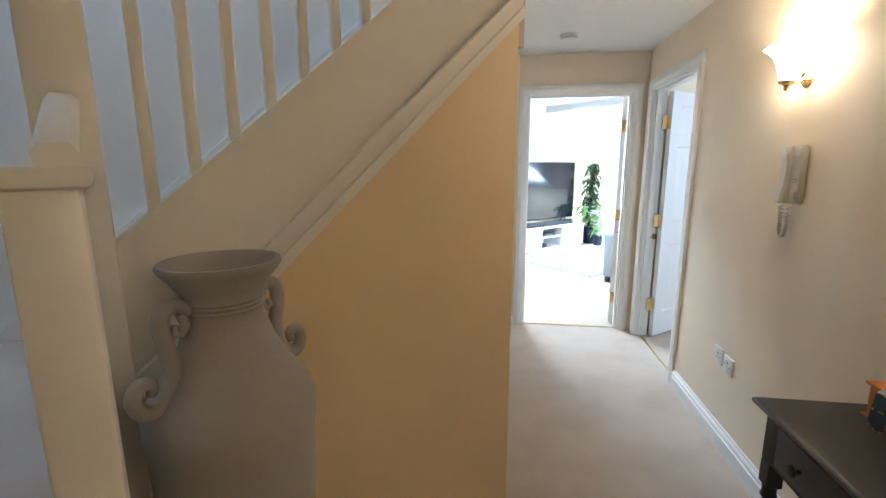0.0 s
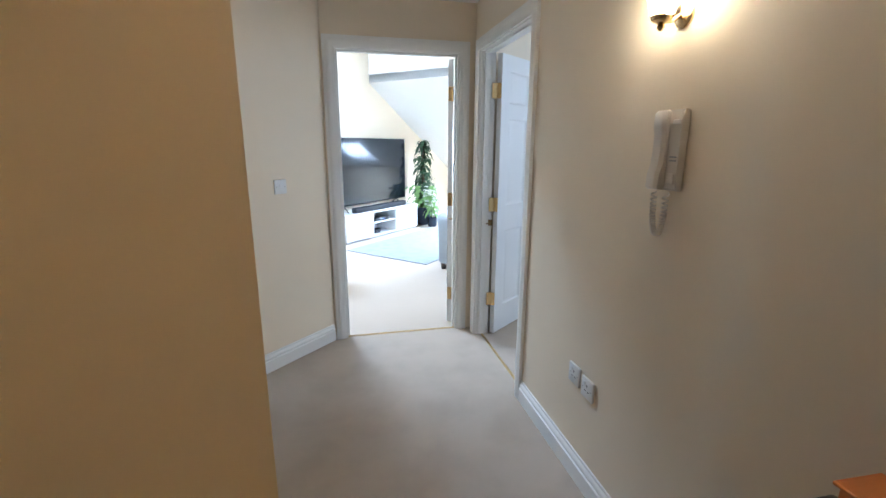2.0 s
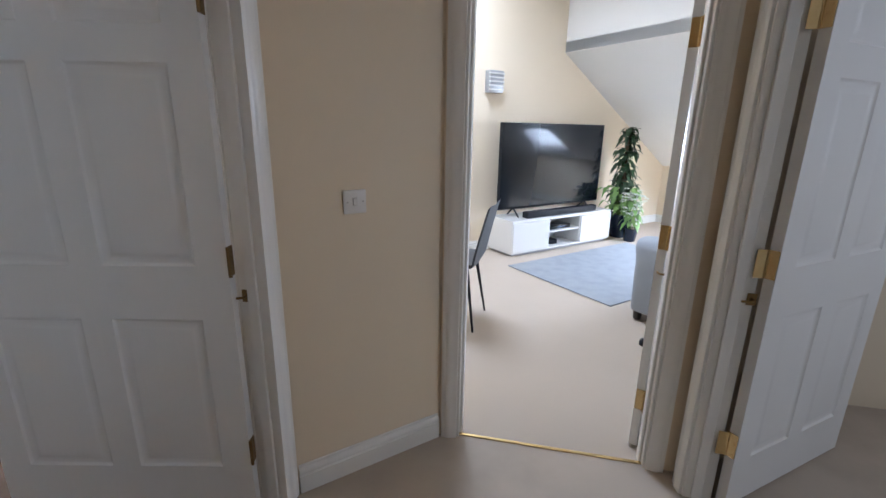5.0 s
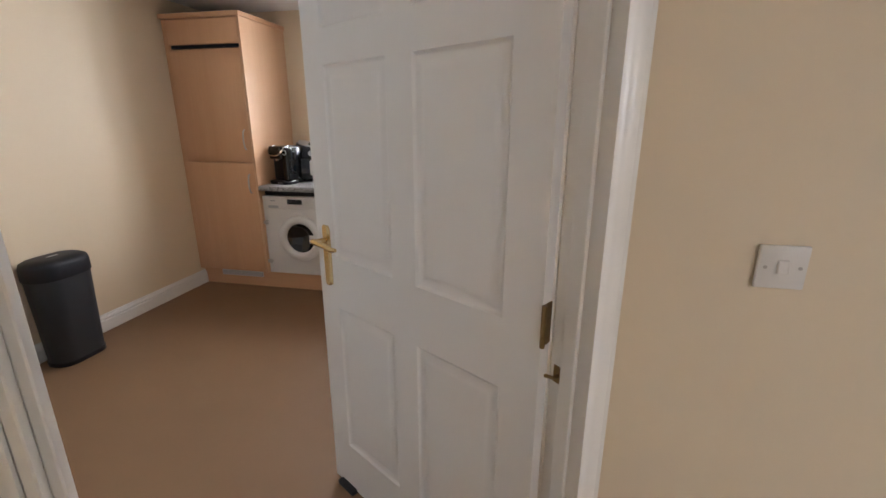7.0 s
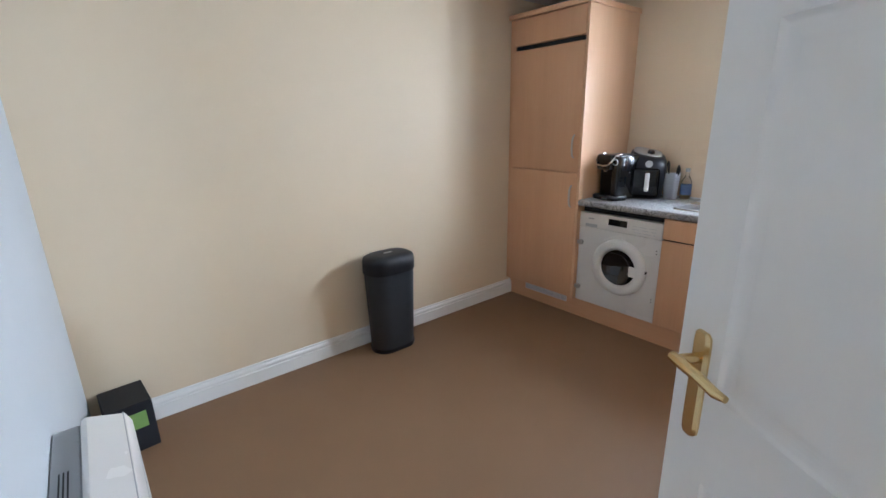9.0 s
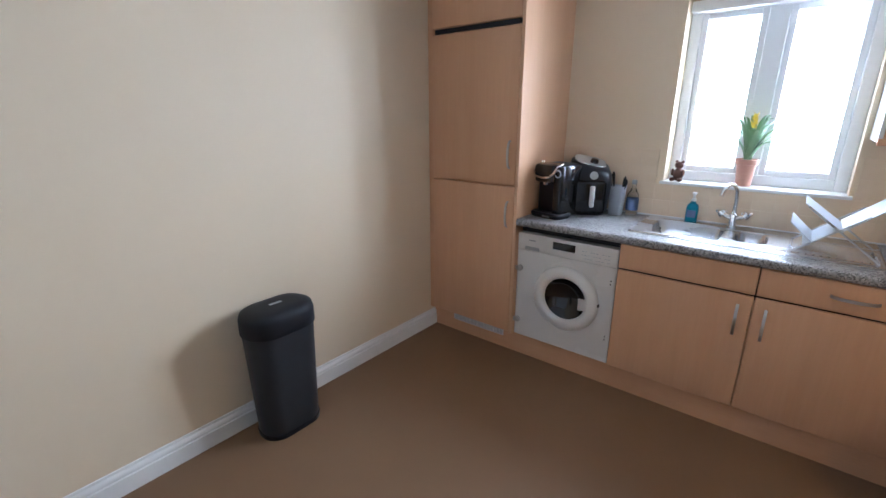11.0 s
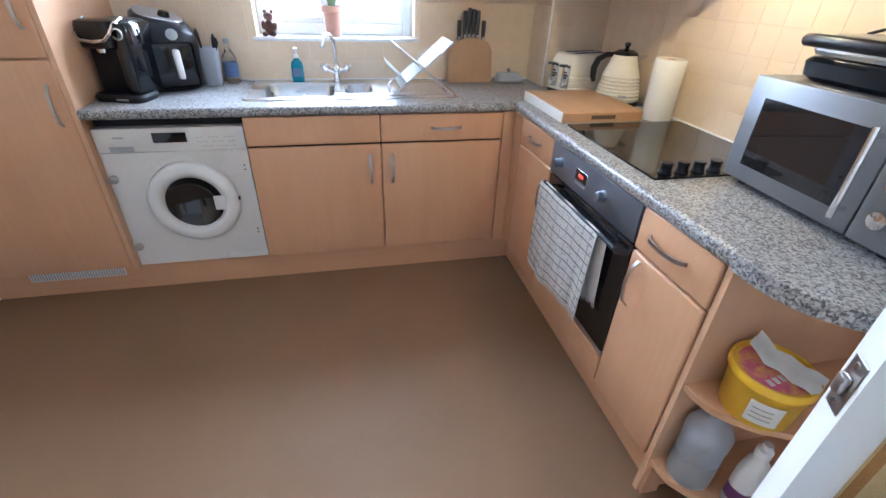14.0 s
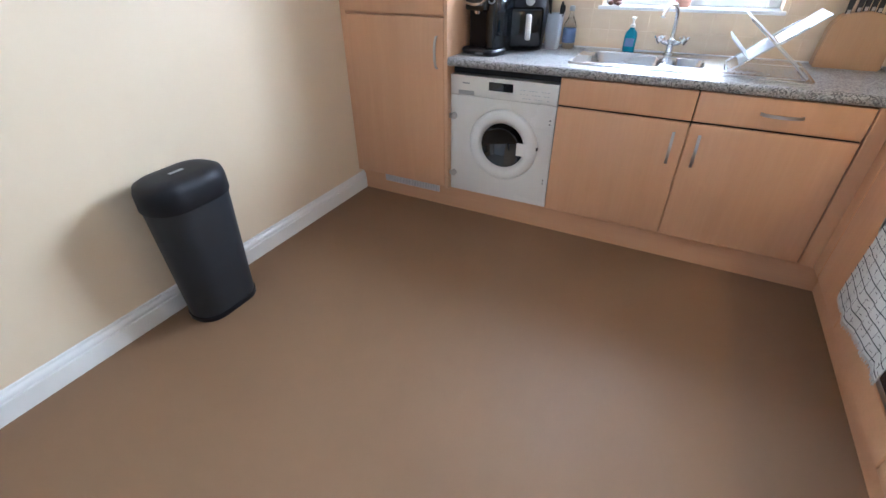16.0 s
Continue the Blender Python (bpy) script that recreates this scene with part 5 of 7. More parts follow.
part("canopy", B(2.15, -1.02, 1.64, 2.47, -0.422, 1.76, 0.004, 1), "white_plastic", t)
part("visor", B(1.955, -1.02, 1.655, 2.15, -0.422, 1.685, 0.006, 2), "silver", t, "pale visor front")
part("filter", B(2.0, -1.0, 1.632, 2.46, -0.44, 1.64), "silver", t)
t = K_unit("wall_cabinet", "short beech-look wall cabinet above the hood")
part("body", B(2.168, -1.02, 1.76, 2.47, -0.422, 2.12), "beech_pale", t)
front(t, "door", -1.02, -0.422, 1.762, 2.12, 2.15, -1, "y")
bm = bmesh.new()
box(bm, 1.46, 0.255, 2.13, 2.47, 0.6, 2.165, 0.004, 1)
box(bm, 2.12, -1.03, 2.13, 2.47, 0.255, 2.165, 0.004, 1)
setting("trim_cornice", bm, "beech_flat", "beech-look cornice over the wall cabinets", KIT, 0, "cornice")

# corner boxing with tiles goes with the walls; window
bm = bmesh.new()
box(bm, 2.145, 0.362, 0.905, 2.47, 0.6, 1.372)
setting("wall_boxing", bm, "grout", "boxed-in pipe corner between the worktop and the wall cabinets", KIT)

w = new("window_1")
w.matrix_world = KIT
tagged(w, "white plastic two-light kitchen window with a wide sill", "window", kind="structure")
part("window_sill", B(0.612, 0.585, 1.100, 1.473, 0.78, 1.118, 0.004, 2), "upvc", w)
bm = bmesh.new()
for x0, x1, z0, z1 in ((0.63, 0.685, 1.118, 2.08), (1.40, 1.455, 1.118, 2.08), (0.685, 1.40, 1.118, 1.175), (0.685, 1.40, 2.02, 2.08), (0.985, 1.075, 1.175, 2.02)):
    box(bm, x0, 0.72, z0, x1, 0.785, z1, 0.004, 1)
part("window_frame", bm, "upvc", w)
bm = bmesh.new()
for x0, x1 in ((0.685, 0.985), (1.075, 1.40)):
    for p, q, r, s in ((x0, x0 + 0.03, 1.175, 2.02), (x1 - 0.03, x1, 1.175, 2.02), (x0 + 0.03, x1 - 0.03, 1.175, 1.205), (x0 + 0.03, x1 - 0.03, 1.99, 2.02)):
        box(bm, p, 0.732, r, q, 0.772, s, 0.003, 1)
part("sash", bm, "upvc", w)
for x0, x1 in ((0.715, 0.955), (1.105, 1.37)):
    pane = part("pane", B(x0, 0.75, 1.205, x1, 0.756, 1.99), "glass", w)
    pane.visible_shadow = False
part("blind_cassette", B(0.635, 0.655, 2.02, 1.45, 0.70, 2.078, 0.008, 2), "upvc", w, "white rolled-up blind")
bm = bmesh.new()
box(bm, -3.0, 3.2, -1.0, 5.0, 3.25, 4.5)
setting("backdrop", bm, "outside", "white hazy daylight outside the window", KIT)

# ---- kitchen: loose things ----
def K_thing(name, label, category, x, y, z, turn=0.0):
    return thing(name, label, category, x, y, z, turn, KIT)


# pod coffee machine
t = K_thing("coffee_machine", "black pod coffee machine with a chrome-rimmed head", "coffee machine", 0.140, 0.245, 0.905, -14)
bm = bmesh.new()
loft(bm, [rrect(-0.03, 0.03, z, w, d, 0.03, 4) for z, w, d in ((0, 0.17, 0.18), (0.01, 0.18, 0.19), (0.22, 0.18, 0.19), (0.285, 0.18, 0.19), (0.305, 0.17, 0.18), (0.31, 0.14, 0.15))], True, True, True)
part("body", bm, "black", t)
bm = bmesh.new()
loft(bm, [rrect(-0.035, -0.055, z, w, d, 0.022, 4) for z, w, d in ((0.205, 0.13, 0.10), (0.212, 0.145, 0.115), (0.285, 0.155, 0.125), (0.308, 0.145, 0.115), (0.314, 0.12, 0.09))], True, True, True)
hd = part("brew_head", bm, "black_gloss", t)
bm = bmesh.new()
pts = [(-0.112, -0.03, 0.316), (-0.115, -0.09, 0.298), (-0.108, -0.118, 0.262), (-0.085, -0.124, 0.240), (-0.035, -0.125, 0.234), (0.015, -0.124, 0.240), (0.038, -0.118, 0.262), (0.045, -0.09, 0.298), (0.042, -0.03, 0.316)]
tube(bm, pts, 0.0065, 8, flat=0.7)
part("trim_bow", bm, "chrome", hd, "chrome bow round the head")
bm = bmesh.new()
tube(bm, [(-0.035, -0.085, 0.208), (-0.035, -0.085, 0.19)], [0.022, 0.016], 14)
part("nozzle", bm, "chrome", hd)
bm = bmesh.new()
loft(bm, [rrect(-0.004, -0.065, z, w, d, 0.035, 4) for z, w, d in ((0.0, 0.21, 0.14), (0.020, 0.22, 0.15), (0.030, 0.21, 0.14), (0.026, 0.18, 0.11))], True, True, True)
dt = part("drip_tray", bm, "black", t)
part("badge", B(-0.005, -0.1415, 0.008, 0.045, -0.138, 0.016), "silver", dt, "small unreadable pale mark")
bm = bmesh.new()
loft(bm, [rrect(0.050, 0.005, z, w, 0.20, 0.02, 4) for z, w in ((0.012, 0.062), (0.02, 0.066), (0.29, 0.066), (0.302, 0.058))], True, True, True)
tank = part("water_tank", bm, "black_gloss", t, "smoky water tank")
bm = bmesh.new()
loft(bm, [[(0.056 + 0.023 * math.cos(a) * k, -0.0965 - q, 0.262 + 0.023 * math.sin(a) * k) for a in [2 * math.pi * i / 24 for i in range(24)]] for k, q in ((1.0, 0.0), (0.98, 0.004), (0.78, 0.004), (0.76, 0.0))])
part("dial_ring", bm, "silver", tank)

# air fryer
t = K_thing("air_fryer", "black air fryer with a sloping silver top and a pale handle", "air fryer", 0.240, 0.440, 0.905, 24)
bm = bmesh.new()
rings = []
for z, w, d, tilt in ((0, 0.22, 0.22, 0), (0.015, 0.235, 0.24, 0), (0.17, 0.265, 0.27, 0), (0.255, 0.255, 0.26, 0.04), (0.302, 0.22, 0.21, 0.14), (0.312, 0.19, 0.18, 0.16)):
    r = rrect(0, 0, z, w, d, min(w, d) * 0.36, 6)
    rings.append([(x, y, zz + tilt * (y * 1.2 - x * 1.3)) for x, y, zz in r])
loft(bm, rings, True, True, True)
body = part("body", bm, "black", t, smooth=60)
bm = bmesh.new()
rings = []
for dz, k in ((0.0, 1.0), (0.006, 0.96)):
    r = rrect(0, 0.005, 0.315 + dz, 0.185 * k, 0.175 * k, 0.06 * k, 6)
    rings.append([(x, y, zz + 0.19 * y - 0.21 * x) for x, y, zz in r])
loft(bm, rings, True, True, True)
part("top_plate", bm, "silver", body, "silver top plate")
bm = bmesh.new()
lathe(bm, [(0.024, 0), (0.026, 0.006), (0.020, 0.024), (0.0, 0.026)], 0, 0, 20, m=pose(0.02, -0.03, 0.309, 10, 12, 0))
part("dial", bm, "black_gloss", body)
part("drawer", B(-0.095, -0.142, 0.02, 0.095, -0.118, 0.215, 0.02, 3), "black_gloss", t)
part("pull_handle", B(0.004, -0.172, 0.06, 0.032, -0.130, 0.185, 0.009, 3), "white_plastic", t, "pale grey pull handle")
bm = bmesh.new()
lathe(bm, [(0.022, 0), (0.024, 0.004), (0.0, 0.008)], m=pose(0.02, -0.136, 0.245, 78, 0, 0), n=20)
part("dial", bm, "silver", body)

# clear tub with utensils
t = K_thing("utensil_tub", "clear plastic tub holding utensils", "utensil holder", 0.412, 0.475, 0.905)
bm = bmesh.new()
loft(bm, [rrect(0, 0, z, w, w, 0.012, 3) for z, w in ((0, 0.066), (0.003, 0.070), (0.17, 0.085), (0.178, 0.088), (0.176, 0.080), (0.01, 0.064))], True, True, True)
part("tub", bm, "frosted", t)
for dx, dy, h, lean in ((-0.015, 0.0, 0.26, -0.02), (0.012, 0.012, 0.235, 0.02), (0.018, -0.012, 0.22, 0.03), (-0.018, -0.018, 0.245, -0.03)):
    bm = bmesh.new()
    tube(bm, [(dx, dy, 0.02), (dx + lean * 0.6, dy, h * 0.7), (dx + lean, dy, h - 0.02), (dx + lean * 1.05, dy, h)], [0.004, 0.006, 0.011, 0.004], 8, flat=0.6)
    part("utensil", bm, "black", t)
# bottle
t = K_thing("bottle", "clear glass bottle with a blue label and pale cap", "bottle", 0.488, 0.535, 0.905)
bm = bmesh.new()
lathe(bm, [(0.030, 0), (0.034, 0.006), (0.035, 0.10), (0.032, 0.125), (0.018, 0.15), (0.0125, 0.165), (0.0125, 0.195)], n=28)
part("glass", bm, "glass", t, smooth=50)
bm = bmesh.new()
lathe(bm, [(0.0357, 0.03), (0.0360, 0.032), (0.0360, 0.098), (0.0357, 0.10)], n=28, cap0=False, cap1=False)
part("label", bm, "blue_tint", t, "blue label with no readable words")
bm = bmesh.new()
lathe(bm, [(0.014, 0.188), (0.0145, 0.192), (0.0145, 0.208), (0.012, 0.212), (0.0, 0.212)], n=20)
part("cap", bm, "silver", t)

# soap dispenser
t = K_thing("soap_dispenser", "clear pump bottle of blue hand soap by the sink", "soap dispenser", 0.815, 0.588, 0.9085)
t.matrix_world = KIT @ pose(0.815, 0.55, 0.9085)
bm = bmesh.new()
loft(bm, [rrect(0, 0, z, w, d, 0.014, 4) for z, w, d in ((0, 0.058, 0.036), (0.004, 0.062, 0.040), (0.075, 0.062, 0.040), (0.095, 0.054, 0.036), (0.108, 0.026, 0.024), (0.118, 0.024, 0.022))], True, True, True)
part("bottle", bm, "blue_liquid", t)
part("label", B(-0.022, -0.0215, 0.025, 0.022, -0.0195, 0.065, 0.0005, 1), "blue_tint", t)
bm = bmesh.new()
lathe(bm, [(0.013, 0.116), (0.013, 0.130), (0.006, 0.134), (0.006, 0.152), (0.012, 0.156), (0.012, 0.166), (0.0, 0.168)], n=18)
box(bm, -0.008, -0.034, 0.157, 0.008, 0.0, 0.166, 0.003, 2)
part("pump", bm, "white_plastic", t)

# dish rack: crossed frames with clear leaves
t = K_thing("dish_rack", "folding dish rack of steel bars with pale blue plastic leaves", "dish rack", 1.41, 0.27, 0.9125)
for y in (-0.13, 0.13):
    bm = bmesh.new()
    tube(bm, [(-0.13, y, 0.004), (0.10, y, 0.19)], 0.004, 8)
    tube(bm, [(0.16, y, 0.004), (-0.10, y, 0.21)], 0.004, 8)
    part("cross_frame", bm, "steel", t)
bm = bmesh.new()
for x in (-0.13, 0.16):
    tube(bm, [(x, -0.135, 0.004), (x, 0.135, 0.004)], 0.004, 8)
part("foot_bar", bm, "steel", t)


def leaf(p, q, width, off):
    """A slatted plastic leaf from p to q in x and z."""
    (x0, z0), (x1, z1) = p, q
    bm = bmesh.new()
    d = Vector((x1 - x0, 0, z1 - z0)).normalized()
    nrm = Vector((-d.z, 0, d.x)) * 0.004
    rows = []
    for k in (0, 1):
        a = Vector((x0, 0, z0)).lerp(Vector((x1, 0, z1)), k)
        rows.append([a + Vector((0, -width, 0)), a + Vector((0, width, 0)), a + Vector((0, width, 0)) + nrm, a + Vector((0, -width, 0)) + nrm])
    loft(bm, rows, True, True, True)
    return part("leaf", bm, "frosted", t, "pale blue translucent leaf")


leaf((-0.09, 0.03), (0.02, 0.12), 0.125, 0)
leaf((0.03, 0.12), (0.16, 0.235), 0.125, 0)
leaf((0.03, 0.115), (-0.11, 0.222), 0.125, 0)
leaf((-0.06, 0.055), (-0.145, 0.135), 0.125, 0)

# knife block
t = K_thing("knife_block", "wooden knife block with dark-handled knives", "knife block", 1.755, 0.53, 0.905)
bm = bmesh.new()
prism(bm, [(-0.125, 0.0), (0.125, 0.0), (0.115, 0.17), (0.085, 0.215), (0.0, 0.232), (-0.085, 0.215), (-0.115, 0.17)], "y", -0.045, 0.045)
bmesh.ops.bevel(bm, geom=list(bm.edges), offset=0.006, segments=2, affect="EDGES")
part("block", bm, "block", t)
for x, h, z0 in ((-0.068, 0.10, 0.212), (-0.035, 0.135, 0.222), (-0.012, 0.145, 0.226), (0.012, 0.140, 0.226), (0.036, 0.138, 0.222), (0.070, 0.10, 0.212)):
    bm = bmesh.new()
    loft(bm, [rrect(x, 0, z0 + z, w, d, 0.004, 2) for z, w, d in ((-0.005, 0.020, 0.016), (0.02, 0.018, 0.016), (h * 0.5, 0.021, 0.018), (h - 0.008, 0.022, 0.018), (h, 0.018, 0.014))], True, True, True)
    part("knife_handle", bm, "bin", t)
    bm = bmesh.new()
    box(bm, x - 0.006, -0.0088, z0 + 0.005, x + 0.006, 0.0088, z0 + 0.02)
    part("bolster", bm, "nickel", t)

# butter dish
t = K_thing("butter_dish", "grey lidded butter dish in the corner", "butter dish", 1.985, 0.50, 0.905)
bm = bmesh.new()
loft(bm, [rrect(0, 0, z, w, d, 0.02, 4) for z, w, d in ((0, 0.14, 0.09), (0.004, 0.17, 0.11), (0.012, 0.175, 0.115), (0.014, 0.16, 0.10))], True, True, True)
part("dish", bm, "grey_plastic", t)
bm = bmesh.new()
loft(bm, [rrect(0, 0, z, w, d, 0.02, 4) for z, w, d in ((0.012, 0.145, 0.085), (0.04, 0.135, 0.075), (0.05, 0.115, 0.06), (0.052, 0.09, 0.04))], True, True, True)
part("lid", bm, "frosted", t)
bm = bmesh.new()
lathe(bm, [(0.008, 0.05), (0.006, 0.058), (0.012, 0.064), (0.010, 0.072), (0.0, 0.073)], n=16)
part("knob", bm, "grey_plastic", t)

# toaster
t = K_thing("toaster", "cream four-slot toaster with ribbed sides and chrome trim", "toaster", 2.282, 0.212, 0.905, 198)
bm = bmesh.new()
rings = []
prof = [(0.018, 0.28, 0.170)]
z = 0.02
for k in range(7):
    prof += [(z, 0.286, 0.178), (z + 0.005, 0.296, 0.188), (z + 0.010, 0.286, 0.178)]
    z += 0.0125
prof += [(0.12, 0.286, 0.178), (0.170, 0.280, 0.168), (0.190, 0.264, 0.150), (0.197, 0.248, 0.134)]
loft(bm, [rrect(0, 0, zz, w, d, 0.024, 4) for zz, w, d in prof], True, True, True)
body = part("body", bm, "cream_enamel", t, smooth=50)
bm = bmesh.new()
loft(bm, [rrect(0, 0, zz, w, d, 0.024, 4) for zz, w, d in ((0, 0.27, 0.165), (0.004, 0.294, 0.188), (0.020, 0.296, 0.190), (0.022, 0.28, 0.17))], True, True, True)
part("base", bm, "black", t)
for y in (-0.032, 0.032):
    part("slot", B(-0.095, y - 0.013, 0.195, 0.095, y + 0.013, 0.199), "black_matt", body)
part("top_plate", B(-0.11, -0.062, 0.1945, 0.11, 0.062, 0.1975, 0.001, 1), "nickel", body)
for y in (-0.042, 0.042):
    bm = bmesh.new()
    box(bm, 0.142, y - 0.028, 0.035, 0.151, y + 0.026, 0.150, 0.004, 2)
    pl = part("end_plate", bm, "chrome", t)
    bm = bmesh.new()
    tube(bm, [(0.148, y, 0.145), (0.177, y, 0.145)], 0.006, 10)
    tube(bm, [(0.177, y - 0.018, 0.145), (0.177, y + 0.018, 0.145)], 0.007, 10)
    part("lever", bm, "black", pl)
    bm = bmesh.new()
    lathe(bm, [(0.017, 0), (0.017, 0.012), (0.013, 0.018), (0, 0.018)], m=pose(0.151, y, 0.055, 0, 90, 0), n=18)
    part("dial", bm, "chrome", pl)
    for k in range(3):
        part("button", B(0.151, y - 0.008, 0.083 + 0.013 * k, 0.154, y + 0.008, 0.091 + 0.013 * k), "black", pl)

# kettle
t = K_thing("kettle", "cream ribbed jug kettle with a black handle and lid knob", "kettle", 2.355, -0.045, 0.905, -20)
bm = bmesh.new()
prof = [(0.098, 0.018), (0.104, 0.024)]
z = 0.028
for k in range(7):
    r = 0.104 - 0.0028 * k
    prof += [(r - 0.002, z), (r + 0.003, z + 0.007), (r - 0.003, z + 0.014)]
    z += 0.0155
prof += [(0.080, 0.150), (0.066, 0.185), (0.058, 0.215), (0.056, 0.222)]
lathe(bm, prof, n=40)
body = part("body", bm, "cream_enamel", t, smooth=50)
bm = bmesh.new()
lathe(bm, [(0.100, 0), (0.106, 0.003), (0.106, 0.014), (0.099, 0.019), (0.0, 0.019)], n=36)
part("base", bm, "black", t)
bm = bmesh.new()
lathe(bm, [(0.058, 0.220), (0.054, 0.230), (0.036, 0.240), (0.012, 0.243), (0.008, 0.250), (0.014, 0.260), (0.013, 0.270), (0.0, 0.274)], n=28)
part("lid", bm, "black_gloss", t)
bm = bmesh.new()
tube(bm, [(-0.050, 0, 0.218), (-0.085, 0, 0.216), (-0.118, 0, 0.195), (-0.132, 0, 0.155), (-0.130, 0, 0.118), (-0.122, 0, 0.095)], [0.010, 0.012, 0.013, 0.013, 0.012, 0.008], 12, flat=1.3)
part("handle", bm, "black", t)
bm = bmesh.new()
loft(bm, [[(0.052, -0.026, 0.195), (0.052, 0.026, 0.195), (0.048, 0.03, 0.22), (0.048, -0.03, 0.22)], [(0.098, -0.008, 0.215), (0.098, 0.008, 0.215), (0.100, 0.012, 0.222), (0.100, -0.012, 0.222)]],
     True, True, True)
part("spout", bm, "chrome", t)
part("badge", B(-0.018, -0.1085, 0.045, 0.018, -0.104, 0.057, 0.001, 1), "nickel", body, "small metal plate with no readable words")

# chopping boards
t = K_thing("chopping_board", "thick worn wooden chopping board with a grip slot", "chopping board", 2.10, -0.165, 0.905)
bm = bmesh.new()
loft(bm, [rrect(0, 0, z, 0.37 - 2 * o, 0.43 - 2 * o, 0.01, 3) for z, o in ((0.0, 0.004), (0.004, 0), (0.040, 0), (0.045, 0.005))], True, True, True)
part("board", bm, "board", t)
part("grip_slot", B(-0.055, -0.2165, 0.014, 0.055, -0.2135, 0.030), "bark", t, "dark grip slot in the edge")
part("edge_stripe", B(-0.187, -0.214, 0.001, -0.1845, 0.214, 0.044, 0.001, 1), "kitchen_paper", t, "pale sawn long edge")

# kitchen roll
t = K_thing("kitchen_roll", "white kitchen roll standing on the worktop", "kitchen roll", 2.375, -0.345, 0.905)
bm = bmesh.new()
lathe(bm, [(0.020, 0.0), (0.060, 0.0), (0.062, 0.004), (0.062, 0.240), (0.060, 0.244), (0.022, 0.244), (0.020, 0.240)], n=40, cap0=False, cap1=False)
part("paper", bm, "kitchen_paper", t, smooth=50)
bm = bmesh.new()
lathe(bm, [(0.020, 0.001), (0.0205, 0.243), (0.018, 0.243), (0.018, 0.001)], n=24, cap0=False, cap1=False)
part("core", bm, "orange_card", t)

# microwave
MW = K_thing("microwave", "steel microwave oven with a dark glass door and bar handle", "microwave", 2.155, -0.998, 0.905, -3)
bm = bmesh.new()
box(bm, 0.012, -0.50, 0.018, 0.30, 0.0, 0.297, 0.004, 1)
part("case", bm, "steel_mid", MW)
for fx in (0.04, 0.28):
    for fy in (-0.46, -0.04):
        bm = bmesh.new()
        lathe(bm, [(0.014, 0.0), (0.016, 0.004), (0.014, 0.019)], fx, fy, 14)
        part("foot", bm, "black", MW)
door = part("door", B(-0.008, -0.395, 0.020, 0.014, 0.0, 0.297, 0.004, 2), "steel_mid", MW, "steel door frame")
part("window", B(-0.0095, -0.345, 0.065, -0.006, -0.052, 0.247, 0.001, 1), "glass_dark", door, "dark glass")
bm = bmesh.new()
tube(bm, [(-0.036, -0.370, 0.055), (-0.036, -0.370, 0.26)], 0.008, 12)
for zz in (0.075, 0.24):
    tube(bm, [(-0.036, -0.370, zz), (-0.006, -0.370, zz)], 0.006, 10)
part("bar_handle", bm, "chrome", door)
cp = part("control_panel", B(-0.008, -0.50, 0.020, 0.014, -0.398, 0.297, 0.004, 2), "steel_mid", MW)
part("display", B(-0.0095, -0.485, 0.235, -0.006, -0.410, 0.272, 0.001, 1), "glass_dark", cp)
for zz in (0.085, 0.16):
    bm = bmesh.new()
    lathe(bm, [(0.022, 0), (0.022, 0.004), (0.019, 0.016), (0.0, 0.018)], m=pose(-0.008, -0.45, zz, 0, -90, 0), n=22)
    part("knob", bm, "chrome", cp)
# contact grill on it
t = K_thing("contact_grill", "black and silver contact grill on the microwave", "contact grill", 2.31, -1.21, 1.202, -4)
bm = bmesh.new()
loft(bm, [rrect(0, 0, z, w, d, 0.035, 4) for z, w, d in ((0, 0.20, 0.27), (0.012, 0.235, 0.30), (0.045, 0.24, 0.31), (0.055, 0.225, 0.295))], True, True, True)
part("base", bm, "black", t)
bm = bmesh.new()
loft(bm, [rrect(0.005, 0, z, w, d, 0.035, 4) for z, w, d in ((0.060, 0.225, 0.295), (0.070, 0.235, 0.305), (0.095, 0.225, 0.295), (0.108, 0.19, 0.26))], True, True, True)
lid = part("lid", bm, "silver", t, "silver lid")
bm = bmesh.new()
tube(bm, [(-0.08, -0.14, 0.088), (-0.135, -0.135, 0.092), (-0.145, -0.10, 0.094), (-0.145, 0.10, 0.094), (-0.135, 0.135, 0.092), (-0.08, 0.14, 0.088)], 0.015, 12)
part("grip", bm, "black", lid)
bm = bmesh.new()
tube(bm, arc((0.02, -0.13, 0.108), (0.02, 0.13, 0.108), (0, 0, 0.03), 10), 0.004, 8)
part("wire_arch", bm, "black", lid)

# tea towel on the oven bar
TW = K_thing("tea_towel", "white woven tea towel with black checks on the oven door", "tea towel", 1.826, -0.5, 0)


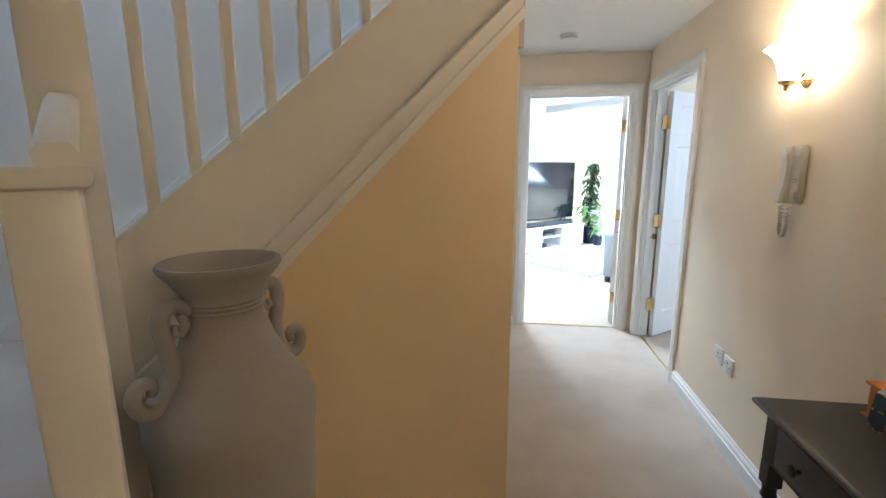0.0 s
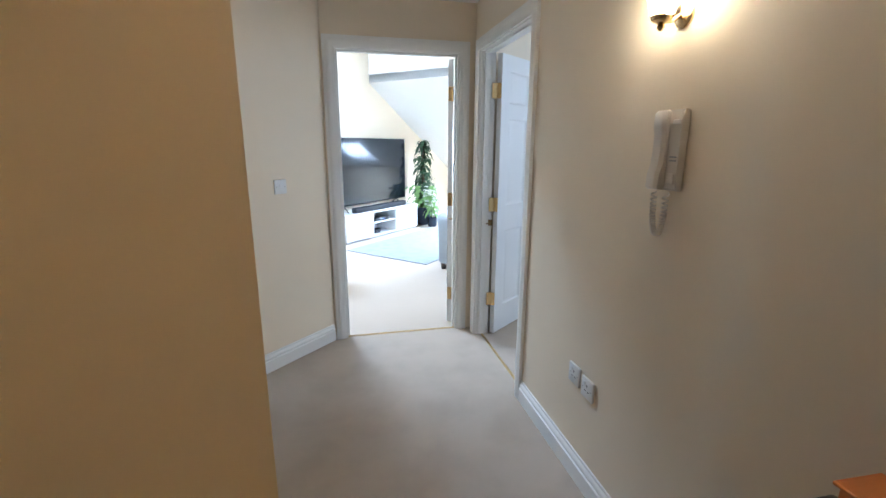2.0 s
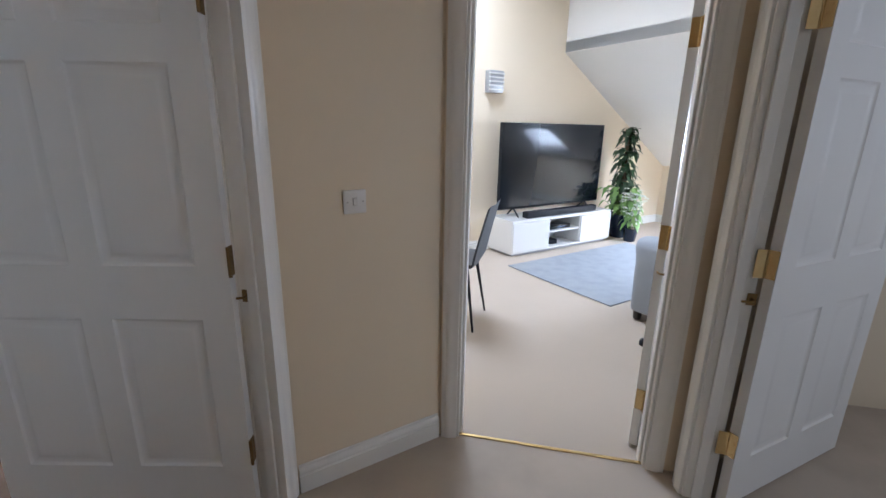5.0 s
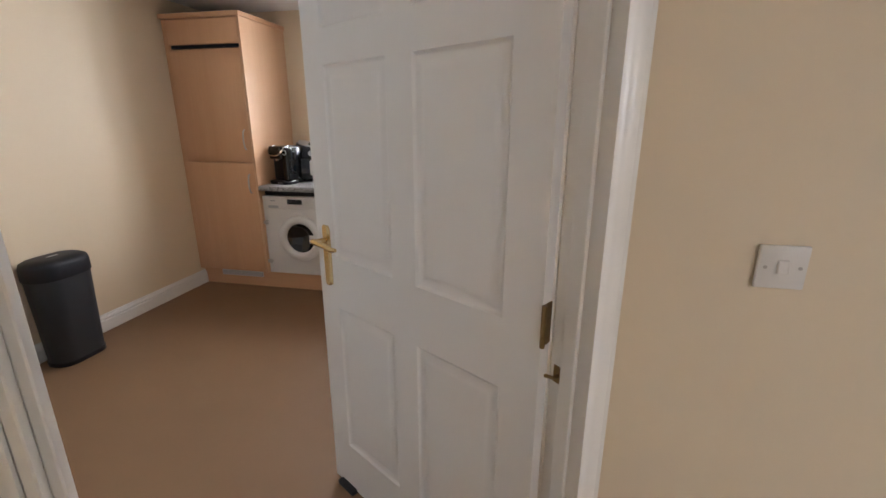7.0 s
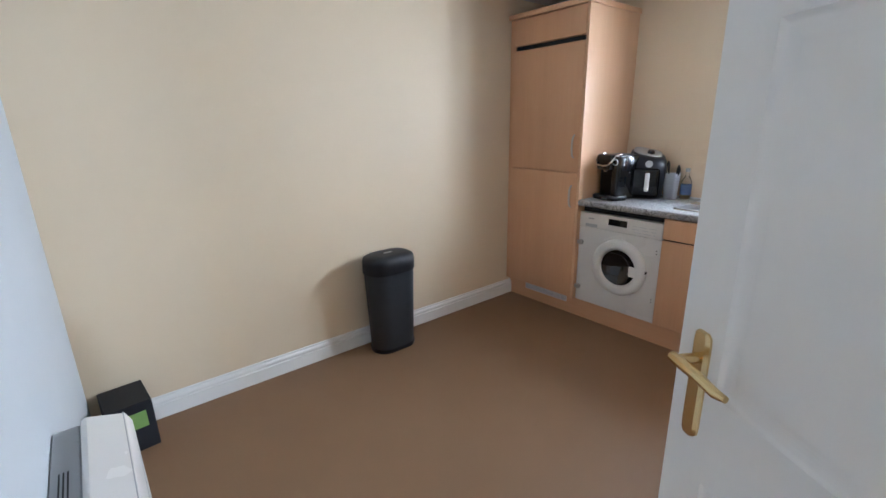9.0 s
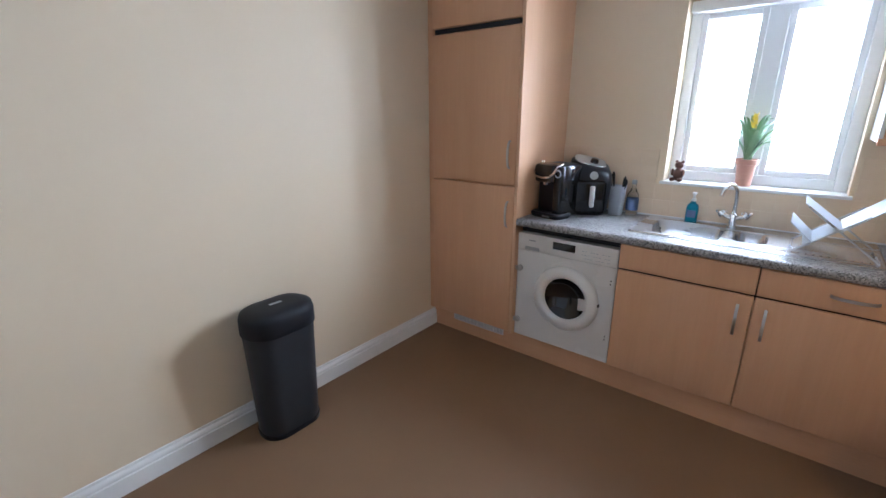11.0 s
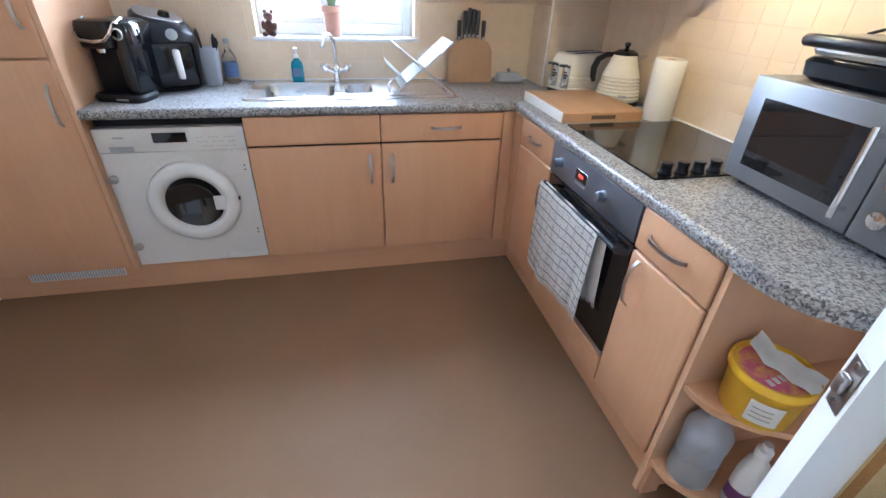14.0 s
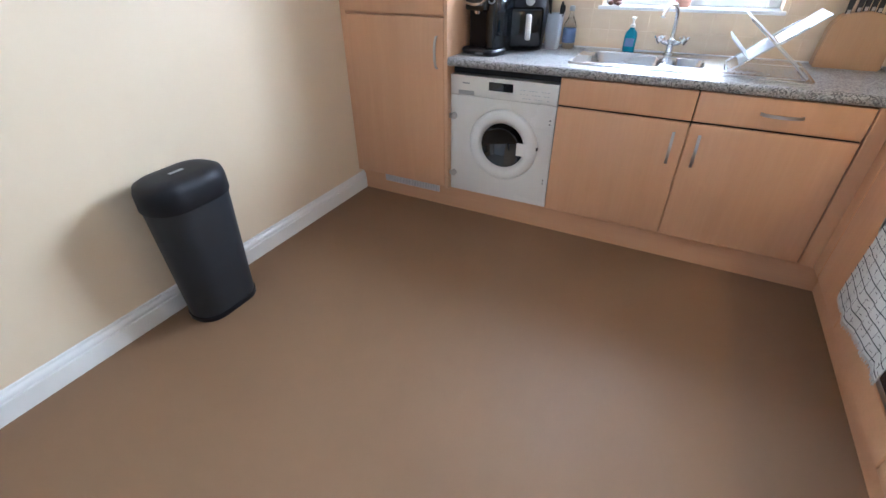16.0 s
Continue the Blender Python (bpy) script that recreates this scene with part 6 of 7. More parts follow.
def towel_sheet(y0, y1, side, zb, seed):
    """A hanging sheet with folds; side -1 is in front of the bar."""
    rnd = random.Random(seed)
    ny, nz = 36, 30
    rows = []
    for j in range(nz + 1):
        row = []
        for i in range(ny + 1):
            f, g = i / ny, j / nz
            y = y0 + (y1 - y0) * f
            z = 0.7085 - g * (0.7085 - zb - 0.02 * math.sin(5 * f + seed))
            fold = 0.009 * math.sin(9 * f + seed + g) * g + 0.004 * math.sin(21 * f + 2 * seed - 2 * g) * g
            x = side * (0.011 + 0.004 * g + abs(fold) * 0.8) + (0.002 if side < 0 else 0)
            if j == 0:
                x = 0
            elif j == 1:
                x *= 0.75
            row.append((x, y, z + 0.002 * math.sin(17 * f + 5 * g)))
        rows.append(row)
    return rows


def towel_mesh(rows, name, label):
    bm = bmesh.new()
    thick = [[(x + (0.0022 if x > 0 else -0.0022), y, z) for x, y, z in r] for r in rows]
    a = loft(bm, rows, close=False)
    b = loft(bm, thick, close=False)
    for k in range(len(a) - 1):
        bm.faces.new((a[k][0], a[k + 1][0], b[k + 1][0], b[k][0]))
        bm.faces.new((a[k][-1], a[k + 1][-1], b[k + 1][-1], b[k][-1]))
    for i in range(len(a[0]) - 1):
        bm.faces.new((a[-1][i], a[-1][i + 1], b[-1][i + 1], b[-1][i]))
    sheet = part(name, bm, "towel", TW, label, 60)
    # black yarn lines woven in
    bm = bmesh.new()
    nz, ny = len(rows) - 1, len(rows[0]) - 1
    def yarn(p, q, dy, dz):
        s = -0.0018 if p[0] < 0 else 0.0018
        loft(bm, [[(a[0] + s, a[1] - dy, a[2] - dz), (a[0] + s, a[1] + dy, a[2] + dz)] for a in (p, q)], close=False)
    for j in range(2, nz):
        for i in range(0, ny):
            if j % 3 == 2 or (i * 5 + j * 3) % 7 == 0:
                yarn(thick[j][i], thick[j][i + 1], 0, 0.0019 if j % 3 == 2 else 0.0010)
    for i in range(2, ny, 4):
        for j in range(1, nz):
            if (j + i) % 6:
                yarn(thick[j][i], thick[j + 1][i], 0.0012, 0)
    tagged(part("check_yarn", bm, "towel_line", sheet, "broken black yarn checks"), "broken black yarn checks", kind="stuff")
    bm = bmesh.new()
    for i in range(0, ny):
        for k in range(3):
            p = Vector(thick[-1][i]).lerp(Vector(thick[-1][i + 1]), k / 3)
            tube(bm, [p, p + Vector((0.001, 0.002 * math.sin(i * 3 + k), -0.015 - 0.007 * math.sin(i * 7 + k * 2)))], 0.0012, 4)
    part("fringe", bm, "towel", sheet)


# (along the bar the cloth reaches from near the corner cabinet to past the middle)
towel_mesh(towel_sheet(-0.44, 0.02, -1, 0.335, 1), "front_fold", "front of the towel")
towel_mesh(towel_sheet(-0.47, 0.0, 1, 0.43, 3), "back_fold", "back of the towel")

# bin
t = K_thing("waste_bin", "charcoal oval bin with a domed black lid against the wall", "bin", -0.540, -1.283, 0, 0)
bm = bmesh.new()
loft(bm, [rrect(0, 0, z, w, d, r, 8) for z, w, d, r in ((0.0, 0.18, 0.285, 0.085), (0.012, 0.192, 0.298, 0.092), (0.03, 0.194, 0.30, 0.093), (0.55, 0.222, 0.335, 0.105), (0.565, 0.222, 0.335, 0.105))], True, True, True)
body = part("body", bm, "bin", t, smooth=50)
bm = bmesh.new()
loft(bm, [rrect(0, 0, z, w, d, r, 8) for z, w, d, r in ((0.540, 0.226, 0.340, 0.106), (0.545, 0.234, 0.348, 0.110), (0.615, 0.232, 0.346, 0.109), (0.640, 0.216, 0.33, 0.102), (0.653, 0.17, 0.28, 0.08), (0.656, 0.10, 0.2, 0.045))],
     True, True, True)
lid = part("lid", bm, "black_matt", t, "domed black lid", 50)
part("badge", B(-0.012, -0.030, 0.6555, 0.004, 0.030, 0.6575, 0.0005, 1), "silver", lid, "small silver badge")
bm = bmesh.new()
loft(bm, [rrect(0, 0, z, w, d, 0.088, 8) for z, w, d in ((0.0, 0.196, 0.302), (0.022, 0.200, 0.306), (0.024, 0.192, 0.296))], True, True, False)
part("base_ring", bm, "black", t)

# storage heater
t = K_thing("storage_heater", "white electric storage heater with a grey back strip against the wall", "heater", 0.40, -2.9, 0)
bm = bmesh.new()
prism(bm, [(0.012, 0.09), (0.150, 0.09), (0.168, 0.12), (0.168, 0.66), (0.155, 0.69), (0.075, 0.715), (0.062, 0.71), (0.062, 0.10)], "x", 0.0, 0.86)
bmesh.ops.bevel(bm, geom=[e for e in bm.edges if abs(e.verts[0].co.x - e.verts[1].co.x) < 1e-6], offset=0.006, segments=2, affect="EDGES")
case = part("case", bm, "enamel", t)
part("back_strip", B(0.004, 0.001, 0.08, 0.856, 0.060, 0.700, 0.004, 1), "grey_plastic", t, "grey back casing with a printed label")
part("seam", B(0.0, 0.150, 0.6885, 0.86, 0.1525, 0.6915), "grey_plastic", case)
bm = bmesh.new()
for k in range(3):
    box(bm, 0.20, 0.018 + 0.008 * k, 0.700, 0.42, 0.021 + 0.008 * k, 0.7012)
box(bm, 0.46, 0.018, 0.700, 0.50, 0.04, 0.7012)
part("label", bm, "black_matt", t, "dark unreadable print on the back casing")
for x in (0.06, 0.80):
    part("foot", B(x - 0.03, 0.01, 0.0, x + 0.03, 0.16, 0.09, 0.004, 1), "enamel", t)
bm = bmesh.new()
for k in range(12):
    box(bm, 0.08 + 0.06 * k, 0.1675, 0.60, 0.12 + 0.06 * k, 0.169, 0.625)
part("outlet_slots", bm, "grey_plastic", case)

# black carton on the floor
t = K_thing("carton", "small black carton with pale print on the floor", "box", -0.56, -2.76, 0, 5)
part("body", B(-0.115, -0.09, 0.0, 0.115, 0.09, 0.245, 0.004, 1), "black_matt", t)
bm = bmesh.new()
box(bm, -0.03, 0.0905, 0.185, 0.04, 0.0912, 0.195)
box(bm, -0.05, 0.0905, 0.165, 0.06, 0.0912, 0.172)
part("print", bm, "silver", t, "pale unreadable print")
part("edge_strip", B(0.1155, -0.06, 0.12, 0.118, 0.06, 0.20), "leaf_pale", t, "green edge strip")

# plant on the sill
t = K_thing("potted_plant", "bromeliad with a yellow flower in a clay pot", "plant", 1.02, 0.655, 1.118)
bm = bmesh.new()
lathe(bm, [(0.034, 0.0), (0.036, 0.004), (0.046, 0.115), (0.053, 0.118), (0.054, 0.145), (0.049, 0.146), (0.046, 0.125), (0.0, 0.122)], n=32)
part("pot", bm, "terracotta", t)
bm = bmesh.new()
rnd = random.Random(5)
for k in range(30):
    a = 2.4 * k
    reach, rise = 0.07 + 0.095 * rnd.random(), 0.10 + 0.16 * rnd.random() * (1 - k / 60)
    w = 0.011 + 0.004 * rnd.random()
    rows = []
    for i in range(7):
        f = i / 6
        r = 0.008 + reach * f ** 1.4
        z = 0.125 + rise * math.sin(f * 1.9) / 0.95 + 0.0025 * k * f
        c, s = math.cos(a), math.sin(a)
        ww = w * (1 - f ** 2.2) + 0.0008
        mid = Vector((r * c, r * s, z - 0.003))
        side = Vector((-s, c, 0)) * ww
        rows.append([mid - side + Vector((0, 0, 0.004)), mid, mid + side + Vector((0, 0, 0.004))])
    loft(bm, rows, close=False)
part("leaves", bm, "leaf_bright", t, "arching strap leaves", 60)
bm = bmesh.new()
for k in range(18):
    a, z0 = 2.4 * k, 0.27 + 0.0055 * k
    c, s = math.cos(a), math.sin(a)
    reach = 0.036 - 0.0013 * k
    rows = []
    for i in range(4):
        f = i / 3
        mid = Vector((reach * f * c, reach * f * s, z0 + 0.03 * f))
        side = Vector((-s, c, 0)) * (0.009 * math.sin(math.pi * (0.25 + 0.7 * f)) + 0.0006)
        rows.append([mid - side, mid + Vector((0, 0, -0.002)), mid + side])
    loft(bm, rows, close=False)
tube(bm, [(0, 0, 0.13), (0, 0, 0.28)], 0.005, 8)
part("flower", bm, "flower_yellow", t, "yellow flower spike", 60)

# bear ornament
bm = bmesh.new()
def ball(cx, cy, cz, rx, ry, rz):
    bmesh.ops.create_icosphere(bm, subdivisions=2, radius=1.0, matrix=Matrix.Translation((cx, cy, cz)) @ Matrix.Diagonal((rx, ry, rz, 1)))
for b in ((0, 0, 0.040, 0.030, 0.026, 0.040), (0, -0.004, 0.094, 0.025, 0.023, 0.022), (-0.018, 0, 0.114, 0.009, 0.006, 0.009), (0.018, 0, 0.114, 0.009, 0.006, 0.009),
          (0, -0.024, 0.089, 0.010, 0.009, 0.008), (-0.03, -0.010, 0.052, 0.010, 0.012, 0.022), (0.03, -0.010, 0.052, 0.010, 0.012, 0.022),
          (-0.022, -0.022, 0.012, 0.014, 0.022, 0.012), (0.022, -0.022, 0.012, 0.014, 0.022, 0.012)):
    ball(*b)
bear = new("bear_ornament", mesh("bear_ornament", bm, "figure", 60))
bear.matrix_world = KIT @ pose(0.70, 0.625, 1.118, 0, 0, -15)
tagged(bear, "small brown sitting bear ornament on the window sill", "ornament")

# shelf contents
t = K_thing("sweet_tub", "round yellow plastic sweet tub with a pink printed lid", "tub", 1.995, -1.492, 0.495)
t.matrix_world = t.matrix_world @ Matrix.Scale(0.88, 4)
bm = bmesh.new()
lathe(bm, [(0.085, 0.0), (0.089, 0.004), (0.099, 0.125), (0.103, 0.128), (0.104, 0.146), (0.101, 0.148)], n=44)
part("body", bm, "yellow", t, smooth=50)
bm = bmesh.new()
lathe(bm, [(0.106, 0.132), (0.107, 0.135), (0.107, 0.156), (0.104, 0.159), (0.098, 0.158), (0.094, 0.150), (0.0, 0.149)], n=44, cap0=False)
lid = part("lid", bm, "yellow", t, "yellow rimmed lid", 50)
bm = bmesh.new()
lathe(bm, [(0.088, 0.1492), (0.088, 0.1502), (0.0, 0.1502)], n=44, cap0=False)
part("print", bm, "pink_print", lid, "pink and orange print with no readable words")
bm = bmesh.new()
for i in range(3):
    box(bm, -0.06 + 0.022 * i, -0.05 + 0.004 * i, 0.1504, -0.046 + 0.022 * i, -0.03 + 0.004 * i, 0.1510)
part("letters", bm, "white_plastic", lid, "pale letter shapes")
bm = bmesh.new()
rows = [[(0.1005 * math.cos(a), 0.1005 * math.sin(a), z) for a in [math.radians(205 + 5 * i) for i in range(10)]] for z in (0.03, 0.105)]
loft(bm, [[(x * 0.985, y * 0.985, z) for x, y, z in rows[0]], [(x * 1.02, y * 1.02, z) for x, y, z in rows[1]]], close=False)
part("label", bm, "paper", t, "white ingredients label", 60)
bm = bmesh.new()
for i in range(3):
    loft(bm, [[(0.1035 * math.cos(math.radians(210 + 4 * k)), 0.1035 * math.sin(math.radians(210 + 4 * k)), 0.05 + 0.016 * i + dz) for k in range(8)] for dz in (0, 0.004)], close=False)
part("label_lines", bm, "grey_plastic", t)
t2 = K_thing("paper_slip", "crumpled white paper slip lying on the tub lid", "paper", 2.01, -1.497, 0.6295, 25)
bm = bmesh.new()
loft(bm, [[(-0.034 + 0.05 * y, y, z), (-0.012, y, z + 0.008), (0.010, y, z + 0.002), (0.034 - 0.04 * y, y, z + 0.010)]
          for y, z in ((-0.080, 0.001), (-0.055, 0.007), (-0.030, 0.003), (0.0, 0.014), (0.03, 0.010), (0.055, 0.030), (0.075, 0.042))], close=False)
part("sheet", bm, "paper", t2, smooth=60)

t = K_thing("bottle", "white cleaning bottle with a purple label on the bottom shelf", "bottle", 2.03, -1.55, 0.17, 20)
bm = bmesh.new()
loft(bm, [rrect(0, 0, z, w, d, min(w, d) * 0.42, 5) for z, w, d in ((0, 0.075, 0.055), (0.005, 0.08, 0.06), (0.13, 0.08, 0.06), (0.165, 0.066, 0.052), (0.185, 0.034, 0.034), (0.20, 0.03, 0.03))], True, True, True)
part("body", bm, "white_plastic", t, smooth=50)
bm = bmesh.new()
lathe(bm, [(0.019, 0.198), (0.019, 0.222), (0.012, 0.228), (0.012, 0.242), (0.0, 0.244)], n=18)
part("cap", bm, "white_plastic", t)
bm = bmesh.new()
loft(bm, [rrect(0, 0, z, 0.0812, 0.0612, 0.0257, 5) for z in (0.03, 0.075)])
part("label", bm, "purple", t, "purple and white label", 50)
t = K_thing("bottle", "large clear plastic bottle with a grey label on the shelf", "bottle", 1.950, -1.457, 0.17)
bm = bmesh.new()
lathe(bm, [(0.055, 0), (0.058, 0.005), (0.058, 0.15), (0.060, 0.16), (0.060, 0.20), (0.045, 0.23), (0.02, 0.25), (0.018, 0.262)], n=32)
part("body", bm, "frosted", t, smooth=50)
bm = bmesh.new()
lathe(bm, [(0.0585, 0.01), (0.0588, 0.012), (0.0588, 0.10), (0.0585, 0.102)], n=32, cap0=False, cap1=False)
part("label", bm, "grey_plastic", t, "grey label", 50)
# ---- living room ----
def L_thing(name, label, category, x, y, z=0.0, turn=0.0):
    return thing(name, label, category, x, y, z, turn, KIT)


t = L_thing("tv_unit", "low white lacquered television unit with an open middle", "tv unit", 5.37, -0.19)
W, D, H = 1.70, 0.42, 0.42
bm = bmesh.new()
box(bm, 0, 0, H - 0.03, W, D, H, 0.002, 1)
part("top", bm, "tv_white", t)
for x in (0.0, 0.565, 1.115, W - 0.02):
    part("upright", B(x, 0.004, 0.05, x + 0.02, D, H - 0.03), "tv_white", t)
part("bottom", B(0, 0.004, 0.03, W, D, 0.05), "tv_white", t)
part("back", B(0.02, D - 0.01, 0.05, W - 0.02, D, H - 0.03), "tv_white", t)
part("shelf", B(0.585, 0.01, 0.225, 1.115, D - 0.01, 0.243), "tv_white", t)
part("door", B(0.003, -0.016, 0.052, 0.572, 0.003, H - 0.032, 0.002, 1), "tv_white", t)
part("door", B(1.128, -0.016, 0.052, W - 0.003, 0.003, H - 0.032, 0.002, 1), "tv_white", t)
part("plinth", B(0.03, 0.03, 0.0, W - 0.03, D - 0.02, 0.03), "grey_plastic", t)

t = L_thing("television", "large flat black television on two feet", "television", 6.215, 0.055, H)
bm = bmesh.new()
box(bm, -0.86, 0, 0.09, 0.86, 0.045, 1.075, 0.004, 1)
part("case", bm, "black", t)
part("screen", B(-0.852, -0.0025, 0.105, 0.852, 0.001, 1.067), "screen", t, "dark glossy screen")
for sx in (-0.62, 0.62):
    bm = bmesh.new()
    tube(bm, [(sx, 0.02, 0.10), (sx - 0.02, -0.10, 0.008)], 0.010, 8)
    tube(bm, [(sx, 0.02, 0.10), (sx + 0.02, 0.14, 0.008)], 0.010, 8)
    part("foot", bm, "black", t)
t = L_thing("sound_bar", "long black sound bar in front of the television", "sound bar", 6.25, -0.10, H)
bm = bmesh.new()
box(bm, -0.62, -0.045, 0, 0.58, 0.05, 0.075, 0.012, 3)
part("body", bm, "black_matt", t)
t = L_thing("set_top_box", "flat black set-top box with a blue light in the television unit", "set-top box", 6.21, -0.02, 0.243)
part("body", B(-0.17, -0.11, 0, 0.17, 0.11, 0.05, 0.005, 2), "black_gloss", t)
part("light", B(-0.05, -0.1115, 0.02, 0.08, -0.109, 0.03), "blue_tint", t, "blue front light")
t = L_thing("game_box", "small black box on the bottom of the television unit", "box", 6.12, -0.05, 0.05)
part("body", B(-0.05, -0.06, 0, 0.07, 0.06, 0.055, 0.004, 1), "black_matt", t)

# rug
bm = bmesh.new()
box(bm, 5.13, -1.72, -0.002, 7.15, -0.42, 0.012, 0.006, 2)
rug = new("rug", mesh("rug", bm, "rug"))
rug.matrix_world = KIT
tagged(rug, "pale blue-grey short-pile rug in front of the television", "rug")
rug["kind"] = "thing"

# door stop
t = thing("door_stop", "small black rubber door stop on the living room carpet", "door stop", 4.974, 1.755, 0)
bm = bmesh.new()
lathe(bm, [(0.030, 0.0), (0.032, 0.004), (0.030, 0.030), (0.022, 0.042), (0.0, 0.045)], n=20)
part("body", bm, "black_matt", t, smooth=50)

# sofa: its arm end shows
t = L_thing("sofa", "pale grey-blue fabric sofa with rounded arms", "sofa", 5.05, -2.95)
bm = bmesh.new()
loft(bm, [rrect(0.11 + dx, 0.52, z, w, 1.0, 0.05, 4) for z, w, dx in ((0.08, 0.20, 0.0), (0.10, 0.22, 0), (0.48, 0.24, -0.005), (0.58, 0.27, -0.015), (0.625, 0.25, -0.015), (0.645, 0.19, -0.01), (0.65, 0.1, 0.0))], True, True, True)
part("arm", bm, "sofa", t, smooth=60)
bm = bmesh.new()
loft(bm, [rrect(2.09, 0.52, z, w, 1.0, 0.05, 4) for z, w in ((0.08, 0.20), (0.10, 0.22), (0.48, 0.24), (0.58, 0.27), (0.625, 0.25), (0.645, 0.19), (0.65, 0.1))], True, True, True)
part("arm", bm, "sofa", t, smooth=60)
part("base", B(0.20, 0.04, 0.08, 2.0, 1.0, 0.28, 0.02, 2), "sofa", t)
for k in range(2):
    part("seat_cushion", B(0.24 + 0.87 * k, 0.22, 0.28, 1.09 + 0.87 * k, 1.03, 0.45, 0.04, 4), "sofa", t)
    part("back_cushion", B(0.24 + 0.87 * k, 0.10, 0.45, 1.09 + 0.87 * k, 0.34, 0.84, 0.06, 4), "sofa", t)
part("back", B(0.10, 0.02, 0.08, 2.10, 0.16, 0.80, 0.04, 3), "sofa", t)
for x in (0.06, 2.14):
    for y in (0.08, 0.97):
        bm = bmesh.new()
        lathe(bm, [(0.022, 0.0), (0.030, 0.01), (0.034, 0.08)], x, y, 16)
        part("foot", bm, "black_wood", t)

# dining chair
t = L_thing("dining_chair", "charcoal leatherette dining chair with black metal legs", "chair", 3.88, -1.22, 0, -139.5)
bm = bmesh.new()
rings = []
for f in range(11):
    g = f / 10
    y, z, w = (-0.22 + 0.40 * min(1, g / 0.5), 0.455 + 0.006 * math.sin(g * 6), 0.21) if g <= 0.5 else (0.18 + 0.10 * (g - 0.5) / 0.5, 0.455 + 0.42 * ((g - 0.5) / 0.5) ** 0.9, 0.215 - 0.05 * (g - 0.5))
    rings.append([(-w, y, z + 0.02), (-w * 0.5, y, z), (0, y, z - 0.006), (w * 0.5, y, z), (w, y, z + 0.02), (w, y + 0.02, z + 0.045), (0, y + 0.02, z + 0.03), (-w, y + 0.02, z + 0.045)])
loft(bm, rings, True, True, True)
part("seat_shell", bm, "chair_grey", t, smooth=60)
for sx, sy in ((-1, -1), (1, -1), (-1, 1), (1, 1)):
    bm = bmesh.new()
    tube(bm, [(sx * 0.15, sy * 0.14, 0.45), (sx * 0.21, sy * 0.21, 0.0)], [0.014, 0.008], 10)
    part("leg", bm, "black", t)

# wall lamp by the television
t = L_thing("wall_lamp", "grey slatted box wall lamp", "wall lamp", 5.35, 0.27, 1.81)
bm = bmesh.new()
box(bm, -0.10, -0.085, 0, 0.10, 0, 0.23, 0.01, 2)
part("body", bm, "silver", t)
for k in range(5):
    part("slat", B(-0.105, -0.092, 0.025 + 0.042 * k, 0.105, -0.084, 0.040 + 0.042 * k, 0.001, 1), "white_plastic", t)

# green plant on a pole
t = L_thing("potted_plant", "tall climbing green plant in a dark blue glazed pot", "plant", 7.40, -0.10)
bm = bmesh.new()
lathe(bm, [(0.11, 0), (0.12, 0.01), (0.155, 0.20), (0.165, 0.29), (0.175, 0.30), (0.175, 0.325), (0.16, 0.325), (0.155, 0.30), (0.0, 0.295)], n=36)
part("pot", bm, "pot_blue", t, smooth=50)
bm = bmesh.new()
lathe(bm, [(0.152, 0.29), (0.152, 0.303), (0.0, 0.306)], n=24)
part("soil", bm, "soil", t)
bm = bmesh.new()
tube(bm, [(0, 0, 0.28), (0.01, 0, 0.7), (-0.01, 0.01, 1.1), (0.0, 0, 1.42)], [0.03, 0.028, 0.024, 0.014], 10)
part("pole", bm, "bark", t)


def leaf_blade(bm, base_pt, heading, droop, length, width):
    c, s = math.cos(heading), math.sin(heading)
    rows = []
    for i in range(5):
        f = i / 4
        r = length * f
        z = -droop * r * f * 1.4 + 0.15 * r
        ww = width * math.sin(math.pi * min(1, 0.12 + 0.88 * f) ** 0.8) * (1 - 0.15 * f) + 0.001
        mid = Vector(base_pt) + Vector((r * c, r * s, z))
        side = Vector((-s, c, 0)) * ww
        up = Vector((0, 0, 0.18 * ww))
        rows.append([mid - side + up, mid, mid + side + up])
    loft(bm, rows, close=False)


rnd = random.Random(11)
bm = bmesh.new()
for k in range(320):
    z = 0.45 + 1.03 * rnd.random() ** 1.15
    spread = 0.15 * (1.15 - (z - 0.4) / 1.35) + 0.02
    a = rnd.random() * 2 * math.pi
    r0 = spread * rnd.random()
    leaf_blade(bm, (r0 * math.cos(a), r0 * math.sin(a), z), a + rnd.uniform(-0.7, 0.7), rnd.uniform(0.1, 1.1), rnd.uniform(0.07, 0.12), rnd.uniform(0.026, 0.045))
part("foliage", bm, "leaf", t, "dense dark green leaves", 60)
bm = bmesh.new()
for k in range(36):
    a = rnd.uniform(2.6, 4.6)
    r0 = rnd.uniform(0.16, 0.30)
    z = rnd.uniform(0.42, 0.72)
    leaf_blade(bm, (r0 * math.cos(a), r0 * math.sin(a), z), a + rnd.uniform(-0.6, 0.6), rnd.uniform(0.4, 1.2), rnd.uniform(0.07, 0.12), rnd.uniform(0.028, 0.042))
    tube(bm, [(0.03 * math.cos(a), 0.03 * math.sin(a), 0.3), (r0 * 0.6 * math.cos(a), r0 * 0.6 * math.sin(a), z * 0.85), (r0 * math.cos(a), r0 * math.sin(a), z)], 0.004, 5)
part("side_growth", bm, "leaf_pale", t, "paler side shoots", 60)
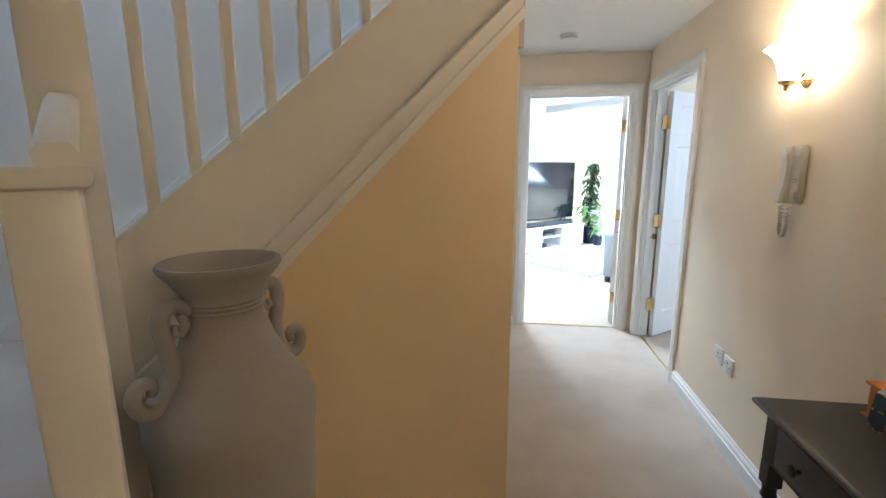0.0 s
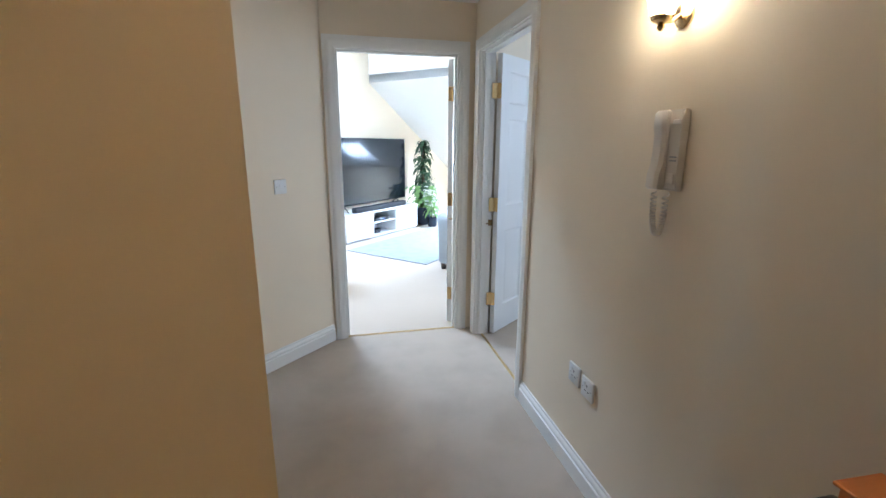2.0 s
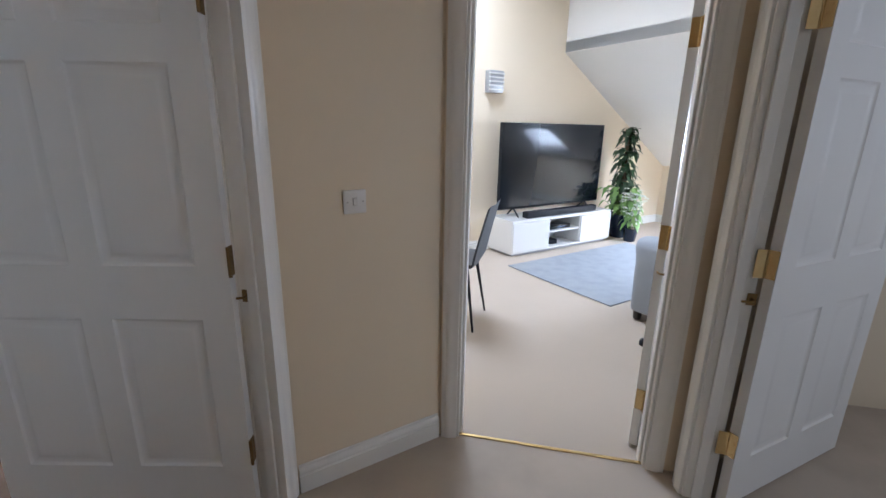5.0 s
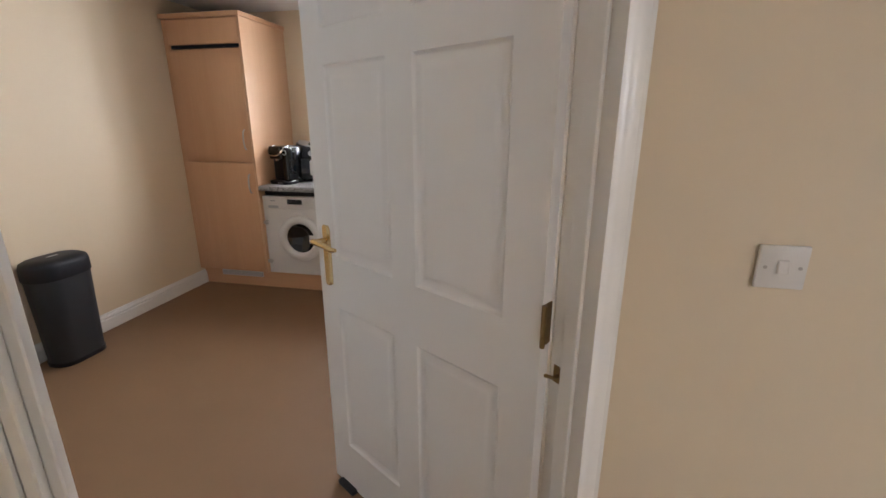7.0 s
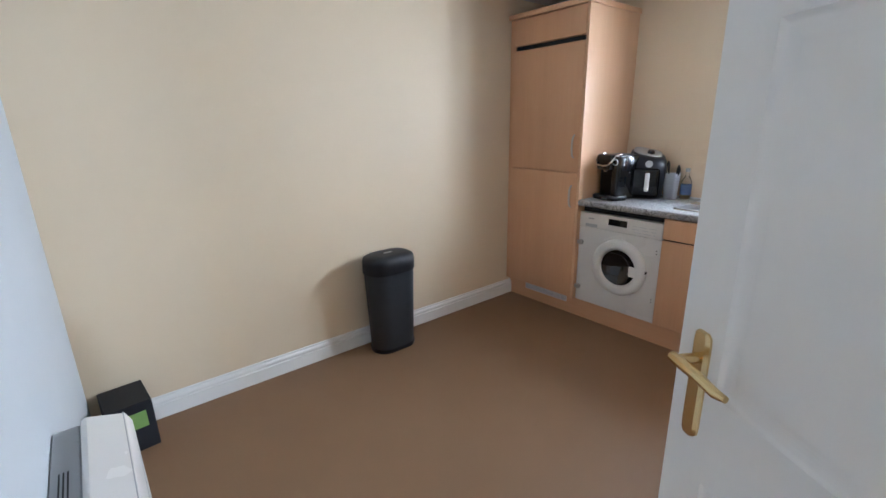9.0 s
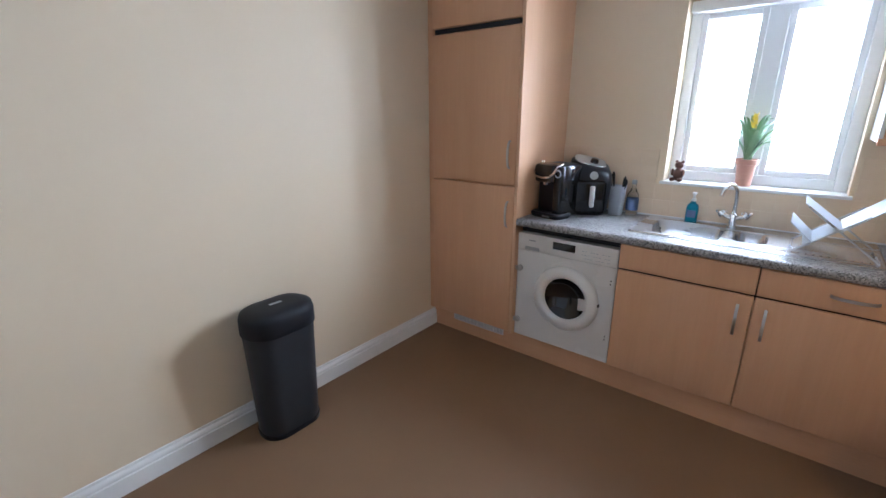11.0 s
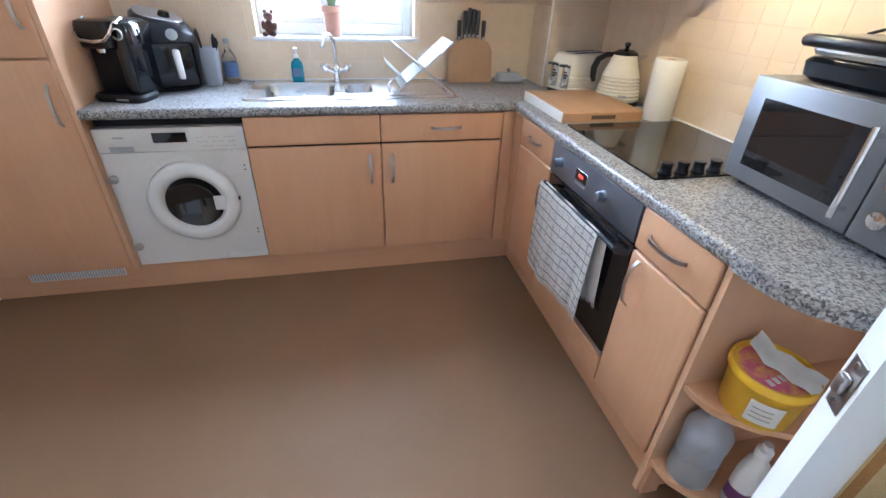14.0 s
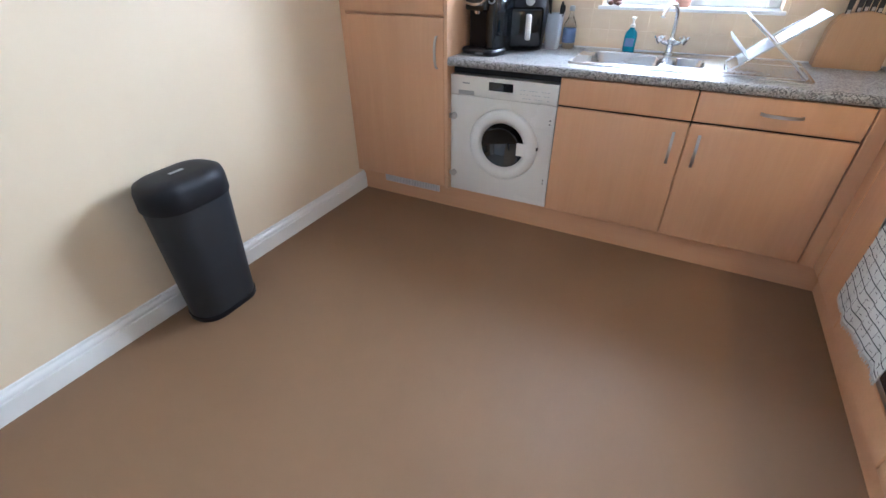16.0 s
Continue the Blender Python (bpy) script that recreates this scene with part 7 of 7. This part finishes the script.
# flowering plant in front of it
t = L_thing("flowering_plant", "white-flowered plant in a small dark pot", "plant", 7.30, -0.36)
bm = bmesh.new()
lathe(bm, [(0.07, 0), (0.075, 0.01), (0.095, 0.16), (0.10, 0.165), (0.10, 0.18), (0.09, 0.18), (0.0, 0.17)], n=28)
part("pot", bm, "pot_blue", t, smooth=50)
bm = bmesh.new()
for k in range(60):
    a = rnd.random() * 2 * math.pi
    z = rnd.uniform(0.22, 0.55)
    r0 = rnd.uniform(0.02, 0.10)
    leaf_blade(bm, (r0 * math.cos(a), r0 * math.sin(a), z), a, rnd.uniform(0.2, 1.2), rnd.uniform(0.06, 0.11), rnd.uniform(0.02, 0.034))
tube(bm, [(0, 0, 0.16), (0, 0, 0.5)], 0.006, 6)
part("foliage", bm, "leaf_pale", t, "", 60)
bm = bmesh.new()
for k in range(90):
    a = rnd.random() * 2 * math.pi
    z = rnd.uniform(0.34, 0.70)
    r0 = rnd.uniform(0.05, 0.15)
    for q in range(5):
        leaf_blade(bm, (r0 * math.cos(a), r0 * math.sin(a), z), a + q * 1.256, 0.3, 0.045, 0.018)
tagged(part("flowers", bm, "petal", t, "clusters of white flowers", 60), "clusters of white flowers", kind="stuff")

# roof window in the slope
w = new("window_2")
w.matrix_world = KIT
tagged(w, "white-framed roof window in the sloping ceiling", "roof window", kind="structure")
bm = bmesh.new()
for v0, v1, u0, u1 in ((7.98, 8.03, -2.75, -1.85), (8.70, 8.75, -2.75, -1.85), (8.03, 8.70, -2.75, -2.69), (8.03, 8.70, -1.91, -1.85)):
    prism(bm, [(v0, slope_z(v0) + 0.03), (v1, slope_z(v1) + 0.03), (v1, slope_z(v1) + 0.14), (v0, slope_z(v0) + 0.14)], "y", u0, u1)
part("window_frame", bm, "upvc", w)
bm = bmesh.new()
prism(bm, [(8.03, slope_z(8.03) + 0.08), (8.70, slope_z(8.70) + 0.08), (8.70, slope_z(8.70) + 0.088), (8.03, slope_z(8.03) + 0.088)], "y", -2.69, -1.91)
pane = part("pane", bm, "glass", w)
pane.visible_shadow = False

# ---- tiles ----
def tile_mesh(wd, ht, name):
    bm = bmesh.new()
    loft(bm, [rrect(0, 0, z, wd - 0.002 - 2 * o, ht - 0.002 - 2 * o, 0.003, 1) for z, o in ((0.0, 0.0), (0.0062, 0.0), (0.0068, 0.0005), (0.007, 0.0012))], True, False, True)
    return mesh(name, bm, "tile", 0)


def tile_field(name, label, m, cols, rows, wd, ht, skip=lambda i, j: False):
    """Tiles on a wall: m carries x along the wall, y up the wall, z out of it."""
    back = bmesh.new()
    data = tile_mesh(wd, ht, "tile")
    field = thing(name, label, "wall tiles", kind="structure")
    field.matrix_world = m
    rnd = random.Random(len(name))
    for j in range(rows):
        for i in range(cols):
            if skip(i, j):
                continue
            box(back, wd * i, ht * j, 0.0, wd * (i + 1), ht * (j + 1), 0.0080)
            o = new("tile", data)
            o.parent = field
            o.matrix_local = Matrix.Translation((wd * (i + 0.5), ht * (j + 0.5), 0.002 + rnd.uniform(0, 0.0006))) @ pose(0, 0, 0, rnd.uniform(-0.06, 0.06), rnd.uniform(-0.06, 0.06), 0)
    part("grout", back, "grout", field, smooth=0)


T = 0.0985
# behind the sink, up to the sill beside and below the window
tile_field("trim_tiles_sink", "cream glazed tiles behind the sink", KIT @ Matrix.Translation((0.0, 0.5995, 0.905)) @ pose(0, 0, 0, 90, 0, 0), 22, 4, T, T,
           lambda i, j: (j >= 2 and 0.59 < T * (i + 0.5) < 1.49) or T * (i + 1) > 2.15)
# behind the hob: x runs towards the door end
tile_field("trim_tiles_hob", "cream glazed tiles behind the hob", KIT @ Matrix.Translation((2.4695, 0.362, 0.905)) @ pose(0, 0, 0, 90, 0, -90), 22, 7, T, T,
           lambda i, j: j >= 5 and T * (i + 0.5) < 0.77)
tile_field("trim_tiles_boxing", "cream glazed tiles on the boxed corner", KIT @ Matrix.Translation((2.1445, 0.5995, 0.905)) @ pose(0, 0, 0, 90, 0, -90), 2, 4, 0.119, T)
tile_field("trim_tiles_corner", "cream glazed tiles on the boxed corner front", KIT @ Matrix.Translation((2.1445, 0.3615, 0.905)) @ pose(0, 0, 0, 90, 0, 0), 3, 4, 0.1083, T)

# white plastic bead on the boxed corner, seal along the worktop
bm = bmesh.new()
box(bm, 2.128, 0.345, 0.905, 2.1365, 0.3535, 1.372, 0.002, 1)
setting("trim_tile_bead", bm, "upvc", "white plastic bead on the tiled corner", KIT, 30, "tile trim")
bm = bmesh.new()
box(bm, 0.0, 0.580, 0.905, 2.136, 0.592, 0.913, 0.003, 2)
box(bm, 2.448, -1.69, 0.905, 2.461, 0.345, 0.913, 0.003, 2)
setting("trim_seal", bm, "upvc", "white sealant between worktop and tiles", KIT, 40, "sealant")
